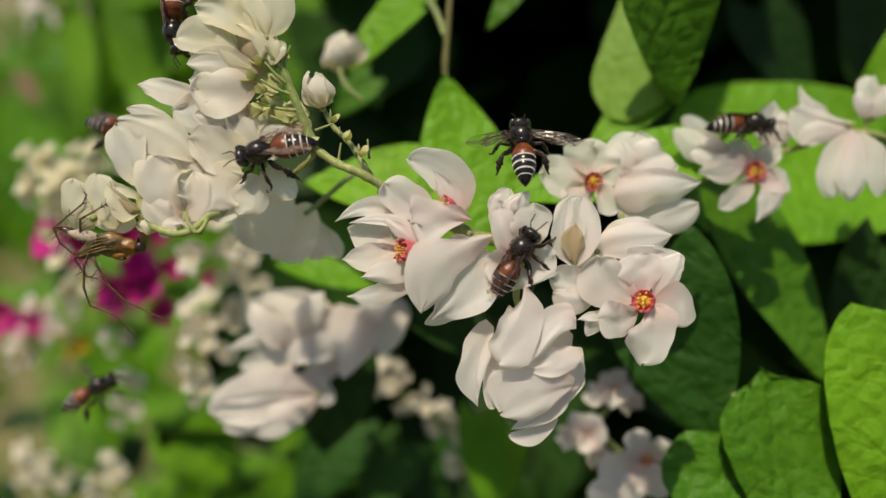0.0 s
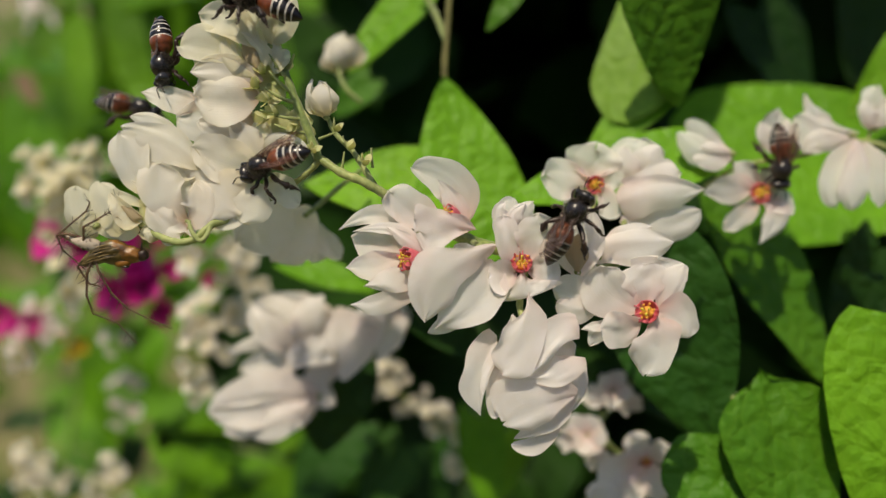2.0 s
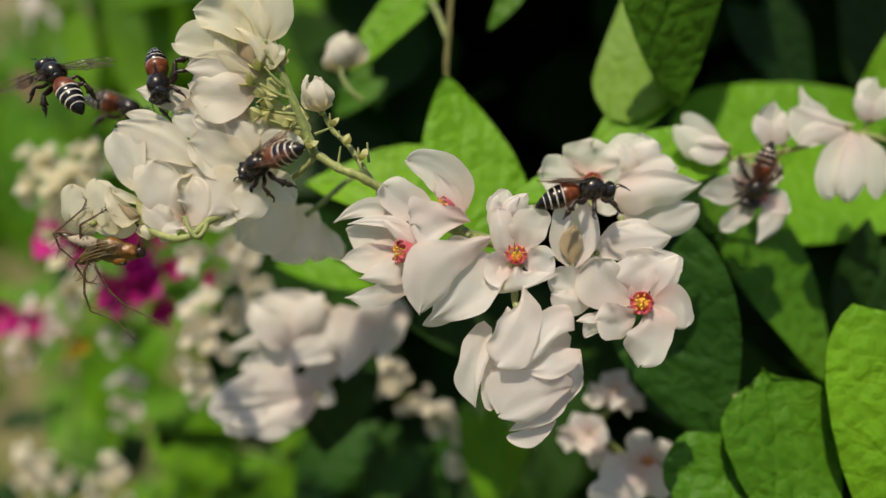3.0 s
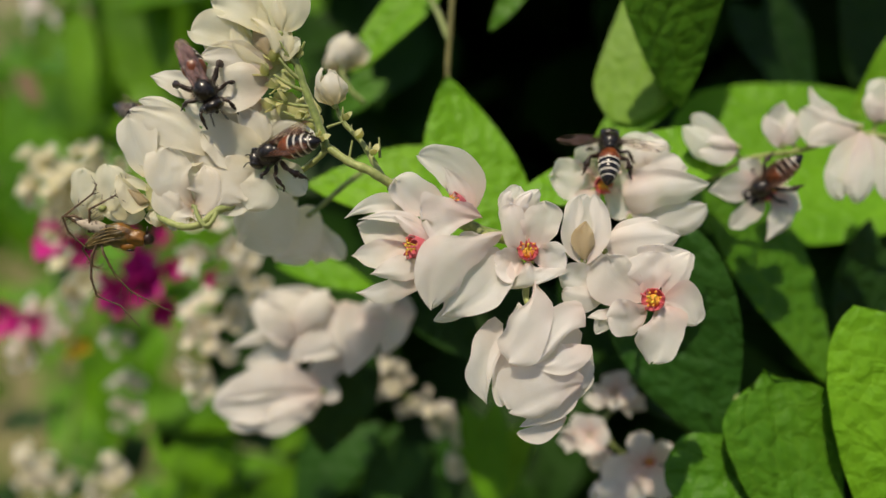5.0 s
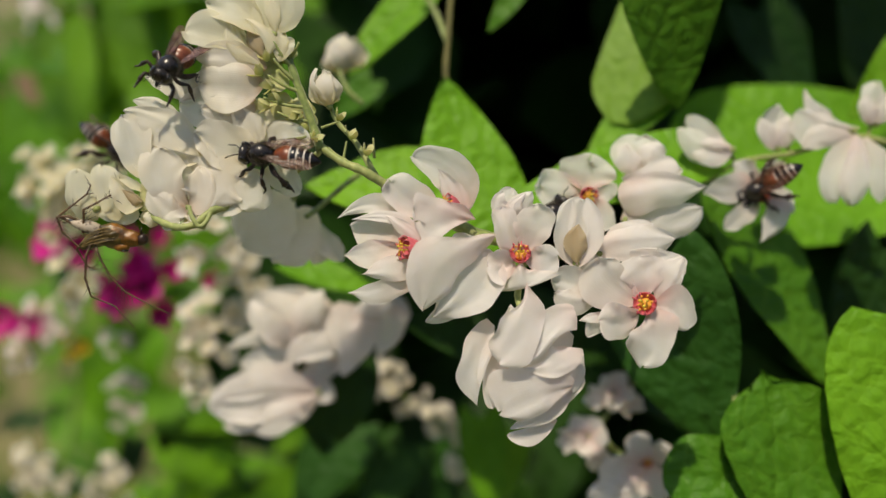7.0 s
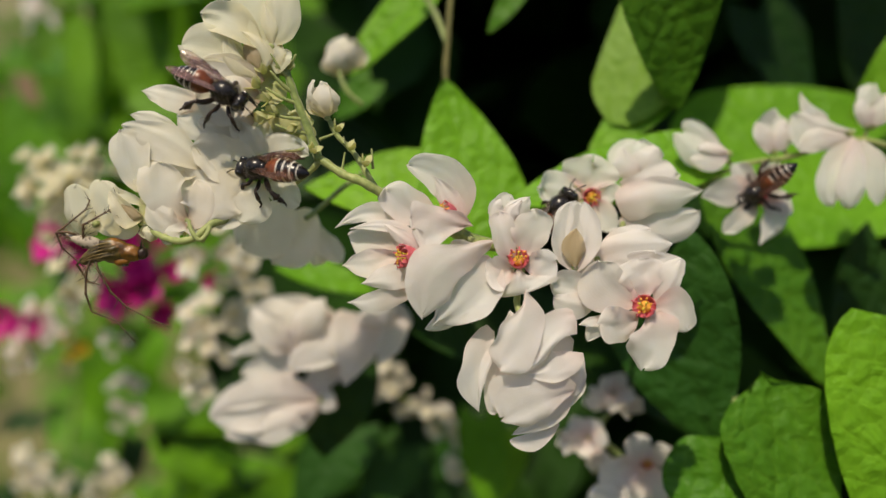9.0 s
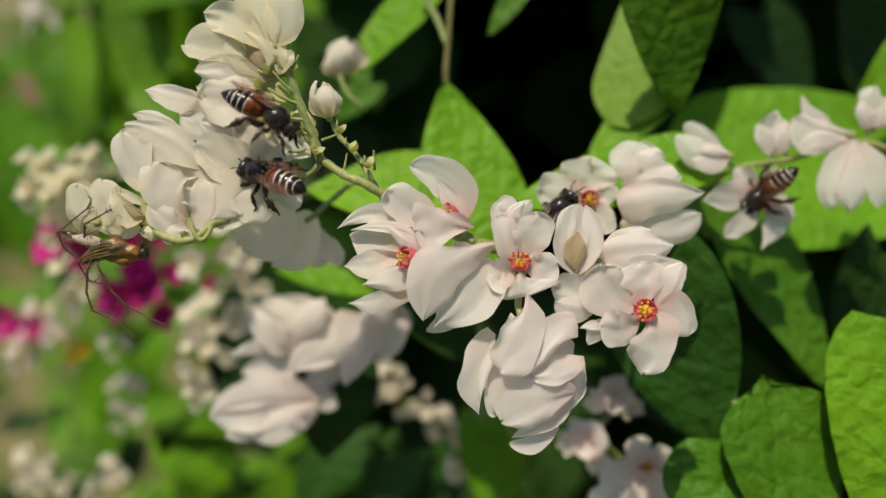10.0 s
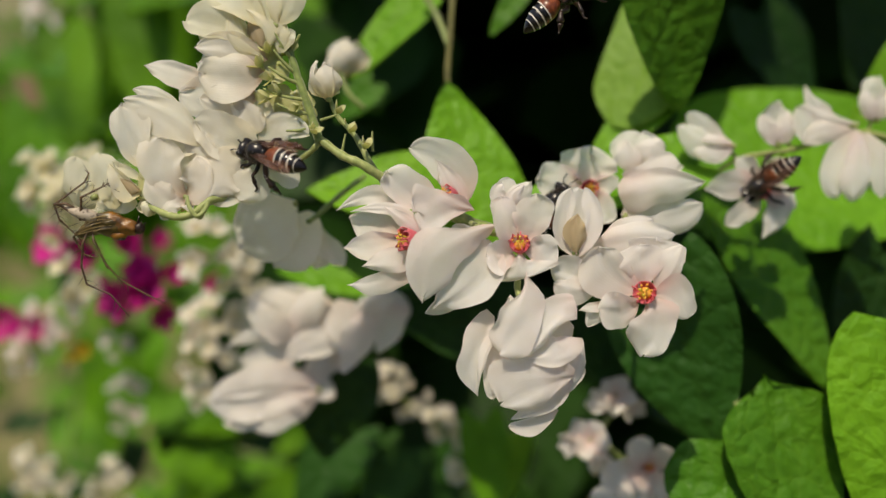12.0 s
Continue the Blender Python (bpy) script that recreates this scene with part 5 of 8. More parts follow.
blossom(right_raceme, (48.25, 13.19, -15.3), [
    (((0, 0.4, 0), (-2.66, -3.6, 0.8), (-2.87, -7.47, 0.7)), (0.55, 1.53, 1.84, 1.77, 0.95), (0.55, 1.39, 1.77, 1.77, 1.02), -0.2),
    (((0.04, 0.35, 0.3), (-0.75, -3.99, 1.4), (-1.23, -7.89, 1.2)), (0.55, 1.38, 1.69, 1.61, 0.78), (0.55, 1.52, 1.83, 1.75, 0.78), -0.2),
    (((0.86, 0.13, 0), (2.12, -3.92, 0.7), (2.38, -7.33, 0.6)), (0.69, 1.81, 1.99, 1.62, 0.87), (0.55, 1.25, 1.56, 1.47, 0.87), -0.2),
    (((0.11, -0.1, -0.2), (-0.68, -1.38, 0.4), (-1.01, -2.7, 0.4)), (0.42, 0.63, 0.71, 0.59, 0.24), (0.42, 0.63, 0.71, 0.59, 0.24), -0.35),
], way=(0, -1, 0.2))
blossom(right_raceme, (51.18, 15.25, -16.5), [
    (((-0.07, -0.13, 0), (-0.68, 2.19, 0.5), (-0.15, 4.73, 0.5)), (0.7, 1.7, 1.95, 1.65, 0.88), (0.7, 1.84, 2.16, 1.95, 0.96), -0.3),
    (((-0.68, -0.08, 0.5), (-1.62, 1.56, 1), (-1.84, 3.04, 0.9)), (0.56, 0.99, 1, 0.74, 0.32), (0.56, 0.99, 1, 0.74, 0.32), -0.3),
    (((-0.01, -0.08, 0.5), (0.5, 1.76, 1), (1.22, 3.44, 0.9)), (0.56, 1.13, 1.29, 1.04, 0.48), (0.56, 1.13, 1.29, 1.04, 0.48), -0.3),
], way=(0.05, 1, 0.1))

mid_raceme = tagged(empty("flower_raceme", BUSH), "white coral vine flower cluster hanging in half shade", "flower raceme")
bm = bmesh.new()
stalk(bm, [(-3.43, -9.29, -31.3), (-9.77, -9.38, -32.3), (-16.07, -9.38, -32.3), (-21, -13.44, -33.3), (-24.4, -19.18, -34.3), (-25.2, -24, -34.3)], 0.4, 0.4, sides=7)
part("stalk", bm, STEM, mid_raceme)
blossom(mid_raceme, (-16.16, -9.2, -30.3), [
    (((1.05, 0.41, 0.3), (-4.3, 0.15, 1.7), (-9.88, 1.26, 1.3)), (1.2, 2.42, 3.12, 3.07, 1.83), (1.44, 2.26, 2.3, 2.39, 1.64), -0.2),
    (((-5.65, -3.01, 0.7), (-8.92, -3.3, 1.5), (-12.96, -4.9, 1.5)), (0.8, 1.13, 1.07, 0.77, 0.18), (0.8, 1.13, 1.07, 0.77, 0.18), -0.2),
    (((-2.27, -4.6, 0.3), (-7.19, -6.08, 0.7), (-11.34, -7.08, 0.7)), (1.21, 2.12, 2.16, 1.46, 0.55), (1.21, 2.12, 2.16, 1.46, 0.55), -0.2),
    (((-1.19, 1.53, -0.2), (-4.19, 1.95, 0.3), (-8.05, 2.34, 0.3)), (0.81, 1.31, 1.5, 1.38, 0.74), (0.81, 1.31, 1.5, 1.38, 0.74), -0.2),
], way=(-1, 0, 0.3))
blossom(mid_raceme, (-11.03, -12.18, -29.3), [
    (((0.37, 0.14, -0.1), (-4.81, -0.78, 1.1), (-9.53, -3.52, 1)), (0.95, 1.93, 2.13, 1.7, 0.73), (0.95, 1.77, 2.13, 2.29, 1.36), -0.2),
    (((-0.03, -0.04, -0.3), (-3.79, 1.18, 0.3), (-7.22, 0.8, 0.3)), (0.8, 1.46, 1.65, 1.37, 0.73), (0.8, 1.46, 1.65, 1.37, 0.73), -0.2),
], way=(-0.5, -1, 0.3))
blossom(mid_raceme, (-8.73, -8.05, -27.5), [
    (((0.01, 0.23, 0.1), (-1.99, -4.16, 1.1), (-4.54, -9.31, 1)), (0.94, 1.89, 1.93, 1.5, 0.54), (0.94, 1.58, 1.85, 1.67, 0.8), -0.2),
    (((-4.28, 0.19, -0.5), (-4.72, -3.14, 0.2), (-4.87, -6.89, 0.2)), (1.42, 2.07, 2.11, 1.85, 0.9), (1.42, 2.07, 2.11, 1.85, 0.9), -0.2),
    (((1.8, 0.22, -0.1), (1.7, -2.34, 0.7), (0.06, -6.67, 0.7)), (0.94, 2.38, 2.26, 1.67, 0.54), (0.78, 1.43, 1.61, 1.34, 0.54), -0.2),
    (((-1.39, -0.03, -0.4), (1.66, 0.23, 0), (4.07, -2.02, 0.1)), (0.79, 1.2, 1.46, 1.52, 0.81), (0.79, 1.2, 1.46, 1.52, 0.81), -0.2),
], way=(-0.5, -1, 0.3))
blossom(mid_raceme, (-18.99, -20.16, -31), [
    (((0.78, 0, 0), (-5.75, 0, 2), (-12.56, -2.36, 1.7)), (1.6, 3.08, 3.79, 3.59, 2.02), (1.6, 3.08, 3.3, 2.91, 1.47), -0.2),
    (((0.46, -1.47, 0.4), (-5.03, -3.18, 1.8), (-10.6, -4.45, 1.6)), (0.96, 1.46, 1.65, 1.54, 0.73), (0.96, 1.95, 2.15, 1.89, 0.92), -0.2),
    (((0.3, 0.69, -0.5), (2.27, -0.08, -0.4), (3.99, -1.01, -0.4)), (1.64, 2.15, 1.86, 1.4, 0.56), (1.64, 2.15, 1.86, 1.4, 0.56), -0.2),
    (((4.99, 4.6, -0.5), (1.9, 2.67, -0.3), (-0.21, 0.57, -0.3)), (1.15, 1.82, 1.85, 1.57, 0.75), (1.15, 1.82, 1.85, 1.57, 0.75), -0.2),
    (((-1.44, 0.89, 0.6), (-4.42, 2.14, 1.1), (-8.28, 0.98, 1.1)), (0.97, 1.47, 1.66, 1.38, 0.74), (0.97, 1.47, 1.66, 1.38, 0.74), -0.2),
], way=(-1, -0.3, 0.3))
blossom(mid_raceme, (-19.86, -13.11, -29.4), [
    (((-0.23, 0, 0), (1.55, 3.73, 2.2), (3.88, 7.01, 1.8)), (0.79, 1.59, 1.95, 1.68, 0.54), (0.79, 1.75, 2.11, 1.68, 0.54), -0.25),
    (((-0.23, 0, 0), (-3.15, 2.66, 2), (-5.51, 5.64, 1.6)), (0.95, 2.07, 2.44, 1.85, 0.72), (0.95, 1.75, 2.11, 1.68, 0.72), -0.25),
], way=(0, 1, 0.3))
blossom(mid_raceme, (-17.31, -20.35, -31.2), [
    (((0, 0, 0), (-6.01, 1.68, 2.4), (-12.99, -0.84, 2)), (0.8, 1.78, 2.14, 1.71, 0.55), (0.8, 2.1, 2.47, 2.05, 0.64), -0.3),
    (((-0.16, -0.31, 0), (-3.95, -2.59, 2.4), (-9.01, -4.82, 2)), (0.8, 1.78, 2.3, 2.05, 0.73), (0.8, 1.78, 1.98, 1.71, 0.73), -0.3),
], way=(-1, 0, 0.3))
blossom(mid_raceme, (-10.95, -12.25, -28.6), [
    (((0, 0, 0), (1.15, 3.41, 2.4), (4.84, 4.71, 2)), (0.78, 1.42, 1.77, 1.5, 0.62), (0.78, 1.58, 1.93, 1.66, 0.62), -0.25),
], way=(0.4, 1, 0.3))

shade_raceme = tagged(empty("flower_raceme", BUSH), "pale flower hanging in the shade of the raceme above", "flower raceme")
bm = bmesh.new()
stalk(bm, [(-9.54, 9.35, -15.3), (-11.92, 7.19, -13.3), (-14.35, 4.87, -12.3), (-15.45, 3.86, -11.3)], 0.3, 0.3, sides=7)
part("stalk", bm, STEM, shade_raceme)
blossom(shade_raceme, (-17.02, 5.76, -11.2), [
    (((0.09, 0.33, -0.2), (-2.44, -1.95, 1.2), (-5.49, -4.94, 1)), (1.05, 2.91, 3.91, 3.77, 2.1), (1.05, 2.64, 3.37, 3.21, 1.8), -0.12),
    (((1.69, -0.69, -1.2), (0.2, -4.1, -0.6), (-2.22, -6.84, -0.6)), (0.94, 2.43, 2.89, 2.43, 1.22), (0.94, 2.43, 2.89, 2.43, 1.22), -0.2),
], mat=PETAL_IVORY, way=(-0.6, -1, 0.3))
blossom(shade_raceme, (-15.45, 3.01, -14.2), [
    (((0.13, 0.2, 0), (2.2, -2.17, 0.7), (3.67, -4.02, 0.6)), (0.6, 1.05, 1.3, 1.1, 0.6), (0.6, 1.05, 1.3, 1.1, 0.6), -0.2),
    (((-0.07, -0.32, -0.4), (0.79, -2.29, 0), (0.52, -4.39, 0)), (0.69, 1.25, 1.56, 1.47, 0.71), (0.69, 1.25, 1.56, 1.47, 0.71), -0.2),
], mat=PETAL_IVORY, way=(0.6, -1, 0.3))

# ---- racemes further back ----

bud_raceme = tagged(empty("flower_raceme", BUSH), "thin raceme of small creamy buds", "flower raceme", "racemes behind")
bm = bmesh.new()
stalk(bm, [(-12.53, -21.42, -52.3), (-7.86, -23.29, -52.3), (-2.24, -27.96, -52.3), (3.37, -33.58, -52.3), (4.3, -39.19, -52.3)], 0.35, 0.3, sides=7)
part("stalk", bm, STEM, bud_raceme)
cluster(bud_raceme, (-10.85, -21.6, -52.3), 3.49, PETAL_IVORY, 201)
cluster(bud_raceme, (-8.79, -20.01, -52.3), 2.69, PETAL_IVORY, 202)
cluster(bud_raceme, (-6.45, -24.22, -52.3), 2.85, PETAL_IVORY, 203)
cluster(bud_raceme, (-4.58, -23.29, -52.3), 2.37, PETAL_IVORY, 204)
cluster(bud_raceme, (-1.31, -27.03, -52.3), 2.85, PETAL_IVORY, 205)
cluster(bud_raceme, (0.09, -28.43, -52.3), 2.85, PETAL_IVORY, 206)
cluster(bud_raceme, (2.9, -33.58, -52.3), 2.69, PETAL_IVORY, 207)
cluster(bud_raceme, (2.62, -35.91, -52.3), 2.37, PETAL_IVORY, 208)

low_raceme = tagged(empty("flower_raceme", BUSH), "raceme of white flowers in half shade", "flower raceme", "racemes behind")
bm = bmesh.new()
stalk(bm, [(27.49, -14.95, -27.3), (23.74, -19.45, -27.3), (20.73, -23.96, -27.3), (25.24, -29.22, -27.3), (22.99, -34.48, -27.3)], 0.35, 0.3, sides=7)
part("stalk", bm, STEM, low_raceme)
radial(low_raceme, (19.02, -24.3, -26.2), (-0.3, 0.1, 1), 3.5, opening=58, count=5, width=0.85, rows=6, cols=4, spin=20)
radial(low_raceme, (16.84, -24.3, -25.6), (-0.8, -0.2, 0.6), 2.6, opening=45, count=5, width=0.85, rows=6, cols=4, spin=60)
radial(low_raceme, (19.76, -25.87, -25.4), (0.2, -0.7, 0.7), 2.7, opening=45, count=5, width=0.85, rows=6, cols=4, spin=10)
radial(low_raceme, (22.62, -18.65, -27), (-0.2, 0.3, 1), 3.3, opening=56, count=5, width=0.85, rows=6, cols=4, spin=50)
radial(low_raceme, (21.02, -19.3, -26.5), (-0.8, 0, 0.6), 2.5, opening=42, count=5, width=0.85, rows=6, cols=4, spin=0)
radial(low_raceme, (23.97, -19.66, -26.4), (0.5, -0.5, 0.7), 2.6, opening=45, count=5, width=0.85, rows=6, cols=4, spin=70)
blossom(low_raceme, (25.81, -26.89, -23.2), [
    (((-0.2, 0.2, 0.2), (-1.02, 1.88, 0.6), (-1.88, 3.6, 0.6)), (0.6, 1.37, 1.7, 1.69, 1.12), (0.6, 1.37, 1.7, 1.69, 1.12), 0.1),
    (((0.52, 0.2, 0.2), (1.7, 1.17, 0.6), (2.85, 2.17, 0.6)), (0.6, 1.22, 1.55, 1.52, 0.95), (0.6, 1.22, 1.55, 1.52, 0.95), 0.1),
    (((0.38, -0.38, 0.2), (1.1, -2.38, 0.7), (1.53, -4.82, 0.7)), (0.6, 1.52, 1.86, 1.84, 1.12), (0.6, 1.52, 1.86, 1.84, 1.12), 0.1),
    (((-0.77, -0.38, 0.2), (-3.19, -0.95, 0.7), (-6.05, -2.1, 0.7)), (0.6, 1.82, 2.16, 2.16, 1.29), (0.6, 1.82, 2.16, 2.16, 1.29), 0.1),
    (((-0.34, -0.52, 0.2), (-2.14, -3.07, 0.8), (-4.07, -5.07, 0.8)), (0.6, 1.82, 2.16, 2, 1.12), (0.6, 1.82, 2.16, 2, 1.12), 0.1),
], heart=((0.2, 0.3, 1), 0.94, 0.8), way=(0, 0, 1))
blossom(low_raceme, (22.98, -32.86, -22.5), [
    (((0.36, -0.36, 0), (-2.65, 1.66, 0.7), (-4.78, 2.51, 0.7)), (1.49, 2.11, 2.15, 1.75, 0.85), (1.49, 2.11, 2.15, 1.75, 0.85), -0.2),
    (((0.79, -1.18, -0.3), (-1.85, -0.61, 0.3), (-4.35, -0.26, 0.3)), (1.5, 2.12, 2.16, 1.76, 0.86), (1.5, 2.12, 2.16, 1.76, 0.86), -0.2),
], way=(-0.6, 0.5, 0.6))

far_raceme = tagged(empty("flower_raceme", BUSH), "blurred raceme of white flowers", "flower raceme", "racemes behind")
bm = bmesh.new()
stalk(bm, [(-33.51, 10.22, -50.3), (-37.14, -0.85, -53.3), (-39.63, -11.39, -55.3), (-40.59, -24.8, -55.3)], 0.35, 0.3, sides=7)
part("stalk", bm, STEM, far_raceme)
cluster(far_raceme, (-38.84, -11.22, -53.3), 4.81, PETAL_IVORY, 101)
cluster(far_raceme, (-41.38, -11.22, -53.3), 3.69, PETAL_IVORY, 102)
cluster(far_raceme, (-36.67, -14.04, -53.3), 3.20, PETAL_IVORY, 103)
cluster(far_raceme, (-40.91, -16.87, -53.3), 3.53, PETAL_IVORY, 104)
cluster(far_raceme, (-38.55, -18.76, -53.3), 3.20, PETAL_IVORY, 105)
cluster(far_raceme, (-41.07, -23.84, -55.3), 2.76, PETAL_IVORY, 106)
cluster(far_raceme, (-34.5, -2.61, -47.3), 3.51, PETAL_IVORY, 107)
cluster(far_raceme, (-30.4, -4.33, -45.3), 3.00, PETAL_IVORY, 108)
cluster(far_raceme, (-35.54, 0.96, -43.3), 4.88, PETAL_IVORY, 109)
cluster(far_raceme, (-37.71, 2.69, -43.3), 3.99, PETAL_IVORY, 110)
cluster(far_raceme, (-29.52, -6.98, -45.3), 2.25, PETAL_IVORY, 111)
cluster(far_raceme, (-31.46, -1.23, -44.3), 2.53, PETAL_IVORY, 112)

cream_raceme = tagged(empty("flower_raceme", BUSH), "blurred raceme of creamy buds", "flower raceme", "racemes behind")
bm = bmesh.new()
stalk(bm, [(-54.68, 16.66, -50.3), (-61.65, 10.46, -53.3), (-67.4, 12.54, -55.3), (-71.23, 15.41, -55.3)], 0.35, 0.3, sides=7)
part("stalk", bm, STEM, cream_raceme)
cluster(cream_raceme, (-68.25, 13.76, -53.3), 3.96, PETAL_CREAM, 129)
cluster(cream_raceme, (-65.89, 12.35, -53.3), 4.15, PETAL_CREAM, 130)
cluster(cream_raceme, (-63.04, 10.38, -52.3), 4.12, PETAL_CREAM, 131)
cluster(cream_raceme, (-67.3, 9.99, -53.3), 3.77, PETAL_CREAM, 132)
cluster(cream_raceme, (-61.61, 7.98, -51.3), 4.27, PETAL_CREAM, 133)
cluster(cream_raceme, (-64.44, 7.58, -52.3), 3.93, PETAL_CREAM, 134)
cluster(cream_raceme, (-60.22, 11.23, -51.3), 3.71, PETAL_CREAM, 135)
cluster(cream_raceme, (-58.83, 14.01, -51.3), 3.34, PETAL_CREAM, 136)
cluster(cream_raceme, (-55.14, 14.82, -50.3), 3.13, PETAL_CREAM, 137)
cluster(cream_raceme, (-63.5, 5.24, -52.3), 3.74, PETAL_CREAM, 138)
cluster(cream_raceme, (-61.65, -3.68, -53.3), 4.34, PETAL_CREAM, 139)

magenta_raceme = tagged(empty("flower_raceme", BUSH), "blurred spray of magenta flowers", "flower raceme", "racemes behind")
bm = bmesh.new()
stalk(bm, [(-48.87, 4.23, -65.3), (-54.8, -4.08, -67.3), (-59.16, -12.71, -70.3)], 0.35, 0.3, sides=7)
part("stalk", bm, STEM, magenta_raceme)
radial(magenta_raceme, (-70.52, 1.65, -65.3), (-0.4, 0.2, 0.9), 5.36, opening=60, count=5, width=0.85, rows=6, cols=4, spin=85, mat=PETAL_PINK)
radial(magenta_raceme, (-66.91, 0.1, -65.3), (0.4, -0.2, 0.9), 4.54, opening=55, count=5, width=0.85, rows=6, cols=4, spin=15, mat=PETAL_PINK)
radial(magenta_raceme, (-58.66, -8.14, -65.3), (-0.5, 0, 0.9), 5.98, opening=55, count=5, width=0.85, rows=6, cols=4, spin=5, mat=PETAL_PINK)
radial(magenta_raceme, (-55.05, -7.11, -65.3), (0.2, 0.3, 0.9), 5.36, opening=55, count=5, width=0.85, rows=6, cols=4, spin=40, mat=PETAL_PINK)
radial(magenta_raceme, (-52.7, -10.88, -67.3), (0.6, -0.3, 0.7), 3.97, opening=45, count=5, width=0.85, rows=6, cols=4, spin=85, mat=PETAL_PINK)
radial(magenta_raceme, (-55.57, -4.02, -65.3), (0, 0.6, 0.8), 4.33, opening=50, count=5, width=0.85, rows=6, cols=4, spin=5, mat=PETAL_PINK)
radial(magenta_raceme, (-50.61, -4.08, -67.3), (0.4, 0.2, 0.8), 3.56, opening=40, count=4, width=0.85, rows=6, cols=4, spin=30, mat=PETAL_PINK)
radial(magenta_raceme, (-52.18, 1.15, -67.3), (0.2, 0.6, 0.8), 3.56, opening=40, count=4, width=0.85, rows=6, cols=4, spin=45, mat=PETAL_PINK)
radial(magenta_raceme, (-43.67, -5.77, -70.3), (0.2, 0, 0.9), 2.99, opening=40, count=4, width=0.85, rows=6, cols=4, spin=60, mat=PETAL_PINK)
radial(magenta_raceme, (-56.81, 1.63, -63.3), (0.3, 0.2, 0.9), 3.66, opening=45, count=5, width=0.85, rows=6, cols=4, spin=60, mat=PETAL_PINK)
radial(magenta_raceme, (-86.05, -13.15, -75.3), (0, 0, 1), 5.08, opening=55, count=5, width=0.85, rows=6, cols=4, spin=5, mat=PETAL_PINK)
radial(magenta_raceme, (-79.97, -14.8, -75.3), (0, 0.3, 1), 4.42, opening=50, count=5, width=0.85, rows=6, cols=4, spin=75, mat=PETAL_PINK)

small_raceme = tagged(empty("flower_raceme", BUSH), "blurred cluster of small cream flowers", "flower raceme", "racemes behind")
bm = bmesh.new()
stalk(bm, [(-70.03, -13.15, -75.3), (-75.56, -16.46, -75.3), (-82.18, -21.98, -75.3)], 0.35, 0.3, sides=7)
part("stalk", bm, STEM, small_raceme)
cluster(small_raceme, (-78.32, -12.04, -75.3), 3.89, PETAL, 113)
cluster(small_raceme, (-75, -11.49, -75.3), 3.36, PETAL, 114)
cluster(small_raceme, (-78.36, -17.33, -73.3), 3.84, PETAL, 115)
cluster(small_raceme, (-76.15, -16.35, -74.3), 2.98, PETAL, 116)
cluster(small_raceme, (-81.63, -21.14, -73.3), 2.97, PETAL, 117)
cluster(small_raceme, (-63.96, -18.12, -75.3), 3.18, PETAL, 118)
cluster(small_raceme, (-67.04, -29.34, -85.3), 3.96, PETAL, 119)
cluster(small_raceme, (-67.63, -34.05, -85.3), 3.58, PETAL, 120)
cluster(small_raceme, (-72.24, -18.12, -75.3), 3.01, PETAL_YELLOW, 121)

bottom_raceme = tagged(empty("flower_raceme", BUSH), "blurred raceme of white flowers low down", "flower raceme", "racemes behind")
bm = bmesh.new()
stalk(bm, [(-60.09, -50.7, -75.3), (-70.03, -44.07, -75.3), (-79.97, -39.66, -75.3)], 0.35, 0.3, sides=7)
part("stalk", bm, STEM, bottom_raceme)
cluster(bottom_raceme, (-79.97, -41.87, -75.3), 3.97, PETAL_IVORY, 122)
cluster(bottom_raceme, (-75.56, -43.52, -75.3), 3.66, PETAL_IVORY, 123)
cluster(bottom_raceme, (-82.18, -44.63, -75.3), 3.50, PETAL_IVORY, 124)
cluster(bottom_raceme, (-77.21, -47.39, -75.3), 3.50, PETAL_IVORY, 125)
cluster(bottom_raceme, (-66.49, -44.1, -77.3), 3.71, PETAL_IVORY, 126)
cluster(bottom_raceme, (-64.81, -48.02, -77.3), 3.71, PETAL_IVORY, 127)
cluster(bottom_raceme, (-68.17, -48.02, -77.3), 3.23, PETAL_IVORY, 128)

top_raceme = tagged(empty("flower_raceme", BUSH), "blurred white buds on a short stalk", "flower raceme", "racemes behind")
bm = bmesh.new()
stalk(bm, [(-10.18, 18.45, -21.3), (-12.3, 20.57, -21.3), (-13.86, 25.07, -22.3)], 0.35, 0.3, sides=7)
part("stalk", bm, STEM, top_raceme)
radial(top_raceme, (-13.52, 22.75, -24), (-0.1, 1, 0.2), 3.6, opening=20, count=4, width=0.85, rows=6, cols=4, spin=80, mat=PETAL_IVORY)
radial(top_raceme, (-13.07, 23.57, -25), (0.25, 0.9, 0.3), 4.2, opening=24, count=4, width=0.8, rows=6, cols=4, spin=54, mat=PETAL_IVORY)

corner_raceme = tagged(empty("flower_raceme", BUSH), "blurred white flowers in the far corner", "flower raceme", "racemes behind")
bm = bmesh.new()
stalk(bm, [(-93.38, 51.7, -125.3), (-100.74, 56.11, -125.3), (-106.63, 63.48, -125.3)], 0.35, 0.3, sides=7)
part("stalk", bm, STEM, corner_raceme)
radial(corner_raceme, (-102.95, 57.59, -125.3), (0, 0.2, 1), 5.6, opening=55, count=5, width=0.85, rows=6, cols=4, spin=25)
radial(corner_raceme, (-105.16, 62.01, -125.3), (-0.3, 0.5, 0.8), 5.3, opening=45, count=5, width=0.85, rows=6, cols=4, spin=10)


# ---- leaves and vines ----

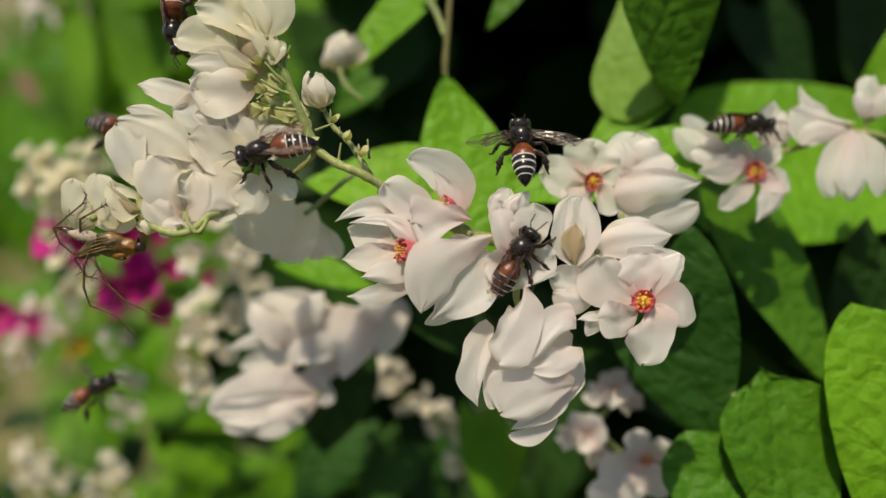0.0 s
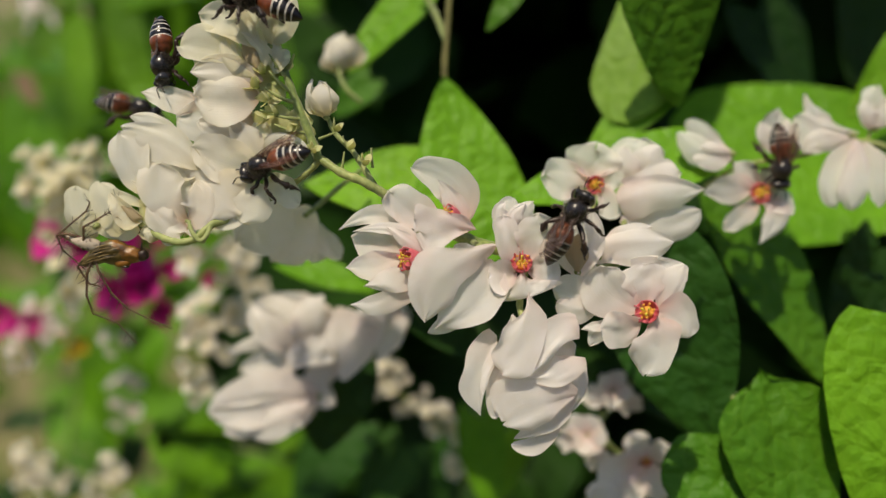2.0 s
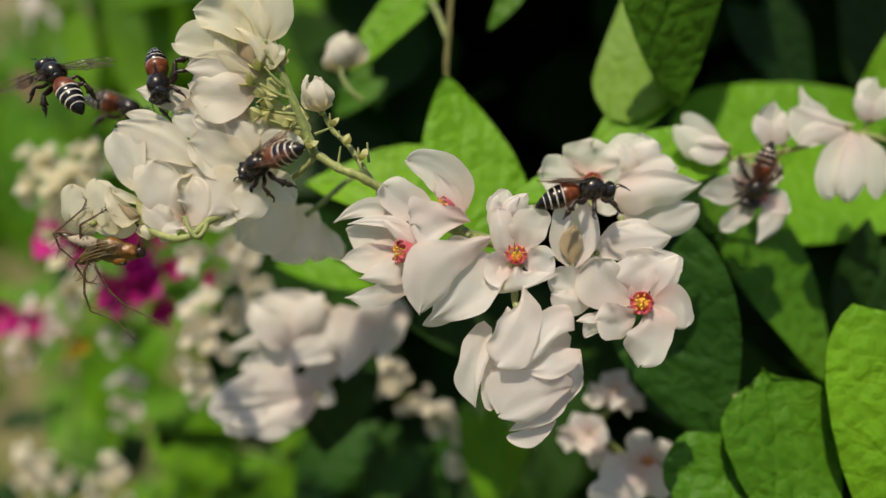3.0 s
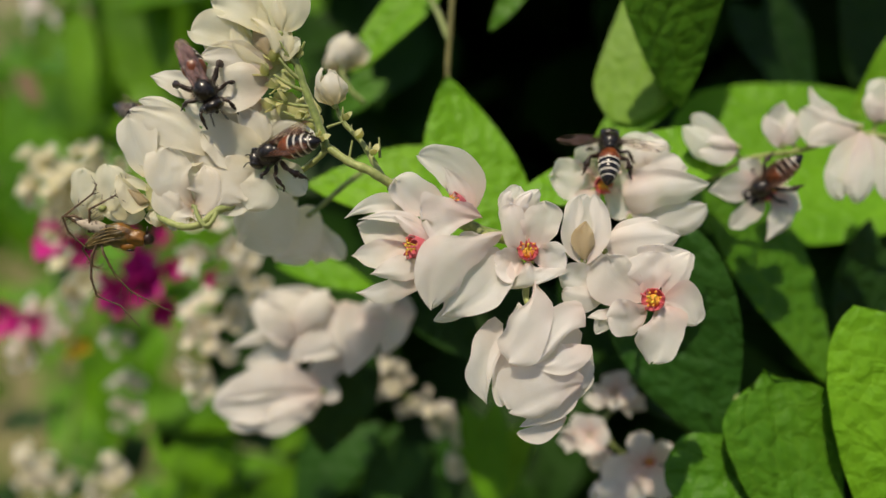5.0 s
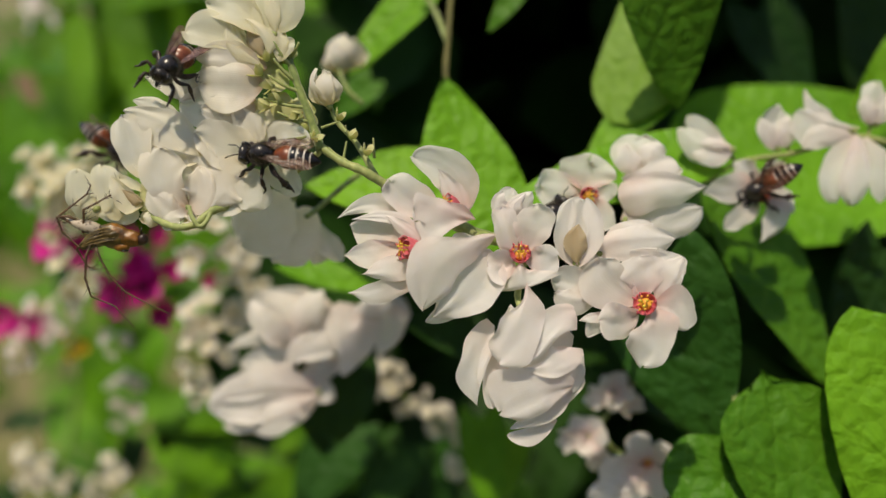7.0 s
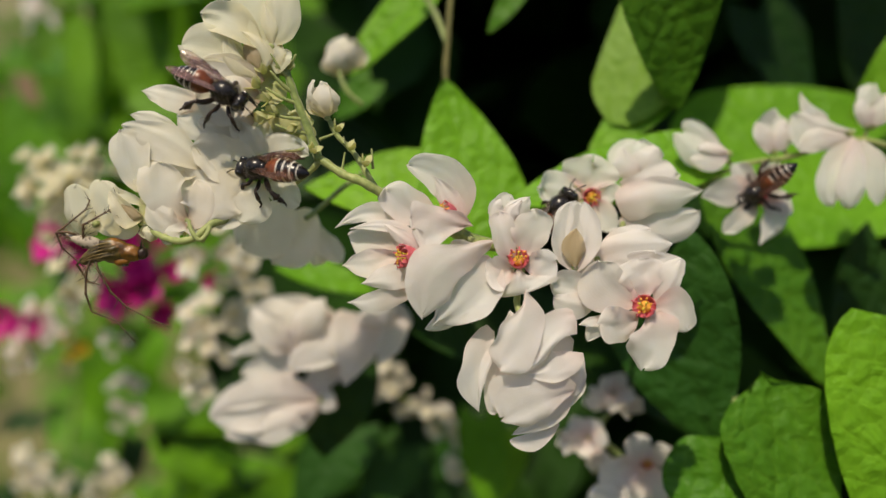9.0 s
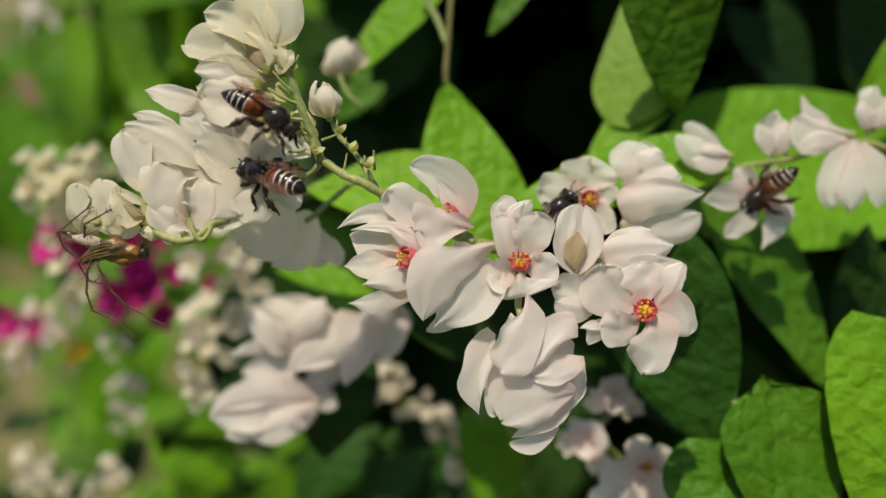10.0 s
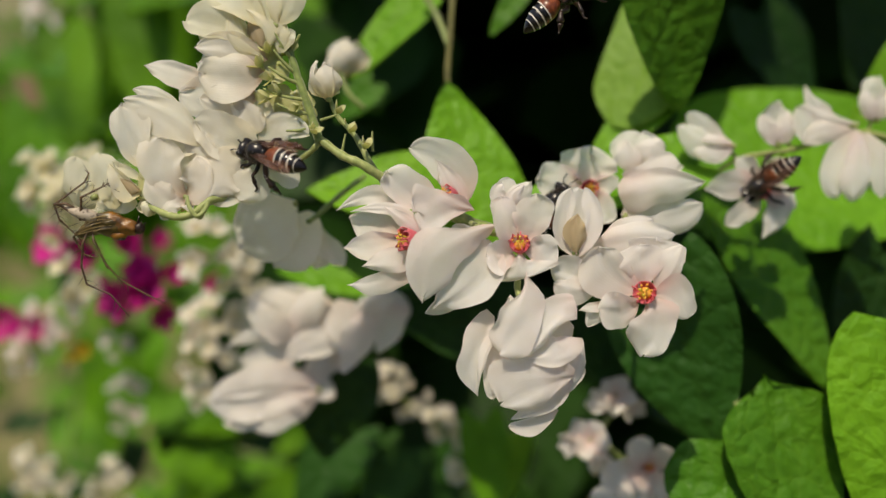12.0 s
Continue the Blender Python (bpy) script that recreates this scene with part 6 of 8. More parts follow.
vine = tagged(empty("coral_vine", BUSH), "twining coral vine with large heart-shaped green leaves", "vine")
bm = bmesh.new()
blade(bm, (32.38, 44.86, -25), (22.19, 16.11, -22.5), 10.74, (-0.15, 0.9, 0.85), seed=1, sag=0.0, blunt=0.96, fold=0.0)
part("leaf", bm, LEAF_PALE, vine)
# Added leaf in the dimmer green: stands in for shade on the pale leaf.
bm = bmesh.new()
blade(bm, (24.58, 38.11, -10.0), (29.02, 17.74, -20.5), 13.6, (0.2, -0.2, 1), seed=41, sag=0.0, wave=0.015, heart=0.05)
part("leaf", bm, LEAF_MID, vine)
bm = bmesh.new()
blade(bm, (27.14, 19.56, -23.3), (18.29, 12.79, -22.3), 5.74, (0, 0.6, 1), seed=42)
part("leaf", bm, LEAF, vine)
bm = bmesh.new()
blade(bm, (32.34, 12.49, -34), (86.13, 12.49, -34), 26.82, (0, 0.5, 1), seed=3, sag=0.02, quilt=0.004, heart=0.02, shoulder=0.14)
part("leaf", bm, LEAF, vine)
bm = bmesh.new()
blade(bm, (65.98, 29.53, -25.3), (53.46, 17.75, -25.3), 9.57, (0.3, 0.5, 1), seed=4)
part("leaf", bm, LEAF, vine)
bm = bmesh.new()
blade(bm, (50.18, -7.27, -8.3), (48.67, -34.36, -7.3), 16.71, (-0.15, 0.3, 1), seed=5, quilt=0.015, heart=0.03)
part("leaf", bm, LEAF, vine)
bm = bmesh.new()
blade(bm, (36.26, -13.39, -12.3), (41.06, -35.62, -10.3), 14.83, (0.15, 0.15, 1), seed=6, quilt=0.02, sag=0.02, heart=-0.05, shoulder=0.22)
part("leaf", bm, LEAF_MID, vine)
bm = bmesh.new()
blade(bm, (42.64, -25.99, -11.6), (24.85, -25.17, -11.4), 10.53, (0, 0.3, 1), seed=33, quilt=0.02, heart=0.03, blunt=0.9)
part("leaf", bm, LEAF_MID, vine)
# Shade of the flower cluster is in this leaf's colour.
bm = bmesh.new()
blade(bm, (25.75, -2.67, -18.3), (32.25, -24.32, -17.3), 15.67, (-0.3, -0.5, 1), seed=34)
part("leaf", bm, LEAF_SHADE, vine)
bm = bmesh.new()
blade(bm, (38.25, 5.07, -25), (50.59, -18.1, -24), 11.01, (0.2, 0.3, 1), seed=7, sag=0.0, fold=0.02)
part("leaf", bm, LEAF_MID, vine)
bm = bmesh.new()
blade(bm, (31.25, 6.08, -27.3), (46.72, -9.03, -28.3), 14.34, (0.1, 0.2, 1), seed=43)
part("leaf", bm, LEAF_DEEP_SHADE, vine)
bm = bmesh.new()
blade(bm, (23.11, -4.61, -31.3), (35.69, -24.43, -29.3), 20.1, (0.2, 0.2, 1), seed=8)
part("leaf", bm, LEAF_DEEP_SHADE, vine)
bm = bmesh.new()
blade(bm, (5.34, -2.53, -18.3), (0.29, 22.07, -22.3), 14.64, (0.2, 0.25, 1), seed=9, sag=0.0, heart=0.0)
part("leaf", bm, LEAF, vine)
bm = bmesh.new()
blade(bm, (1.94, 8.12, -19.6), (-17.09, 8.58, -18.5), 10.98, (0, 0.6, 1), seed=10, heart=0.0)
part("leaf", bm, LEAF, vine)
bm = bmesh.new()
blade(bm, (28.43, 11.21, -17), (7.45, 5.81, -14), 8.92, (0.1, 0.6, 1), seed=12, sag=0.01, wave=0.015)
part("leaf", bm, LEAF, vine)
bm = bmesh.new()
blade(bm, (-3.22, 35.31, -29.3), (-13.33, 24.28, -29.3), 7.28, (-0.3, 0.4, 1), seed=13)
part("leaf", bm, LEAF, vine)
bm = bmesh.new()
blade(bm, (10.80, 36.46, -29.3), (5.97, 29.79, -29.3), 3.45, (0, 0.4, 1), seed=17)
part("leaf", bm, LEAF_MID, vine)
bm = bmesh.new()
blade(bm, (-20.94, -1.67, -33), (-9.2, -5.63, -33), 4.92, (0, 0.7, 1), seed=14)
part("leaf", bm, LEAF, vine)
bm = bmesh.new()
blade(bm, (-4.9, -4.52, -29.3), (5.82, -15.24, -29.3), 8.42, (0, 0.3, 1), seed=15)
part("leaf", bm, LEAF_DEEP_SHADE, vine)
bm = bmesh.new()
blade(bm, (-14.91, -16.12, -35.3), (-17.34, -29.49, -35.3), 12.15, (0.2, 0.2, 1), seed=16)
part("leaf", bm, LEAF_DEEP_SHADE, vine)
bm = bmesh.new()
blade(bm, (-50.15, -33.03, -75.3), (-43.52, -46.28, -75.3), 16.57, (0, 0.5, 1), seed=19)
part("leaf", bm, LEAF_FAR, vine)
bm = bmesh.new()
blade(bm, (-84.51, -22.25, -115.3), (-81.71, -50.23, -115.3), 12.59, (0.1, 0.3, 1), seed=20)
part("leaf", bm, LEAF_FAR, vine)
bm = bmesh.new()
blade(bm, (-94.31, 53.31, -115.3), (-91.51, 22.53, -115.3), 15.39, (0.1, 0.3, 1), seed=21)
part("leaf", bm, LEAF_FAR, vine)
bm = bmesh.new()
blade(bm, (-76.12, 64.5, -115.3), (-73.32, 30.92, -115.3), 16.79, (0.1, 0.3, 1), seed=22)
part("leaf", bm, LEAF_FAR, vine)
bm = bmesh.new()
blade(bm, (-101.3, 33.72, -115.3), (-101.3, -5.46, -115.3), 15.39, (0.1, 0.3, 1), seed=23)
part("leaf", bm, LEAF_FAR, vine)
bm = bmesh.new()
blade(bm, (-102.3, 54.37, -155.3), (-93.83, 18.8, -155.3), 25.41, (0.1, 0.3, 1), seed=31)
part("leaf", bm, LEAF, vine)
bm = bmesh.new()
blade(bm, (-30.55, 62.72, -95.3), (-34.93, 31.42, -95.3), 11.27, (0.1, 0.3, 1), seed=24)
part("leaf", bm, LEAF_FAR, vine)
bm = bmesh.new()
blade(bm, (-11.40, 26.60, -45.3), (-17.14, 20.86, -45.3), 5.30, (0.1, 0.3, 1), seed=25)
part("leaf", bm, LEAF_MID, vine)
bm = bmesh.new()
blade(bm, (5.93, -26.86, -47.3), (7.6, -41.45, -45.3), 8.02, (0.2, 0.3, 1), seed=27)
part("leaf", bm, LEAF, vine)
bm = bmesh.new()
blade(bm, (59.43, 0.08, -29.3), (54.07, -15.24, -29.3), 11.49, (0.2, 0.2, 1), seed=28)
part("leaf", bm, LEAF_DEEP_SHADE, vine)
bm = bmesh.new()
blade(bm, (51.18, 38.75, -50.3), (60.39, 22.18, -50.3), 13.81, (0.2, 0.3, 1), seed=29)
part("leaf", bm, LEAF_DEEP_SHADE, vine)
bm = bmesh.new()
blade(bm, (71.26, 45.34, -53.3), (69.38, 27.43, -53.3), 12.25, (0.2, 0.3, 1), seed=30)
part("leaf", bm, LEAF_DEEP_SHADE, vine)
bm = bmesh.new()
blade(bm, (-111.05, 42.86, -125.3), (-93.38, 38.44, -125.3), 8.84, (0, 0.5, 1), seed=51)
part("leaf", bm, LEAF_DRY, vine)
bm = bmesh.new()
blade(bm, (-97.85, 61.73, -145.3), (-92.18, 52.33, -145.3), 5.83, (0, 0.5, 1), seed=52)
part("leaf", bm, LEAF_DRY, vine)
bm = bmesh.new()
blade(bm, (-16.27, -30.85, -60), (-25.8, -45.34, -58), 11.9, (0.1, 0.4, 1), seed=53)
part("leaf", bm, LEAF_SHADE, vine)
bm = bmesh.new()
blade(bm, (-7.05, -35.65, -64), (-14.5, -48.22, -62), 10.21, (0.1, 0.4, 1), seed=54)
part("leaf", bm, LEAF_SHADE, vine)
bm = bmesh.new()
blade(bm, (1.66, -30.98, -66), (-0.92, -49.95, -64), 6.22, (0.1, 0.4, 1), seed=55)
part("leaf", bm, LEAF_SHADE, vine)
bm = bmesh.new()
blade(bm, (11.51, -31.64, -60), (7.43, -46.81, -58), 8.93, (0.1, 0.4, 1), seed=56)
part("leaf", bm, LEAF, vine)
# Green stem given the darker brown stalk colour to stand for its shade.
bm = bmesh.new()
stalk(bm, [(1.15, 36.01, -22.9), (0.57, 27.38, -22.9), (0.29, 21.63, -22.9), (1.15, 12.96, -22.5)], 0.42, 0.38, sides=7)
part("stem", bm, STEM_DRY, vine)
bm = bmesh.new()
stalk(bm, [(-3.27, 35.03, -26.3), (-1.03, 31, -25.3), (0.43, 26.64, -22.8)], 0.4, 0.4, sides=7)
part("stem", bm, STEM, vine)
bm = bmesh.new()
stalk(bm, [(32.84, -8.76, -25.3), (34.28, -16.87, -17.3), (39.92, -25.86, -13.3)], 0.5, 0.7, sides=7)
part("stem", bm, STEM, vine)



shrub = tagged(empty("shrub", BUSH), "low shrub of small green leaves beside the vine", "shrub")
bm = bmesh.new()
stalk(bm, [(-138.62, -116.6, -185.3), (-117.36, -63.45, -165.3), (-109.08, -26.93, -155.3), (-110.77, 23.88, -155.3), (-105.69, 61.14, -155.3)], 0.9, 0.4, sides=7)
part("stalk", bm, STEM, shrub)
bm = bmesh.new()
stalk(bm, [(-117.36, -63.45, -165.3), (-78.41, -54.92, -145.3), (-45.33, -50.23, -115.3), (-23.04, -51.2, -95.3)], 0.6, 0.4, sides=7)
part("stalk", bm, STEM, shrub)
bm = bmesh.new()
blade(bm, (-67.39, -69.49, -162.77), (-53.52, -64.14, -159.77), 8.84, (-0.47, 0.47, 1), seed=60, rows=10, cols=8)
part("leaf", bm, LEAF_FAR, shrub)
bm = bmesh.new()
blade(bm, (-44.1, -51.34, -87.75), (-49.46, -51.5, -84.75), 3.4, (0.07, 0.11, 1), seed=61, rows=10, cols=8)
part("leaf", bm, LEAF_FAR, shrub)
bm = bmesh.new()
blade(bm, (-94.48, -51.58, -170.72), (-104.55, -59.39, -167.72), 6.15, (0.12, 0.46, 1), seed=62, rows=10, cols=8)
part("leaf", bm, LEAF_FAR, shrub)
bm = bmesh.new()
blade(bm, (-99.76, -53.94, -98.34), (-95.49, -63.35, -95.34), 7.34, (-0.21, 0.87, 1), seed=63, rows=10, cols=8)
part("leaf", bm, LEAF_DEEP_SHADE, shrub)
bm = bmesh.new()
blade(bm, (-27.95, -46.84, -95.28), (-21.33, -44.89, -92.28), 4.04, (-0.12, 0.12, 1), seed=64, rows=10, cols=8)
part("leaf", bm, LEAF_PALE, shrub)
bm = bmesh.new()
blade(bm, (-78.45, -32.19, -82.47), (-79.58, -38.67, -79.47), 3.36, (0.18, 0.37, 1), seed=65, rows=10, cols=8)
part("leaf", bm, LEAF_MID, shrub)
bm = bmesh.new()
blade(bm, (-92.88, -51.77, -151.91), (-87.31, -60.05, -148.91), 4.86, (-0.24, 0.85, 1), seed=66, rows=10, cols=8)
part("leaf", bm, LEAF_MID, shrub)
bm = bmesh.new()
blade(bm, (-94.68, -44.02, -161.95), (-101.71, -51.76, -158.95), 5, (-0.45, 0.24, 1), seed=67, rows=10, cols=8)
part("leaf", bm, LEAF_FAR, shrub)
bm = bmesh.new()
blade(bm, (-125.18, -52.74, -165.44), (-135.18, -54.62, -162.44), 7.47, (-0.25, 0.47, 1), seed=68, rows=10, cols=8)
part("leaf", bm, LEAF_DEEP_SHADE, shrub)
bm = bmesh.new()
blade(bm, (-54.94, -73.56, -169.87), (-38.32, -76.02, -166.87), 6.96, (-0.16, 0.59, 1), seed=69, rows=10, cols=8)
part("leaf", bm, LEAF_FAR, shrub)
bm = bmesh.new()
blade(bm, (-87.58, -67.08, -135.27), (-89.67, -73.4, -132.27), 3.92, (-0.42, 0.22, 1), seed=70, rows=10, cols=8)
part("leaf", bm, LEAF_MID, shrub)
bm = bmesh.new()
blade(bm, (-51.03, -32.18, -80.64), (-42.3, -30.95, -77.64), 3.94, (-0.26, 0.58, 1), seed=71, rows=10, cols=8)
part("leaf", bm, LEAF_MID, shrub)
bm = bmesh.new()
blade(bm, (-56.61, -38.33, -81.43), (-51.46, -35.45, -78.43), 2.49, (0.34, 0.2, 1), seed=72, rows=10, cols=8)
part("leaf", bm, LEAF_DEEP_SHADE, shrub)
bm = bmesh.new()
blade(bm, (-30.7, -65.37, -161.98), (-21.69, -70.69, -158.98), 4.84, (0.34, 0.34, 1), seed=73, rows=10, cols=8)
part("leaf", bm, LEAF_PALE, shrub)
bm = bmesh.new()
blade(bm, (-24.08, -46.33, -93.92), (-34.86, -44.1, -90.92), 6.54, (-0.18, 0.32, 1), seed=74, rows=10, cols=8)
part("leaf", bm, LEAF_PALE, shrub)
bm = bmesh.new()
blade(bm, (-74.11, -39.24, -116.77), (-60.1, -37.74, -113.77), 7.23, (0, 0.37, 1), seed=75, rows=10, cols=8)
part("leaf", bm, LEAF_FAR, shrub)
bm = bmesh.new()
blade(bm, (-72.66, -54.52, -135.59), (-78.26, -53.64, -132.59), 4, (-0.14, 0.57, 1), seed=76, rows=10, cols=8)
part("leaf", bm, LEAF_FAR, shrub)
bm = bmesh.new()
blade(bm, (-100.15, -53.89, -152.79), (-100.95, -62.92, -149.79), 6.58, (0.19, 0.34, 1), seed=77, rows=10, cols=8)
part("leaf", bm, LEAF_MID, shrub)
bm = bmesh.new()
blade(bm, (-41.02, -40.68, -76.57), (-45.83, -38.34, -73.57), 3.37, (-0.04, 0.75, 1), seed=78, rows=10, cols=8)
part("leaf", bm, LEAF_MID, shrub)
bm = bmesh.new()
blade(bm, (-95.56, -64.32, -156.46), (-89.65, -55.57, -153.46), 6.12, (0.37, 0.65, 1), seed=79, rows=10, cols=8)
part("leaf", bm, LEAF_MID, shrub)
bm = bmesh.new()
blade(bm, (-26.35, -54.07, -133.53), (-19.43, -63.4, -130.53), 8.31, (-0.02, 0.65, 1), seed=80, rows=10, cols=8)
part("leaf", bm, LEAF_PALE, shrub)
bm = bmesh.new()
blade(bm, (-106.17, -63.8, -139.19), (-109.66, -55.31, -136.19), 5.49, (0.27, 0.61, 1), seed=81, rows=10, cols=8)
part("leaf", bm, LEAF_FAR, shrub)
bm = bmesh.new()
blade(bm, (-106.08, -58.98, -143.95), (-99.15, -68.76, -140.95), 5.82, (0.22, 0.89, 1), seed=82, rows=10, cols=8)
part("leaf", bm, LEAF_FAR, shrub)
bm = bmesh.new()
blade(bm, (-80.97, -51.04, -87.49), (-71.83, -48.68, -84.49), 4.23, (-0.08, 0.38, 1), seed=83, rows=10, cols=8)
part("leaf", bm, LEAF_DEEP_SHADE, shrub)
bm = bmesh.new()
blade(bm, (-124.43, -48.88, -154.28), (-129.73, -54.56, -151.28), 6.34, (0.36, 0.79, 1), seed=84, rows=10, cols=8)
part("leaf", bm, LEAF_DEEP_SHADE, shrub)
bm = bmesh.new()
blade(bm, (-87.24, -41.04, -142.79), (-76.89, -46.05, -139.79), 5.4, (0.08, 0.87, 1), seed=85, rows=10, cols=8)
part("leaf", bm, LEAF_FAR, shrub)
bm = bmesh.new()
blade(bm, (-83.81, -66.88, -145.95), (-87.89, -71.02, -142.95), 4.24, (0.06, 0.87, 1), seed=86, rows=10, cols=8)
part("leaf", bm, LEAF_FAR, shrub)
bm = bmesh.new()
blade(bm, (-72.13, -58.37, -173.58), (-62.96, -57.71, -170.58), 4.52, (0.12, 0.21, 1), seed=87, rows=10, cols=8)
part("leaf", bm, LEAF_DEEP_SHADE, shrub)
bm = bmesh.new()
blade(bm, (-70, -43.19, -100.2), (-71.83, -52.74, -97.2), 5.91, (0.46, 0.83, 1), seed=88, rows=10, cols=8)
part("leaf", bm, LEAF_DEEP_SHADE, shrub)
bm = bmesh.new()
blade(bm, (-54.45, -53.55, -108.39), (-53.59, -57.58, -105.39), 3.5, (-0.19, 0.84, 1), seed=89, rows=10, cols=8)
part("leaf", bm, LEAF_FAR, shrub)
bm = bmesh.new()
blade(bm, (-77, -43.97, -143.69), (-84.28, -46.16, -140.69), 5.34, (0.33, 0.11, 1), seed=90, rows=10, cols=8)
part("leaf", bm, LEAF_DEEP_SHADE, shrub)
bm = bmesh.new()
blade(bm, (-63.33, -44.32, -127.47), (-52.83, -45.69, -124.47), 6.05, (0.22, 0.33, 1), seed=91, rows=10, cols=8)
part("leaf", bm, LEAF_PALE, shrub)
bm = bmesh.new()
blade(bm, (-64.24, -55.96, -146.24), (-73.7, -48.12, -143.24), 5.61, (0.26, 0.34, 1), seed=92, rows=10, cols=8)
part("leaf", bm, LEAF_DEEP_SHADE, shrub)
bm = bmesh.new()
blade(bm, (-56.15, -63.08, -155.74), (-45.63, -63.74, -152.74), 5.7, (0.31, 0.21, 1), seed=93, rows=10, cols=8)
part("leaf", bm, LEAF_FAR, shrub)
bm = bmesh.new()
blade(bm, (-129.43, 27.6, -176.12), (-118.16, 34.74, -173.12), 5.19, (0.28, 0.44, 1), seed=94, rows=10, cols=8)
part("leaf", bm, LEAF_DEEP_SHADE, shrub)
bm = bmesh.new()
blade(bm, (-90.74, -27.57, -146.68), (-80.79, -17.49, -143.68), 7.25, (0.18, 0.68, 1), seed=95, rows=10, cols=8)
part("leaf", bm, LEAF_MID, shrub)
bm = bmesh.new()
blade(bm, (-85.16, -5.98, -108.7), (-72.76, -6.08, -105.7), 6.05, (0.15, 0.48, 1), seed=96, rows=10, cols=8)
part("leaf", bm, LEAF_MID, shrub)
bm = bmesh.new()
blade(bm, (-114.18, 20.89, -135.7), (-121.44, 20.46, -132.7), 3.92, (0.09, 0.75, 1), seed=97, rows=10, cols=8)
part("leaf", bm, LEAF_FAR, shrub)
bm = bmesh.new()
blade(bm, (-63.64, 31.69, -84.67), (-52.68, 27.43, -81.67), 5.16, (-0.07, 0.15, 1), seed=98, rows=10, cols=8)
part("leaf", bm, LEAF_PALE, shrub)
bm = bmesh.new()
blade(bm, (-98.73, 73.2, -167.93), (-94.94, 60.53, -164.93), 8.56, (0.21, 0.21, 1), seed=99, rows=10, cols=8)
part("leaf", bm, LEAF_MID, shrub)
bm = bmesh.new()
blade(bm, (-69.05, 20.13, -95.44), (-63.73, 11.22, -92.44), 4.35, (-0.29, 0.54, 1), seed=100, rows=10, cols=8)
part("leaf", bm, LEAF_PALE, shrub)
bm = bmesh.new()
blade(bm, (-84.31, 41.04, -138.12), (-76.08, 34.64, -135.12), 5.36, (-0.49, 0.17, 1), seed=101, rows=10, cols=8)
part("leaf", bm, LEAF_DEEP_SHADE, shrub)
bm = bmesh.new()
blade(bm, (-101.85, 35.15, -147.48), (-93.88, 38.22, -144.48), 3.66, (0.07, 0.64, 1), seed=102, rows=10, cols=8)
part("leaf", bm, LEAF_MID, shrub)
bm = bmesh.new()
blade(bm, (-77.74, 13.8, -143.6), (-77.59, 3.61, -140.6), 5.21, (0.25, 0.51, 1), seed=103, rows=10, cols=8)
part("leaf", bm, LEAF_FAR, shrub)
bm = bmesh.new()
blade(bm, (-76.15, -16.43, -125.17), (-80.24, -20.15, -122.17), 2.79, (-0.16, 0.56, 1), seed=104, rows=10, cols=8)
part("leaf", bm, LEAF_FAR, shrub)
bm = bmesh.new()
blade(bm, (-119.55, 57.27, -140.64), (-116.89, 44.09, -137.64), 7.23, (-0.18, 0.74, 1), seed=105, rows=10, cols=8)
part("leaf", bm, LEAF_FAR, shrub)
bm = bmesh.new()
blade(bm, (-108.42, 34.91, -168.61), (-96.51, 37.96, -165.61), 6.78, (0.25, 0.17, 1), seed=106, rows=10, cols=8)
part("leaf", bm, LEAF_PALE, shrub)
bm = bmesh.new()
blade(bm, (-82.66, 56.63, -144.03), (-86.65, 49.84, -141.03), 4.09, (0.11, 0.38, 1), seed=107, rows=10, cols=8)
part("leaf", bm, LEAF_PALE, shrub)
bm = bmesh.new()
blade(bm, (-91.95, -3, -114.71), (-93.41, -11.81, -111.71), 6.62, (-0.14, 0.13, 1), seed=108, rows=10, cols=8)
part("leaf", bm, LEAF_DEEP_SHADE, shrub)
bm = bmesh.new()
blade(bm, (-82.42, 37.62, -82.26), (-75.31, 35.72, -79.26), 2.58, (-0.01, 0.85, 1), seed=109, rows=10, cols=8)
part("leaf", bm, LEAF_MID, shrub)
bm = bmesh.new()
blade(bm, (-143.08, 25.57, -173.18), (-149.75, 32.28, -170.18), 5.96, (-0.4, 0.22, 1), seed=110, rows=10, cols=8)
part("leaf", bm, LEAF_FAR, shrub)
bm = bmesh.new()
blade(bm, (-137.54, -20.83, -170.88), (-148.2, -22.74, -167.88), 5.41, (0.32, 0.7, 1), seed=111, rows=10, cols=8)
part("leaf", bm, LEAF_FAR, shrub)
bm = bmesh.new()
blade(bm, (-106.95, -18.36, -113.17), (-105.17, -11.03, -110.17), 3.27, (-0.48, 0.47, 1), seed=112, rows=10, cols=8)
part("leaf", bm, LEAF_FAR, shrub)
bm = bmesh.new()
blade(bm, (-99.87, 1.76, -107.32), (-103.07, 10.17, -104.32), 4.69, (-0.3, 0.12, 1), seed=113, rows=10, cols=8)
part("leaf", bm, LEAF_FAR, shrub)
bm = bmesh.new()
blade(bm, (-104.57, 8.43, -175.58), (-107.14, 20.55, -172.58), 6.33, (-0.14, 0.15, 1), seed=114, rows=10, cols=8)
part("leaf", bm, LEAF_PALE, shrub)
bm = bmesh.new()
blade(bm, (-120.4, 47.34, -149.24), (-107.36, 50.78, -146.24), 6.28, (0.48, 0.11, 1), seed=115, rows=10, cols=8)
part("leaf", bm, LEAF_FAR, shrub)
bm = bmesh.new()
blade(bm, (-78.81, 0.61, -93.97), (-67.15, -1.35, -90.97), 6.45, (0.07, 0.85, 1), seed=116, rows=10, cols=8)
part("leaf", bm, LEAF_FAR, shrub)
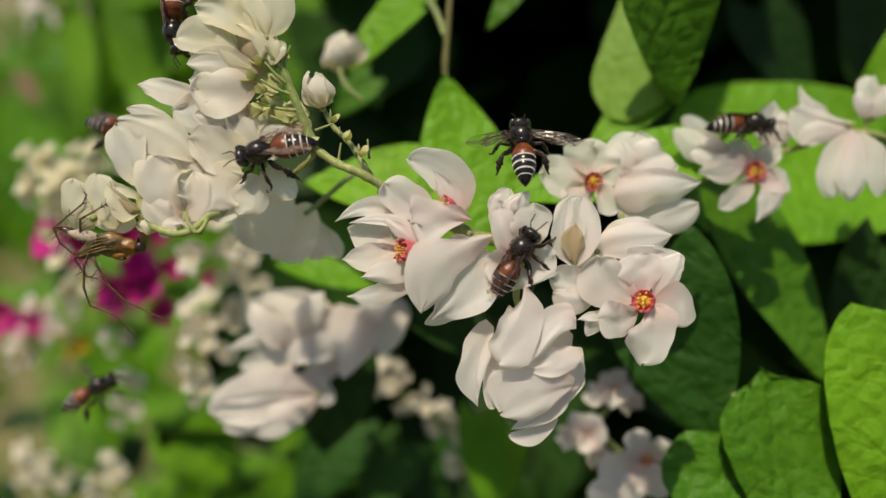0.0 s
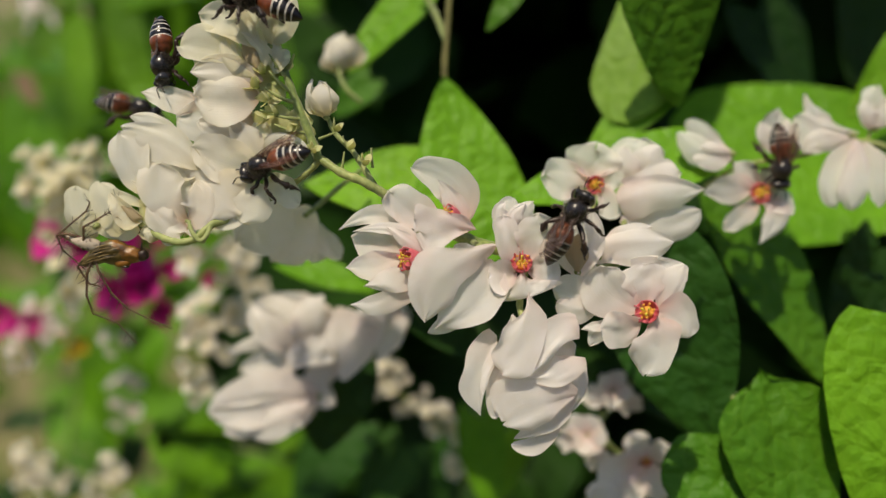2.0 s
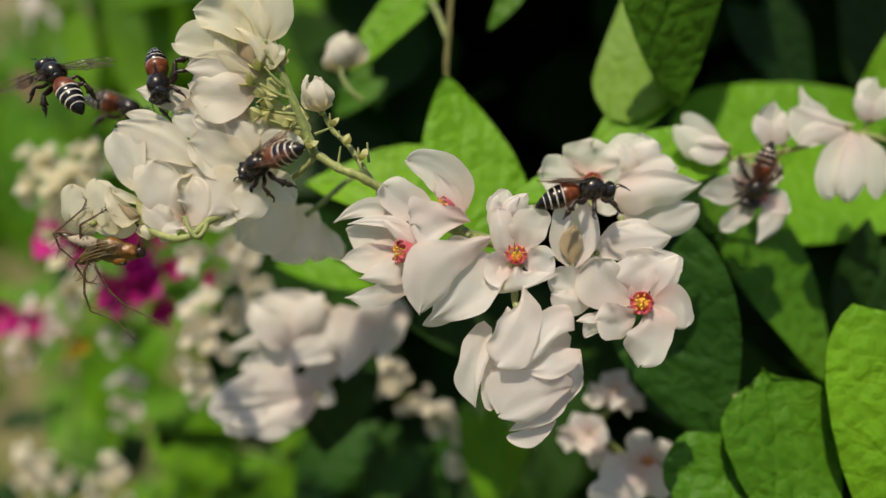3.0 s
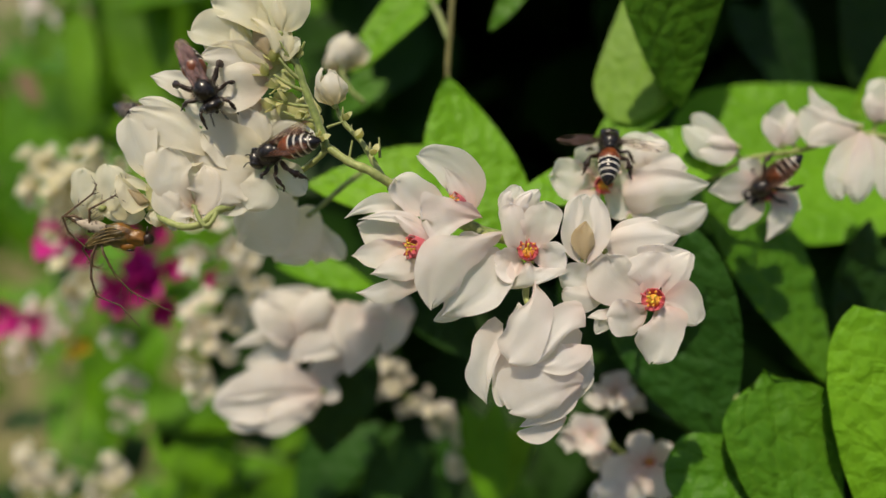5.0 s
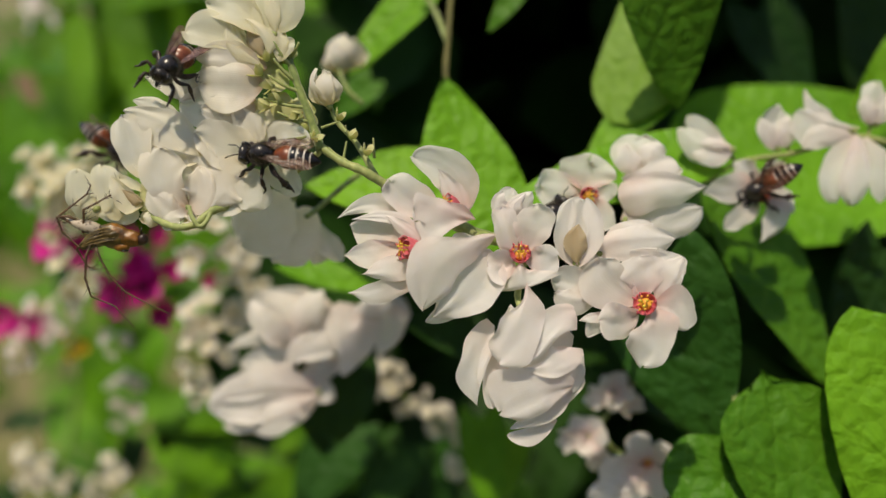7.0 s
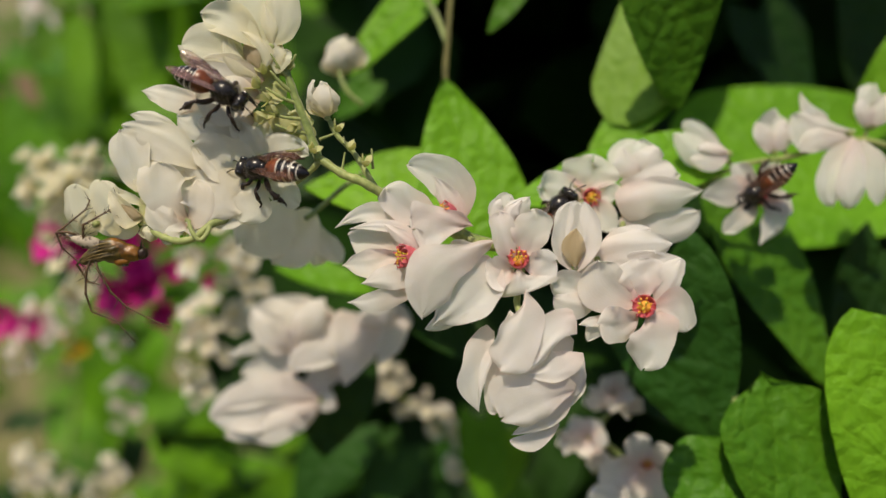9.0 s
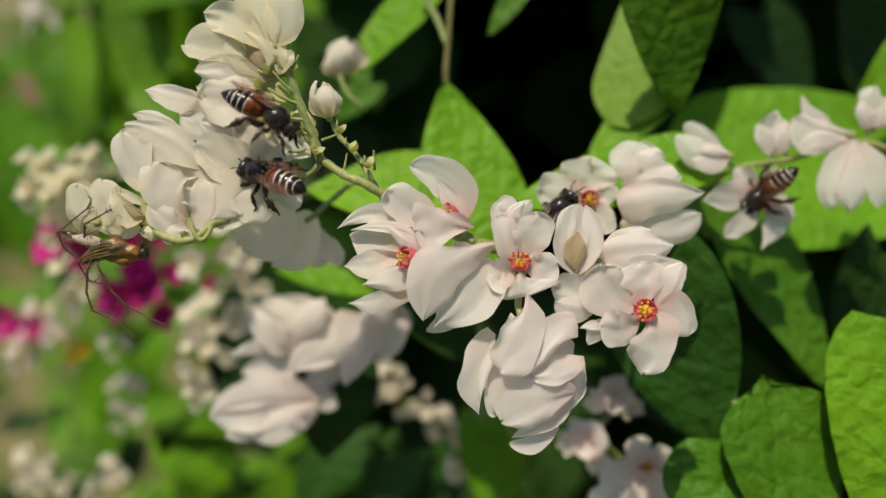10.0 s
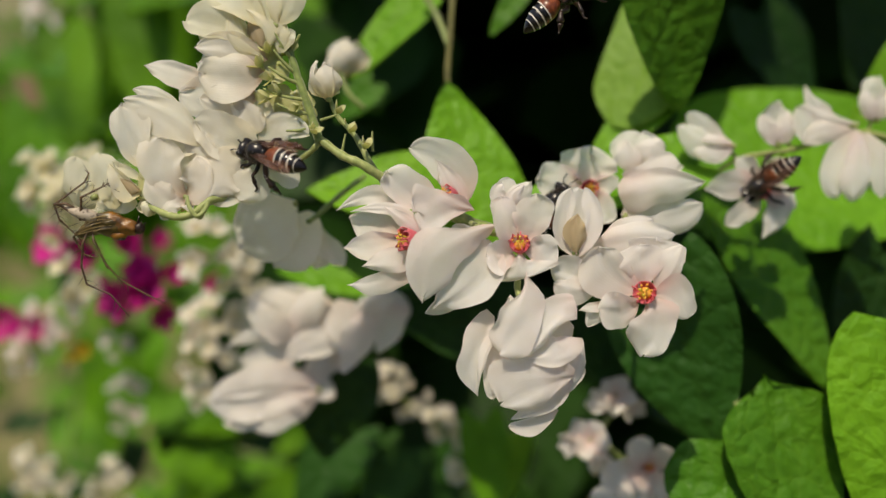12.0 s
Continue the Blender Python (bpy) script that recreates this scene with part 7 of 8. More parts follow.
bm = bmesh.new()
blade(bm, (-83.22, -8.61, -85.41), (-90.49, -9.91, -82.41), 5.08, (0, 0.73, 1), seed=117, rows=10, cols=8)
part("leaf", bm, LEAF_FAR, shrub)
bm = bmesh.new()
blade(bm, (-94.63, 24.37, -108.95), (-87.78, 22.38, -105.95), 3.63, (-0.32, 0.51, 1), seed=118, rows=10, cols=8)
part("leaf", bm, LEAF_PALE, shrub)
bm = bmesh.new()
blade(bm, (-133.96, 54.07, -177.26), (-130.3, 60.58, -174.26), 5.34, (-0.34, 0.16, 1), seed=119, rows=10, cols=8)
part("leaf", bm, LEAF_FAR, shrub)
bm = bmesh.new()
blade(bm, (-80.56, 22.12, -114.64), (-89.27, 17.04, -111.64), 6.04, (-0.37, 0.11, 1), seed=120, rows=10, cols=8)
part("leaf", bm, LEAF_MID, shrub)
bm = bmesh.new()
blade(bm, (-106.59, -24.8, -185.27), (-113.85, -21.81, -182.27), 4.72, (0.28, 0.31, 1), seed=121, rows=10, cols=8)
part("leaf", bm, LEAF_PALE, shrub)
bm = bmesh.new()
blade(bm, (-79.72, 41.91, -84.32), (-78.04, 36.51, -81.32), 2.63, (0.08, 0.3, 1), seed=122, rows=10, cols=8)
part("leaf", bm, LEAF_FAR, shrub)
bm = bmesh.new()
blade(bm, (-104.06, 47.19, -152.7), (-98.54, 59.19, -149.7), 9.15, (-0.43, 0.72, 1), seed=123, rows=10, cols=8)
part("leaf", bm, LEAF_PALE, shrub)


def wood_of_leaves():
    """The dense inside of the bush behind the flowers, the weeds on the ground beside it, and leaves added out of view
    to block sun and sky.
    """
    rng = random.Random(11)
    inner, weeds = [], []
    # Canopy slab out of view overhead, added to keep sun off the inside.
    for _ in range(1500):
        y, s = rng.uniform(75, 100), rng.uniform(4, 560)
        along = Vector((rng.uniform(-1, 1), rng.uniform(-.3, .3), rng.uniform(-1, 1))).normalized()
        out = Vector((rng.uniform(-.3, .3), 0.8, 0.6))
        side = out.cross(along).normalized()
        ln = rng.uniform(28, 46)
        inner.append((Vector((rng.uniform(-8 - 0.18 * s, 120 + 0.6 * s), y + 0.2 * s, -56 + 0.60 * (y - 25) - s)), along, side, along.cross(side), ln, ln * 0.75, 0.05))
    for _ in range(3200):
        z = -rng.uniform(100, 520)
        k = (74.7 - z) / 74.7
        x = rng.uniform(-14 * k + 4, 75 * k)
        y = rng.uniform(-36 * k, 60 + 42 * k)
        if z > -190 and -4 < x / k < 20 and y > -2 * k:
            continue
        along = Vector((rng.uniform(-1, 1), rng.uniform(-1.2, 0.2), rng.uniform(-0.3, 0.8))).normalized()
        out = Vector((rng.uniform(-.5, .5), rng.uniform(0.1, 1), rng.uniform(0.1, 1)))
        side = out.cross(along).normalized()
        out = along.cross(side)
        ln = rng.uniform(28, 60)
        inner.append((Vector((x, y, z)), along, side, out, ln, ln * rng.uniform(0.6, 0.8), rng.uniform(-.15, .15)))
    for _ in range(900):
        z = -rng.uniform(200, 460)
        k = (74.7 - z) / 74.7
        along = Vector((rng.uniform(-1, 1), rng.uniform(-1.2, 0.2), rng.uniform(-0.3, 0.8))).normalized()
        out = Vector((rng.uniform(-.5, .5), rng.uniform(0.1, 1), rng.uniform(0.1, 1)))
        side = out.cross(along).normalized()
        ln = rng.uniform(28, 60)
        inner.append((Vector((rng.uniform(-10 * k, 26 * k), rng.uniform(-6 * k, 30 * k), z)), along, side, along.cross(side), ln, ln * 0.75, 0.05))
    mass("inner_foliage", inner, LEAF_DEEP_SHADE, BUSH, "dense dark green leaves inside the vine thicket and an added sun-blocking canopy above", "foliage")
    green = random.Random(23)
    for _ in range(20000):
        y, x = green.uniform(0.35, 8.0), green.uniform(-5.5, 3.5)
        if (x > -0.14 * y and y < 1.5) or (((x + 0.95) / 0.40) ** 2 + ((y - 1.20) / 0.36) ** 2 < 1 and green.random() < 0.85) or green.random() < 0.05 + 0.05 * ((x + 1.2) ** 2 + (y - 2.2) ** 2) + 0.5 * (noise.noise(Vector((x * 1.4, y * 1.4, 0))) > 0.05):
            continue
        along = Vector((green.uniform(-.7, .7), green.uniform(-.7, .7), green.uniform(0.3, 1.2))).normalized()
        out = Vector((green.uniform(-.4, .4), green.uniform(-1, 0), 0.4))
        side = out.cross(along).normalized()
        ln = green.uniform(60, 240)
        weeds.append((Vector((x, y, 0.0)) * 1000, along, side, along.cross(side), ln, ln * green.uniform(0.12, 0.4), green.uniform(0, .3)))
    # the foot of the thicket, from the ground up to the flowering part and behind it
    foot = []
    for _ in range(5200):
        y, x = green.uniform(0.16, 1.35), green.uniform(-0.12, 0.95)
        z = green.uniform(0.01, 1.25)
        if (y < 0.72 and z > 0.80 - 1.0 * y) or x < -0.02 - 0.08 * y or ((x - 0.40) / 0.56) ** 2 + ((y - 0.74) / 0.60) ** 2 > 1 + 0.3 * noise.noise(Vector((x * 5, y * 5, z * 5))) or z > 1.25 - 0.6 * (x - 0.3) ** 2 - (y - 0.8) ** 2:
            continue
        along = Vector((green.uniform(-1, 1), green.uniform(-1, .2), green.uniform(-1, .3))).normalized()
        out = Vector((green.uniform(-.5, .5), green.uniform(-1, 0), green.uniform(0.2, 1)))
        side = out.cross(along).normalized()
        ln = green.uniform(45, 90)
        foot.append((Vector((x, y, z)) * 1000, along, side, along.cross(side), ln, ln * 0.7, 0.1))
    mass("lower_foliage", foot, LEAF_DEEP_SHADE, Matrix(), "dark green leaves of the thicket down to the ground", "foliage")
    home = BUSH.inverted()
    for k in range(5):
        x, y = 0.06 + 0.09 * k, 0.30 + 0.06 * (k % 2)
        way = [home @ Vector(p) * 1000 for p in ((x, y, 0.0), (x + 0.03, y + 0.03, 0.22), (x - 0.01, y + 0.06, 0.42), (x + 0.02, y + 0.10, 0.60))]
        bm = bmesh.new()
        stalk(bm, way, 6.0 - 0.5 * k, 3.0)
        part("woody_stem", bm, STEM_DRY, vine)
    shrub = []
    for _ in range(1500):
        z = -rng.uniform(120, 700)
        k = (74.7 - z) / 74.7
        x = rng.uniform(-40 * k, -8 * k)
        y = rng.uniform(-30 * k, 32 * k)
        if rng.random() < 0.55 * (x < -33 * k) + 0.35 * (x < -29 * k and y < 4 * k) or noise.noise(Vector((x / k * 0.13, y / k * 0.07, 2.0))) < -0.04 or ((x / k + 42) / 6) ** 2 + ((y / k + 14) / 6.5) ** 2 < 1:
            continue
        along = Vector((rng.uniform(-.6, .6), rng.uniform(-1.2, 0.6), rng.uniform(-0.3, 0.5))).normalized()
        out = Vector((rng.uniform(-.7, .7), rng.uniform(0.0, 1), rng.uniform(0.2, 1)))
        side = out.cross(along).normalized()
        ln = rng.uniform(12, 36)
        shrub.append((Vector((x, y, z)), along, side, along.cross(side), ln, ln * rng.uniform(0.4, 0.75), rng.uniform(-.1, .1)))
    mass("shrub_foliage", shrub, LEAF_FAR, BUSH, "sunlit green leaves and stems beside the vine", "foliage")
    # Hedge behind the viewer, never seen, added to cut the low sky light.
    hedge = []
    for _ in range(3800):
        along = Vector((rng.uniform(-1, 1), rng.uniform(-1, 1), rng.uniform(-1, .5))).normalized()
        out = Vector((rng.uniform(-1, 1), rng.uniform(0, 1), rng.uniform(0, 1)))
        side = out.cross(along).normalized()
        ln = rng.uniform(110, 220)
        a, r = rng.uniform(-2.9, 0.0), rng.uniform(1.9, 2.6)
        hedge.append((Vector((1.5 * r * math.cos(a), r * math.sin(a), rng.uniform(0, 2.3))) * 1000, along, side, along.cross(side), ln, ln * 0.6, 0.1))
    mass("garden_hedge", hedge, LEAF_DEEP_SHADE, Matrix(), "unseen dark green leafy hedge, added to block low sky light", "hedge")
    mass("weeds", weeds, LEAF_FAR, Matrix(), "low green weeds on bare brown soil", "weeds")


wood_of_leaves()


def build_ground():
    bm = bmesh.new()
    steps = [-400, -60, -12, -4, -2, -1, 0, 1, 2, 3, 4, 6, 12, 60, 400]
    grid = [[bm.verts.new((x, y, 0.03 * noise.noise(Vector((x, y, 3))) - 0.02 if abs(x) < 20 and abs(y) < 20 else -0.02)) for x in steps] for y in steps]
    for i in range(len(steps) - 1):
        for j in range(len(steps) - 1):
            bm.faces.new((grid[i][j], grid[i][j + 1], grid[i + 1][j + 1], grid[i + 1][j]))
    tagged(part("ground", bm, SOIL), "bare brown garden soil with weeds", "ground", kind="structure")


build_ground()

# ---- bees ----
def limb(bm, pts, radii, spines=0, rng=None):
    tube(bm, smooth_path(pts, 3), [radii[0] + (radii[1] - radii[0]) * i / (3 * (len(pts) - 1)) for i in range(3 * (len(pts) - 1) + 1)], 6)


def build_bee():
    """A dwarf honeybee, 8 mm long, head along +x, back along +z."""
    bee = empty("honeybee")
    rng = random.Random(7)
    # abdomen: overlapping rings, rust in front, black behind with white hair bands
    bm = bmesh.new()
    xs = [(0.05, 0.30, 1), (-0.25, 0.75, 1), (-0.60, 1.02, 1), (-0.78, 1.07, 1), (-0.82, 1.14, 1), (-1.25, 1.27, 1), (-1.62, 1.28, 2), (-1.73, 1.25, 0), (-1.77, 1.28, 0),
          (-2.26, 1.25, 2), (-2.39, 1.19, 0), (-2.43, 1.21, 0), (-2.90, 1.08, 2), (-3.02, 1.01, 0), (-3.06, 1.02, 0), (-3.46, 0.82, 2), (-3.53, 0.77, 0), (-3.57, 0.77, 0),
          (-3.95, 0.52, 0), (-4.25, 0.26, 0), (-4.42, 0.05, 0)]
    n, rings = 20, []
    for x, r, slot in xs:
        ring = []
        for k in range(n):
            a = 2 * math.pi * k / n
            ring.append(bm.verts.new(Vector((x, 0.90 * r * math.cos(a), 0.86 * r * math.sin(a) - 0.05 * x * x * 0.5)) * MM))
        rings.append(ring)
    for (a, b), (x, r, slot) in zip(zip(rings, rings[1:]), xs):
        for k in range(n):
            f = bm.faces.new((a[k], b[k], b[(k + 1) % n], a[(k + 1) % n]))
            under = math.sin(2 * math.pi * (k + 0.5) / n) < -0.55
            f.material_index = (1 if slot == 0 and x > -2.2 else slot) if under else slot
    bm.faces.new(rings[0])
    bm.faces.new(rings[-1][::-1])
    part("abdomen", bm, [BEE_BLACK, BEE_RED, BEE_WHITE], bee, "rust and black abdomen with white bands")
    # thorax with short fur
    bm = bmesh.new()
    ball(bm, (1.18, 0, 0.08), (1.22, 1.08, 1.08), None, 20)
    ball(bm, (0.30, 0, 0.02), (0.50, 0.72, 0.72), None, 14)
    thorax = part("thorax", bm, BEE_FUR, bee, "dark furry thorax")
    bm = bmesh.new()
    for _ in range(1100):
        d = Vector((rng.gauss(0, 1), rng.gauss(0, 1.3), rng.gauss(0, 0.9))).normalized()
        if d.z > 0.25 and rng.random() < 0.88:
            continue
        p = Vector((1.18 + 1.2 * d.x, 1.06 * d.y, 0.08 + 1.06 * d.z))
        e = p + (d + Vector((rng.uniform(-.5, .3), rng.uniform(-.4, .4), rng.uniform(-.4, .4)))) * rng.uniform(0.12, 0.26)
        tube(bm, [p, e], [0.022, 0.004], 3, False)
    part("hair", bm, BEE_HAIR, thorax, "short grey brown hair")
    bm = bmesh.new()
    ball(bm, (2.70, 0, -0.20), (0.60, 1.0, 0.90), Matrix.Rotation(0.35, 3, "Y"), 18)
    tube(bm, [(1.9, 0, 0.0), (2.3, 0, -0.1)], [0.6, 0.5], 10)
    for _ in range(90):
        d = Vector((abs(rng.gauss(0.6, 0.5)), rng.gauss(0, 0.8), rng.gauss(0, 0.7))).normalized()
        p = Vector((2.70 + 0.58 * d.x, 0.95 * d.y, -0.2 + 0.86 * d.z))
        tube(bm, [p, p + d * rng.uniform(0.08, 0.18)], [0.02, 0.004], 3, False)
    tube(bm, [(2.95, 0, -0.75), (3.05, 0, -1.05), (2.98, 0, -1.3)], [0.26, 0.17, 0.07], 8)
    head = part("head", bm, BEE_FUR, bee, "dark grey haired face")
    for s in (1, -1):
        bm = bmesh.new()
        ball(bm, (2.76, 0.74 * s, -0.10), (0.46, 0.32, 0.72), Matrix.Rotation(0.3, 3, "Y"), 14)
        part("eye", bm, BEE_EYE, head, "glossy black eye")
        bm = bmesh.new()
        limb(bm, [(3.15, 0.18 * s, -0.1), (3.55, 0.45 * s, 0.28), (3.75, 0.52 * s, 0.30)], (0.055, 0.05))
        limb(bm, [(3.72, 0.52 * s, 0.30), (4.15, 0.60 * s, 0.10), (4.55, 0.70 * s, -0.12)], (0.065, 0.05))
        part("antenna", bm, BEE_BLACK, head)
        shapes = [[(1.9, 0.6, -0.8), (2.3, 1.15, -0.95), (2.7, 1.45, -0.75), (3.15, 1.55, -1.5), (3.4, 1.6, -1.9), (3.75, 1.62, -2.05)],
                  [(1.15, 0.7, -0.9), (1.1, 1.4, -1.0), (1.0, 2.05, -0.75), (0.85, 2.55, -1.55), (0.75, 2.75, -1.95), (0.95, 3.05, -2.1)],
                  [(0.45, 0.6, -0.85), (-0.1, 1.35, -0.9), (-0.75, 1.95, -0.55), (-1.35, 2.3, -1.45), (-1.75, 2.4, -1.95), (-1.95, 2.6, -2.15)]]
        for k, pts in enumerate(shapes):
            pts = [(x, y * s, z) for x, y, z in pts]
            bm = bmesh.new()
            fat = (1.0, 1.0, 1.35)[k]
            tube(bm, smooth_path(pts[:3], 4), [0.13 * fat, 0.18 * fat, 0.20 * fat, 0.21 * fat, 0.20 * fat, 0.19 * fat, 0.17 * fat, 0.15 * fat, 0.12], 7)
            tube(bm, smooth_path(pts[2:4], 4), [0.12, 0.16 * fat, 0.19 * fat, 0.23 * fat * fat, 0.14], 7)
            tube(bm, smooth_path(pts[3:6], 3), [0.15 * fat * fat, 0.15 * fat * fat, 0.13 * fat, 0.10, 0.09, 0.08, 0.06], 6)
            for _ in range(26):
                q = Vector(pts[2]).lerp(Vector(pts[3]), rng.random()) if rng.random() < 0.6 else Vector(pts[1]).lerp(Vector(pts[2]), rng.random())
                e = q + Vector((rng.uniform(-1, 1), rng.uniform(-1, 1), rng.uniform(-1, 1))).normalized() * rng.uniform(0.2, 0.32)
                tube(bm, [q, e], [0.016, 0.004], 3, False)
            part("leg", bm, BEE_LEG, bee)
    return bee


def wing_mesh(bm, length, width, s):
    """One wing, root at the origin, along -x, with its veins raised."""
    rows, cols = 14, 5
    uvs = bm.loops.layers.uv.verify()
    grid = []
    for i in range(rows + 1):
        v = i / rows
        cap = math.sqrt(max(0.0, 1 - max(0.0, (v - 0.78) / 0.22) ** 2))
        lead = width * (0.10 * math.sin(math.pi * v) - 0.30 * (1 - cap))
        trail = -width * (0.30 + (0.62 * math.sin(math.pi * min(1.0, v * 0.72)) - 0.18) * cap) if v > 0 else -0.12 * width
        grid.append([Vector((-length * v, s * (lead + (trail - lead) * j / cols), 0.03 * math.sin(j * 2.0 + 3 * v))) for j in range(cols + 1)])
    top = [[bm.verts.new((p + Vector((0, 0, 0.012))) * MM) for p in row] for row in grid]
    low = [[bm.verts.new((p - Vector((0, 0, 0.012))) * MM) for p in row] for row in grid]
    for i in range(rows):
        for j in range(cols):
            bm.faces.new((top[i][j], top[i][j + 1], top[i + 1][j + 1], top[i + 1][j]))
            bm.faces.new((low[i][j], low[i + 1][j], low[i + 1][j + 1], low[i][j + 1]))
    for row in (0, 2, 4):
        way = [grid[i][row] for i in range(0, rows - 1 - row // 2, 2)]
        tube(bm, way, [0.042 - 0.005 * k for k in range(len(way))], 4, True, 1)


def add_wings(bee, mat, spread, raised):
    """Two pairs of wings on a bee: swept back when spread is small."""
    made = []
    for s in (1, -1):
        for name, ln, wd, root, extra in (("forewing", 5.2, 1.6, (1.15, 0.72, 0.82), 0.0), ("hindwing", 3.9, 1.15, (0.75, 0.68, 0.72), 14.0)):
            bm = bmesh.new()
            wing_mesh(bm, ln, wd, s)
            wing = part(name, bm, [mat, BEE_LEG], bee, "clear brownish veined " + name)
            wing.matrix_local = wing_pose(s, root, spread - extra * 0.2, raised, extra)
            made.append((wing, s, root, extra))
    return made


def wing_pose(s, root, spread, raised, extra=0.0):
    return Matrix.Translation(Vector((root[0], root[1] * s, root[2])) * MM) @ pose(0, 0, 0, 0, 0, -s * (spread + extra * 0.3)) @ pose(0, 0, 0, raised * s, raised * 0.25, 0)


def droop(b, rows):
    """Keys how far a bee's abdomen hangs below the line of its body: seconds, degrees."""
    hinge = [c for c in b.children if c.name.startswith("abdomen")][0]
    walk(hinge, [(t, pose(0, 0, 0, 0, -a, 0)) for t, a in rows])


def perch(x, y, z, heading, pitch, rise, lean=0.0):
    """A bee's place in the bush, the way its head points along the bush's face (degrees from +x), how far it points out of it, and how far its back tips from outwards to upwards and aside."""
    h, p, e, a = radians(heading), radians(pitch), radians(rise), radians(lean)
    ahead = Vector((math.cos(h) * math.cos(p), math.sin(h) * math.cos(p), math.sin(p)))
    back = Vector((-math.sin(a), math.sin(e) * math.cos(a), math.cos(e) * math.cos(a)))
    left = back.cross(ahead).normalized()
    back = ahead.cross(left)
    turn = Matrix((ahead, left, back)).transposed().to_4x4()
    return Matrix.Translation(at(x, y, z)) @ turn


# ---- spider and its prey ----
def build_spider(name="lynx_spider"):
    """A lynx spider's legs and the amber prey insect they hold, built as one, hanging: tail along -x of its own axes.
    """
    spider = empty(name)
    rng = random.Random(3)
    # Body, head and tail are the prey's; the spider's own body isn't built.
    bm = bmesh.new()
    spine = smooth_path([(-2.85, -1.05, 0.2), (-1.8, -0.55, 0.1), (-0.5, 0.0, 0), (0.6, 0.12, 0), (1.6, -0.05, 0), (2.75, -0.25, 0)], 4)
    girth = np.interp(range(21), [0, 4, 8, 11, 13, 16, 20], [0.22, 0.72, 1.05, 1.12, 0.98, 0.80, 0.58])
    tube(bm, spine, [float(g) for g in girth], 28)
    for v in bm.verts:
        x, y, z = v.co * 1000
        ridge = math.sin(7.5 * (y - 0.42 * x) + 1.2 * math.sin(1.3 * x)) * min(1.0, max(0.0, (1.6 - x) / 1.5))
        v.co += Vector((0, 0.10, 0.20)) * ridge * MM
        v.co.y += 0.00026 * noise.noise(Vector((x * 0.9, y * 1.6, z * 1.6)))
        v.co.z += 0.00024 * noise.noise(Vector((x * 1.3 + 3, y * 2.2, z * 1.4)))
    for f in bm.faces:
        c = f.calc_center_median() * 1000
        f.material_index = 1 if 0.75 * c.x + 0.55 * c.y + 0.9 * noise.noise(Vector((c.x * 0.5, c.y * 2.4, c.z * 2))) < 0.75 else 0
    abdomen = part("abdomen", bm, [PREY_AMBER, PREY_OLIVE], spider, "amber body of the prey with dark olive streaks")
    for s, w in ((0.72, 0.075), (0.40, 0.05), (0.05, 0.045), (-0.30, 0.05), (-0.62, 0.04)):
        bm = bmesh.new()
        tube(bm, smooth_path([(-2.60, -0.92 + s * 0.3, 0.62), (-1.5, -0.30 + s * 0.8, 0.98), (-0.3, 0.08 + s * 0.95, 1.06), (0.9 - 0.5 * abs(s), 0.20 + s * 0.85, 0.98)], 4), [w * (1 - 0.04 * k) for k in range(13)], 5)
        part("stripe", bm, PREY_PALE, abdomen, "pale lengthwise stripe")
    bm = bmesh.new()
    ball(bm, (3.0, -0.15, 0), (0.52, 0.62, 0.55), None, 14)
    for v in bm.verts:
        v.co += Vector((0.6, 1, 0.5)) * 0.00016 * noise.noise(v.co * 2600)
    ball(bm, (3.25, -0.30, 0.1), (0.35, 0.35, 0.35), None, 10)
    for k in range(26):
        d = Vector((rng.uniform(0, 1), rng.gauss(0, .6), rng.gauss(0, .6))).normalized()
        p = Vector((2.95, -.05, 0)) + d * 0.58
        tube(bm, [p, p + d * 0.32], [0.03, 0.006], 3, False)
    for s in (-0.28, 0.34):
        tube(bm, [(2.95, s, 0.3), (3.05, s + 0.75 * abs(s) / s * 0.3 + 0.5, 0.4)], [0.14, 0.03], 5)
    part("head", bm, BEE_LEG, spider, "black bristly head of the prey")
    bm = bmesh.new()
    tube(bm, smooth_path([(-0.9, 0.55, 0.5), (-2.0, 0.85, 0.6), (-3.2, 1.15, 0.45), (-4.6, 1.6, 0.2)], 4), [0.45, 0.55, 0.62, 0.66, 0.66, 0.62, 0.56, 0.50, 0.43, 0.35, 0.26, 0.17, 0.06], 10)
    part("tail", bm, PREY_FLECK, spider, "pale grey tapered folded wings of the prey with dark flecks")
    bm = bmesh.new()
    ball(bm, (1.05, -0.92, 0.1), (0.85, 0.50, 0.5), None, 14)
    for v in bm.verts:
        v.co += v.co.normalized() * 0.00012 * noise.noise(v.co * 1600)
    ball(bm, (1.35, -1.30, 0.15), (0.44, 0.14, 0.30), None, 10, 1)
    part("belly_lobe", bm, [PREY_AMBER, BEE_BLACK], spider, "amber lobe with a dark spot")
    legs = SPIDER_LEGS
    for pts in legs:
        bm = bmesh.new()
        corners = [Vector(p) for p in pts]
        way = [a.lerp(c, k / 4) for a, c in zip(corners, corners[1:]) for k in range(4)] + [corners[-1]]
        n = len(way) - 1
        tube(bm, way, [(0.125 * (1 - 0.72 * i / n) + 0.012) * (1.25 if i % 4 == 0 else 1.0) for i in range(n + 1)], 6)
        leg = part("leg", bm, SPIDER_LEG, spider)
        bm = bmesh.new()
        for _ in range(20):
            i = rng.randrange(2, n - 1)
            d = (way[i + 1] - way[i]).normalized()
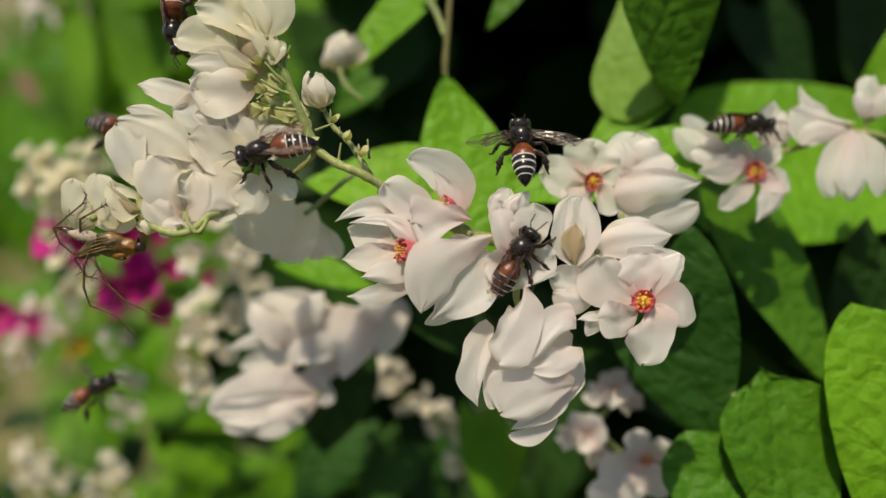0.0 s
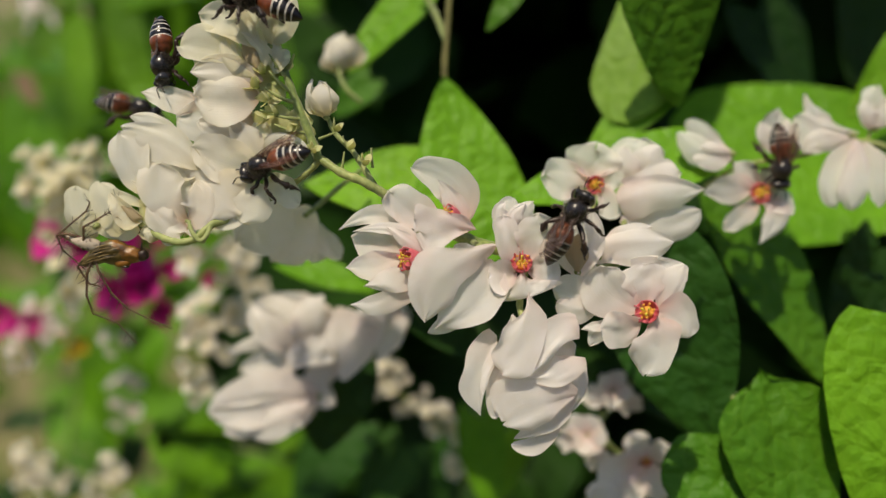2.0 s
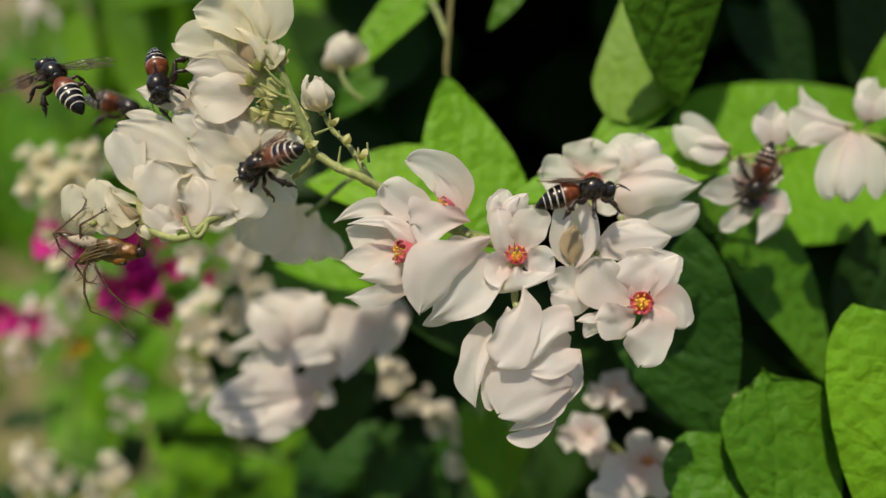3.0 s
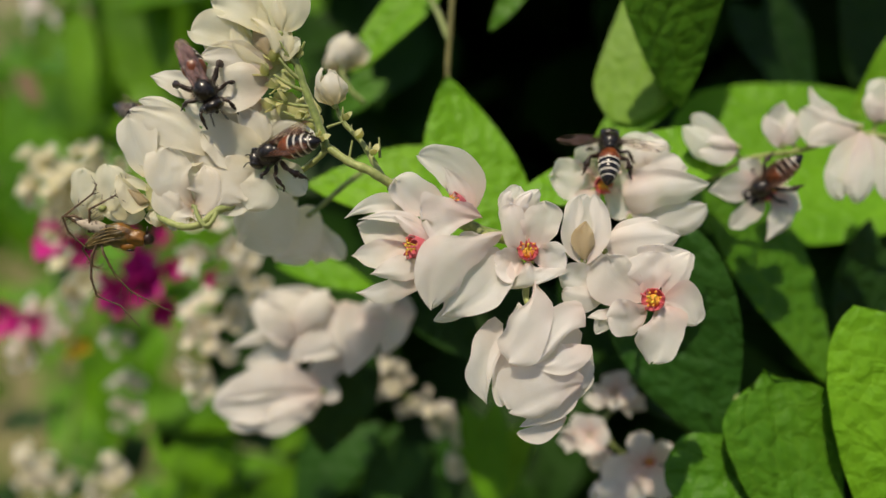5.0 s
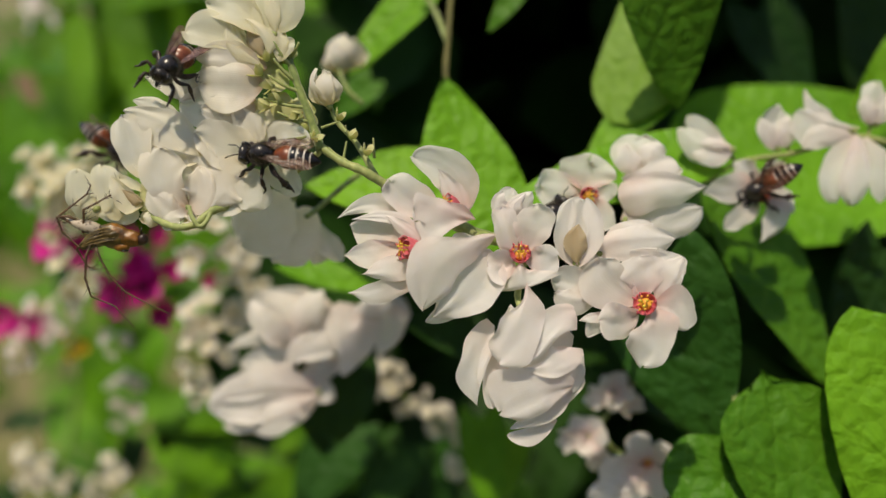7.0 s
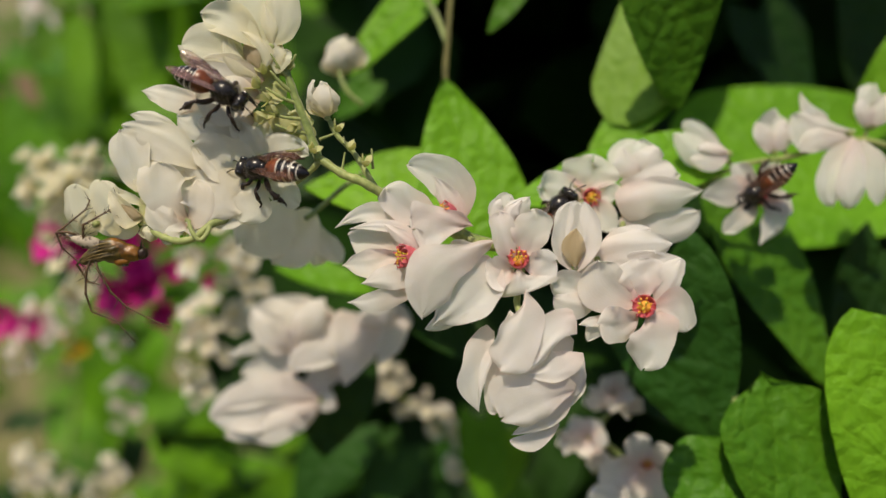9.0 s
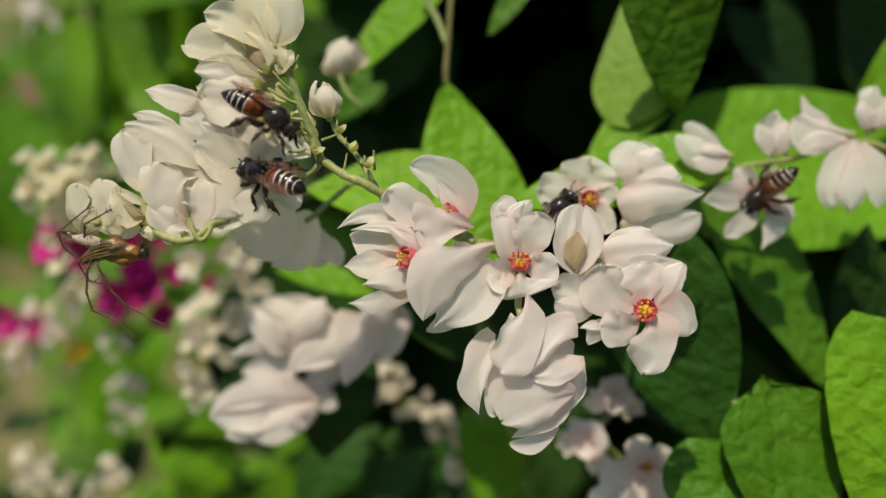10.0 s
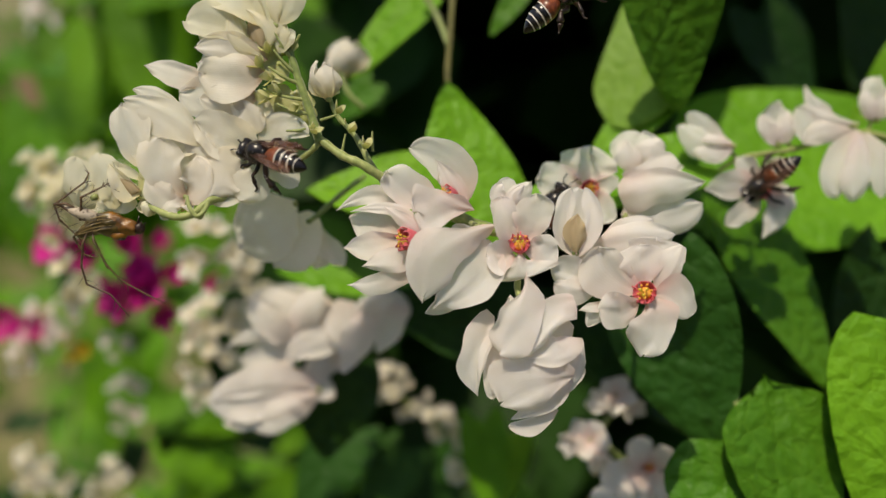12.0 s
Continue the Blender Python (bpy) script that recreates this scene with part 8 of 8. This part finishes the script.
            e = d.cross(Vector((rng.gauss(0, 1), rng.gauss(0, 1), rng.gauss(0, 0.5)))).normalized() + d * 0.5
            tube(bm, [way[i], way[i] + e * rng.uniform(0.7, 1.4)], [0.042, 0.010], 3, False)
        tagged(part("bristle_fringe", bm, SPIDER_LEG, leg), "thin dark leg bristles", kind="stuff")
    return spider



# ---- insects in their places ----
SPIDER_LEGS = [
    [(-2.46, 1.09, 0.4), (-3.82, 1.8, 0.9), (-4.97, 1.69, 0.8), (-4.54, 0.27, 0.5), (-3.01, -1.09, 0.3), (-1.64, -1.37, 0.3)],
    [(-2.35, 0.27, 0.8), (-2.13, 2.46, 1.4), (-1.09, 3.11, 1.2), (0.27, 4.1, 0.6), (0.87, 5.74, -0.6)],
    [(-3.01, 0.82, 0.5), (-4.75, 1.8, 0.8), (-2.46, 3.99, 0.2), (-2.08, 5.74, -0.5)],
    [(-1.64, -0.55, 0.5), (-2.02, -1.91, 0.8), (-2.13, -4.1, 0.6), (-1.69, -5.85, 0.2), (0.55, -6.72, 0), (2.51, -8.74, 0)],
    [(-1.26, -0.82, 0.6), (-0.93, -1.64, 0.9), (0.27, -3.82, 0.7), (1.64, -5.3, 0.3), (4.1, -6.56, 0), (5.74, -7.27, -0.2)],
    [(-2.46, -0.27, 0), (-3.44, -1.37, -0.3), (-2.46, -3.01, -0.6), (-1.37, -3.28, -0.6)],
]


spider = tagged(build_spider(), "spiny brown legs of a lynx spider holding an amber prey insect under the flowers", "spider")
bee_mould = tagged(build_bee(), "dwarf honeybee with a rust and black banded abdomen on a white flower", "bee", "bees on the flowers")
bee_mould.scale = (1.02, 1.02, 1.02)


def bee(label, spread, raised, mat):
    """One more bee, with its wings swept back or spread."""
    b = copy_thing(bee_mould, BUSH)
    tagged(b, label)
    return b, add_wings(b, mat, spread, raised)

bee_a, bee_a_wings = bee("dwarf honeybee feeding head-down on a white flower", 12, 4, WING_RUST)
bee_b, bee_b_wings = bee("dwarf honeybee climbing over the open white flowers", 3, 8, WING)
bee_c, bee_c_wings = bee("flying dwarf honeybee with hanging legs", 72, 18, WING_FAST)
bee_d, bee_d_wings = bee("dwarf honeybee on the creamy buds, then taking wing", 3, 10, WING_RED)
bee_e, bee_e_wings = bee("dwarf honeybee on the small open white flower", 7, 6, WING_RUST)
bee_f, bee_f_wings = bee("blurred dwarf honeybee flying low", 70, 18, WING_FAST)
bee_g, bee_g_wings = bee("dwarf honeybee half hidden behind the white petals", 5, 8, WING)
for ob in (*bee_mould.children_recursive, bee_mould):
    bpy.data.objects.remove(ob)


# ---- what moves ----
# Sway of each raceme in the light air: seconds, shift along and up the bush in millimetres, turn in degrees.
LEFT_SWAY = [(0, -0.14, 0.33, -0.26), (0.5, -0.14, 0.26, -0.48), (1, 0.11, 0.26, -0.19), (1.5, 0.34, -0.07, -0.21), (2, 0.24, -0.31, -0.49), (2.5, 0.00, 0.00, 0.00), (3, -0.26, 0.16, 0.16), (5, 0.37, 0.51, -1.95), (5.5, 0.35, 1.30, -2.28), (6, 0.19, 1.36, -3.08), (6.5, 0.28, 1.43, -2.20), (7, 0.02, 0.61, -1.95), (9, 0.04, -0.16, -1.09), (9.5, 0.04, -0.13, -1.66), (10, 0.12, -0.08, -1.57), (10.5, 0.00, -0.13, -1.64), (11, -0.29, 0.47, -1.82), (11.5, -0.41, 0.98, -2.30), (12, -0.50, 1.66, -3.07)]
CENTRE_SWAY = [(0, -0.10, 0.27, 0.46), (0.5, -0.03, 0.24, -0.07), (1, 0.17, -0.05, 0.25), (1.5, 0.38, -0.31, 0.04), (2, 0.35, -0.35, 0.06), (2.5, 0.00, 0.00, 0.00), (3, -0.40, 0.25, 0.31), (5, 0.56, 0.80, 0.04), (5.5, 0.42, 1.56, 0.26), (6, 0.40, 1.82, -0.20), (6.5, 0.31, 1.61, -0.19), (7, 0.06, 0.82, -0.71), (9, -0.10, 0.29, 0.65), (9.5, -0.14, 0.35, -0.11), (10, 0.03, 0.38, 0.04), (10.5, -0.09, 0.45, 0.23), (11, -0.27, 0.85, 0.23), (11.5, -0.33, 1.39, -0.03), (12, -0.23, 2.23, -0.13)]
RIGHT_SWAY = [(0, 0.17, -0.96, 1.38), (0.5, 0.05, 0.04, 0.01), (1, 0.30, -0.61, 0.46), (1.5, 0.13, -0.10, -0.50), (2, 0.18, -0.16, -0.61), (2.5, 0.00, 0.00, 0.00), (3, -0.39, 0.19, -0.12), (5, 0.58, 0.32, -0.15), (5.5, 0.47, 0.77, 0.00), (6, 0.40, 1.13, -0.54), (6.5, 0.24, 0.93, -0.36), (7, 0.08, 0.38, -0.46), (9, -0.13, -0.39, 0.28), (9.5, -0.31, 0.11, -0.27), (10, -0.06, -0.21, 0.05), (10.5, -0.12, -0.09, 0.17), (11, -0.31, 0.26, -0.13), (11.5, -0.19, 0.37, 0.32), (12, 0.05, 1.08, 0.00)]
MID_SWAY = [(0, -0.01, 0.24, 0.00), (0.5, -0.05, 0.33, 0.00), (1, 0.03, 0.17, 0.00), (1.5, 0.03, 0.15, 0.00), (2, 0.07, 0.08, 0.00), (2.5, 0.00, 0.00, 0.00), (3, -0.16, 0.18, 0.00), (5, 0.33, 0.90, 0.00), (5.5, 0.21, 1.38, 0.00), (6, 0.01, 1.78, 0.00), (6.5, -0.02, 1.54, 0.00), (7, -0.10, 0.92, 0.00), (9, 0.10, -0.02, 0.00), (9.5, 0.17, 0.35, 0.00), (10, 0.14, 0.27, 0.00), (10.5, 0.15, 0.19, 0.00), (11, -0.12, 0.44, 0.00), (11.5, -0.33, 0.95, 0.00), (12, -0.31, 1.83, 0.00)]
UPPER_SWAY = [(0, -0.12, 0.09, 0.06), (0.5, -0.06, 0.33, -0.53), (1, 0.04, 0.15, -0.75), (1.5, 0.12, 0.01, -0.76), (2, 0.13, 0.03, -0.90), (2.5, 0.00, 0.00, 0.00), (3, -0.30, 0.10, -0.19), (5, 0.35, 0.67, -1.05), (5.5, 0.30, 1.58, -2.18), (6, 0.30, 1.33, -1.21), (6.5, 0.16, 1.14, -0.96), (7, 0.05, 0.61, -1.24), (9, -0.15, 0.15, -0.83), (9.5, -0.14, 0.22, -0.80), (10, -0.05, 0.32, -1.06), (10.5, -0.14, 0.15, -0.36), (11, -0.18, 0.55, -0.84), (11.5, -0.26, 0.94, -0.97), (12, -0.11, 1.42, -0.81)]
# the open flower of the right raceme hangs on a thin pedicel and drops when the bee lands
BOB_SWAY = [(0, -0.49, 1.95, -0.46), (0.5, 0.13, -0.62, 1.79), (1, 0.08, -0.53, 0.89), (1.5, 0.01, 0.15, -0.89), (2, 0.06, 0.26, -1.31), (2.5, 0.00, 0.00, 0.00), (3, -0.55, -0.45, -0.42), (5, 0.41, 0.05, -0.50), (5.5, 0.50, 0.32, 0.05), (6, 0.26, 0.78, -0.42), (6.5, 0.22, 0.48, -0.40), (7, 0.01, -0.05, -0.35), (9, -0.08, -0.88, 0.74), (9.5, -0.23, -0.69, 0.45), (10, 0.07, -0.92, 0.38), (10.5, -0.27, -0.72, 0.76), (11, -0.13, -0.46, 0.36), (11.5, -0.43, 0.30, 0.02), (12, -0.06, 0.94, -0.43)]
# the upper open flower gives way under the bee, relative to its raceme
SAG = [(0, 0.18, -0.34, 0), (1, 0.27, -0.50, 0), (2.5, 0.00, 0.00, 0), (4.8, 0.61, -1.19, 0), (5.2, 0.09, -0.32, 0), (5.6, 0.03, -0.51, 0), (6, 0.07, -0.24, 0), (6.6, -0.24, -1.72, 0), (7, -0.70, -1.72, 0), (8.8, 0.03, -1.24, 0), (9.2, -0.31, -1.36, 0), (12, -0.60, -1.30, 0)]


def swayed(rows, t):
    """The raceme's own axes at t seconds, in the bush's."""
    ts = [r[0] for r in rows]
    dx, dy, turn = (float(np.interp(t, ts, [r[k] for r in rows])) for k in (1, 2, 3))
    return Matrix.Translation(at(dx, dy, 0)) @ pose(0, 0, 0, 0, 0, turn)


def sway(thing, rows):
    walk(thing, [(r[0], BUSH @ swayed(rows, r[0])) for r in rows])


def ride(insect, rows, raceme=None):
    """Keys an insect: seconds, place in millimetres, heading, pitch, rise and lean of its back; carried by a swaying raceme if one is given."""
    times = sorted({r[0] for r in rows} | {r[0] for r in (raceme or [])})
    ts = [r[0] for r in rows]
    turns = [np.interp(times, ts, [r[k] if k < len(r) else 0.0 for r in rows]) for k in range(1, 8)]
    keys = []
    for i, t in enumerate(times):
        m = perch(*[float(c[i]) for c in turns])
        keys.append((t, BUSH @ (swayed(raceme, t) if raceme else Matrix()) @ m))
    walk(insect, keys)


SPIDER_PLACE = Matrix.Translation(at(-32.18, -0.22, 0.5)) @ pose(0, 0, 0, 0, 0, 0)


def motions():
    sway(left_raceme, LEFT_SWAY)
    sway(centre_raceme, CENTRE_SWAY)
    sway(right_raceme, RIGHT_SWAY)
    sway(mid_raceme, MID_SWAY)
    sway(upper_raceme, UPPER_SWAY)
    walk(right_flower, [(r[0], swayed(RIGHT_SWAY, r[0]).inverted() @ swayed(BOB_SWAY, r[0]) @ Matrix.Translation(at(36.6, 7.18, -14.7))) for r in BOB_SWAY])
    walk(upper_flower, [(r[0], swayed(SAG, r[0]) @ Matrix.Translation(at(16.05, 7.56, -8.8))) for r in SAG])
    walk(spider, [(r[0], BUSH @ swayed(LEFT_SWAY, r[0]) @ SPIDER_PLACE) for r in LEFT_SWAY])
    ride(bee_a, [
        (0, -16.15, 8.86, 2.4, 192.3, 0, 25), (0.5, -16.59, 8.41, 2.4, 180.5, 0, 20), (1, -16.34, 8.64, 2.4, 196.2, 0, 25),
        (1.5, -16.47, 8.19, 2.4, 198.2, -22, 28), (2, -16.59, 8.39, 2.4, 197.5, -24, 28), (2.5, -16.40, 8.04, 2.4, 200, -28, 28),
        (3, -16.55, 8.14, 2.4, 199.8, -28, 28), (5, -16.36, 8.35, 2.4, 194.9, -26, 25), (5.5, -16.41, 8.33, 2.4, 193.3, -26, 25),
        (6, -16.50, 8.50, 2.4, 197.1, -22, 25), (6.5, -15.80, 8.11, 2.4, 190.2, 0, 20), (7, -16.32, 7.94, 2.4, 175.9, -5, 20),
        (9, -16.84, 7.85, 2.4, 175.1, -24, 22), (9.5, -17.04, 7.56, 2.4, 169.7, -26, 20), (10, -16.98, 7.27, 2.4, 161.6, -26, 18),
        (11, -17.00, 6.50, 2.4, 159.8, -26, 18), (11.5, -16.82, 6.80, 2.4, 162.3, -26, 18), (12, -16.77, 7.12, 2.4, 165.1, -26, 18),
    ], LEFT_SWAY)
    ride(bee_b, [
        (0, 6.92, -1.45, 2.10, 58.5, 5, 35), (0.5, 7.26, -0.58, 2.10, 66.1, 5, 30), (1, 9.01, -0.04, 2.10, 54.7, 5, 35),
        (1.5, 10.13, 1.20, 2.10, 65, 5, 30), (2, 11.33, 2.88, 3.70, 57.9, 0, 40), (2.5, 12.20, 5.36, 2.70, 12, 0, 70),
        (3, 13.28, 5.33, 1.70, 1.7, 0, 74), (3.6, 14.16, 6.27, 0.70, 24.8, -15, 60), (4.2, 14.84, 7.25, -0.30, 59.8, -35, 55),
        (4.8, 15.98, 8.49, -7.00, 89.9, -58, 48, 0), (5.0, 16.88, 9.93, -7.00, 77.4, -46, 48, 0), (5.2, 17.77, 10.91, -7.50, 88.5, -39, 48, 0),
        (5.4, 18.44, 11.88, -8.00, 107.5, -24, 48, 0), (5.6, 17.30, 12.41, -8.00, 110.0, -50, 48, 0), (5.8, 15.60, 11.89, -8.00, 84.6, -74, 48, 0),
        (6.0, 13.68, 10.93, -7.50, 63.6, -74, 48, 0), (6.2, 12.44, 9.30, -7.00, 27.5, -40, 48, 0), (6.4, 11.77, 6.49, -6.50, 21.2, -34, 48, 0),
        (6.6, 10.84, 2.76, -6.50, 45.3, -10, 45, 0), (7.0, 10.69, 2.52, -6.50, 48.7, -10, 45, 0), (8.4, 11.16, 2.93, -6.00, 48.8, -5, 45, 0),
        (8.8, 11.56, 3.53, -5.50, 48.5, -5, 45, 0), (9.2, 11.47, 3.67, -5.50, 49.7, -5, 45, 0), (10.5, 11.30, 3.77, -5.50, 49.8, -5, 45, 0),
        (11.2, 11.64, 3.26, -6.00, 49.9, -5, 45, 0), (12, 11.22, 2.77, -7.00, 55.1, -10, 45, 0),
    ], CENTRE_SWAY)
    ride(bee_c, [
        (0, 7.72, 10.04, 0.20, 92, -38, 45), (0.1, 8.95, 10.93, 0.20, 113, -35, 45), (0.2, 9.34, 11.39, 0.20, 130, -25, 50),
        (0.3, 8.48, 12.18, 0.20, 137, -20, 55), (0.4, 7.45, 13.07, 0.20, 145, -15, 60), (0.5, 4.34, 14.08, 0.20, 145, -12, 62),
        (0.6, 1.99, 14.82, 0.20, 143, -10, 65), (0.7, -0.20, 16.16, 0.20, 140, -10, 65), (0.8, -2.28, 17.67, 0.20, 143, -10, 65),
        (0.9, -3.81, 18.30, 0.20, 143, -8, 65), (1, -5.69, 19.79, 0.70, 145, -5, 68), (1.1, -7.65, 20.37, 1.20, 150, -5, 70),
        (1.2, -9.05, 21.28, 1.70, 157, -5, 70), (1.3, -10.54, 21.42, 2.20, 157, -5, 70), (1.4, -12.05, 21.80, 2.40, 157, -5, 70),
        (1.6, -14.29, 22.14, 2.70, 155, -5, 70), (1.8, -15.73, 23.38, 2.40, 165, -5, 70), (2, -17.10, 23.29, 3.40, 172, -5, 72),
        (2.1, -18.79, 22.74, 3.40, 178, -5, 72), (2.2, -20.85, 21.87, 3.40, 172, -5, 72), (2.3, -22.86, 20.80, 3.40, 170, -5, 72),
        (2.4, -24.85, 19.57, 2.40, 168, -5, 72), (2.5, -27.25, 17.82, 2.70, 166, -5, 70), (2.6, -29.24, 16.92, 2.20, 163, -8, 68),
        (2.7, -31.41, 16.24, 1.70, 158, -10, 65), (2.8, -33.49, 16.08, 1.20, 148, -18, 60), (2.9, -35.28, 16.29, 0.70, 145, -20, 58),
        (3, -37.41, 16.40, 0.20, 138, -25, 55), (3.1, -39.22, 16.85, -0.30, 130, -30, 52), (3.2, -39.32, 16.80, -0.80, 127, -32, 50),
        (3.6, -44.09, 19.66, -2.30, 140, -30, 50), (4.2, -57.04, 24.88, -5.30, 150, -20, 60), (4.8, -81.92, 32.74, -10.30, 150, -10, 60),
        (12, -87.96, 35.09, -11.30, 150, -10, 60),
    ])
    ride(bee_d, [
        (0, -26.76, 22.13, -1.6, -83.7, 0, 15, 62), (0.5, -26.26, 21.22, -1.6, -103.5, 0, 15, 62), (1, -26.43, 19.59, -1.4, -107.8, 0, 15, 60),
        (1.5, -27.21, 19.79, -1.2, -109.8, 0, 15, 58), (2.0, -27.93, 19.33, -1.00, -84.5, 20, 15, 55), (2.4, -27.79, 18.43, -1.20, -76.9, 40, 15, 50),
        (2.8, -27.78, 17.06, -1.00, -77.1, 42, 15, 50), (3.2, -27.61, 16.48, -0.60, -76.9, 40, 15, 45), (3.6, -26.86, 16.16, 0.8, -74.5, 10, 12, 30),
        (4.2, -25.21, 15.45, 2, -63.9, 8, 10, 10), (4.8, -23.89, 14.58, 2.7, -56.2, 8, 10, 0), (5.6, -24.39, 14.88, 2.7, -71.6, 6, 10, 0),
        (6, -24.80, 15.05, 2.7, -82.9, 10, 8, 0), (6.4, -26.01, 15.81, 2.4, -95.6, 32, 5, -8), (6.8, -25.85, 16.25, 2.4, -102, 44, 5, -12),
        (7, -25.90, 16.40, 2.4, -106.1, 50, 5, -14), (7.2, -25.52, 16.52, 2.4, -98.1, 52, 5, -10), (7.6, -25.46, 15.69, 2.7, -83.3, 5, 5),
        (8.2, -23.89, 15.40, 2.4, -48.5, 5, 12), (8.8, -22.14, 15.22, 3.5, -28.9, 0, 22), (9, -21.69, 15.21, 3.7, -26.9, 0, 32),
        (9.5, -18.41, 14.28, 4.1, -38.3, 0, 68), (10, -16.86, 12.90, 4.3, -28.4, 0, 70), (10.5, -15.59, 12.25, 4.3, -18.3, 0, 72),
        (11, -15.81, 12.39, 4.3, -22.2, 0, 72), (11.2, -13.62, 13.34, 4.3, -13, 0, 68), (11.3, -11.22, 13.50, 4.1, -5.9, 0, 70),
        (11.4, -8.27, 13.78, 3.7, 2.2, 0, 70), (11.5, -5.28, 14.14, 2.4, 14.3, 0, 70), (11.6, -0.80, 14.73, 2.7, 30.5, 0, 68),
        (11.7, 2.76, 17.09, 2.2, 34.6, 0, 68), (11.8, 5.45, 19.39, 1.7, 36.8, 0, 68), (11.9, 7.43, 21.16, 1.2, 34.9, 0, 68),
        (12, 10.04, 23.77, 0.7, 33.1, 0, 68),
    ], LEFT_SWAY)
    ride(bee_e, [
        (0, 34.69, 12.61, -12.6, -2, 0, 86, 0), (0.4, 36.14, 13.25, -12.6, 1.2, 0, 84, 0), (0.8, 35.76, 12.47, -12.6, -35.1, 0, 80, 0),
        (1, 36.62, 12.47, -12.6, -32.7, 0, 76, 0), (1.2, 37.45, 12.34, -12.6, -63.9, 0, 60, 0), (1.5, 38.27, 11.31, -12.6, -68.3, 0, 40, 0),
        (1.8, 38.58, 10.95, -12.6, -72.3, -10, 25, 0), (2.1, 38.23, 10.95, -12.6, -95.7, -10, 16, 0), (2.4, 37.22, 9.67, -12.6, -113.7, -15, 10, 0),
        (2.7, 36.33, 8.16, -12.6, -103.3, -20, 12, 0), (3, 36.25, 8.59, -12.6, -105.4, -20, 12, 0), (4.8, 36.27, 8.11, -12.6, -129.8, -40, 20, 0),
        (6, 36.34, 7.80, -12.6, -134.6, -36, 20, 0), (7, 36.44, 7.77, -12.6, -141, -40, 20, 0), (9.5, 36.43, 7.82, -12.6, -132.1, -44, 20, 0),
        (12, 36.41, 7.91, -12.6, -133.4, -44, 20, 0),
    ], BOB_SWAY)
    ride(bee_f, [
        (0, -43.67, -17.67, -20.30, 30, 0, 60), (0.1, -46.16, -16.07, -21.30, 35, 0, 60), (0.2, -46.20, -14.79, -22.30, 35, 0, 60),
        (0.3, -47.17, -12.91, -23.30, 38, 0, 60), (0.4, -47.05, -10.18, -24.30, 45, 0, 60), (0.5, -49.06, -7.83, -25.30, 60, 0, 55),
        (0.7, -54.49, -7.84, -33.30, 90, 0, 50), (0.9, -63.02, -6.90, -45.30, 110, 0, 50), (1.3, -84.87, -3.85, -65.30, 140, 0, 50),
        (2, -122.94, 2.61, -85.30, 150, 0, 50), (12, -128.03, 5.66, -85.30, 150, 0, 50),
    ])
    ride(bee_g, [
        (0, -36.81, 12.94, -13.3, -19.7, 0, 60), (0.5, -36.35, 14.71, -13.3, -19.5, 0, 60), (1.5, -36.09, 16.07, -13.3, -14.8, 0, 60),
        (2.5, -36.03, 16.91, -13.3, -10, 0, 60), (3.2, -37.19, 16.05, -13.3, -19.9, 0, 60), (5, -34.97, 13.09, -13.3, -28.1, 0, 60),
        (6, -37.24, 10.21, -13.3, -16.9, 0, 60), (6.5, -39.34, 10.53, -13.3, -17.8, 0, 60), (7, -38.60, 10.21, -13.3, -38.1, 0, 60),
        (8, -33.73, 10.97, -13.3, -38.5, 0, 60), (12, -32.43, 10.47, -13.3, -36.9, 0, 60),
    ], LEFT_SWAY)

    droop(bee_b, [(0, 4), (1.8, 4), (2.5, 42), (2.8, 25), (3.2, 10), (4.6, 15), (6, 15), (6.5, 5), (12, 5)])
    droop(bee_c, [(0, 10), (12, 10)])
    droop(bee_d, [(0, 5), (1.5, -5), (2.8, -18), (3.2, -18), (4.8, 5), (9, 5), (9.5, 0), (11, 0), (11.5, 8), (12, 8)])
    droop(bee_e, [(0, 5), (0.4, 8), (0.8, 40), (1.0, 34), (1.2, 52), (1.5, 35), (2.1, 15), (2.4, 8), (12, 5)])
    # this bee spreads its wings as it leaves, the other while it hovers
    for wing, s, root, extra in bee_d_wings:
        walk(wing, [(t, wing_pose(s, root, a - extra * 0.2, b, extra)) for t, a, b in ((0, -1, 8), (6.2, -1, 8), (6.6, 6, 16), (7.0, 14, 26), (7.2, 30, 26), (7.8, 8, 16), (8.8, 10, 18), (9.3, 8, 14), (10, 0, 8), (11.0, 0, 8), (11.2, 45, 20), (11.4, 75, 22), (12, 75, 22))])
    for wing, s, root, extra in bee_b_wings:
        walk(wing, [(t, wing_pose(s, root, a - extra * 0.2, b, extra)) for t, a, b in ((0, 0, 8), (4.0, 0, 8), (4.6, 75, 18), (6.1, 75, 18), (6.4, 6, 8), (12, 4, 8))])


motions()
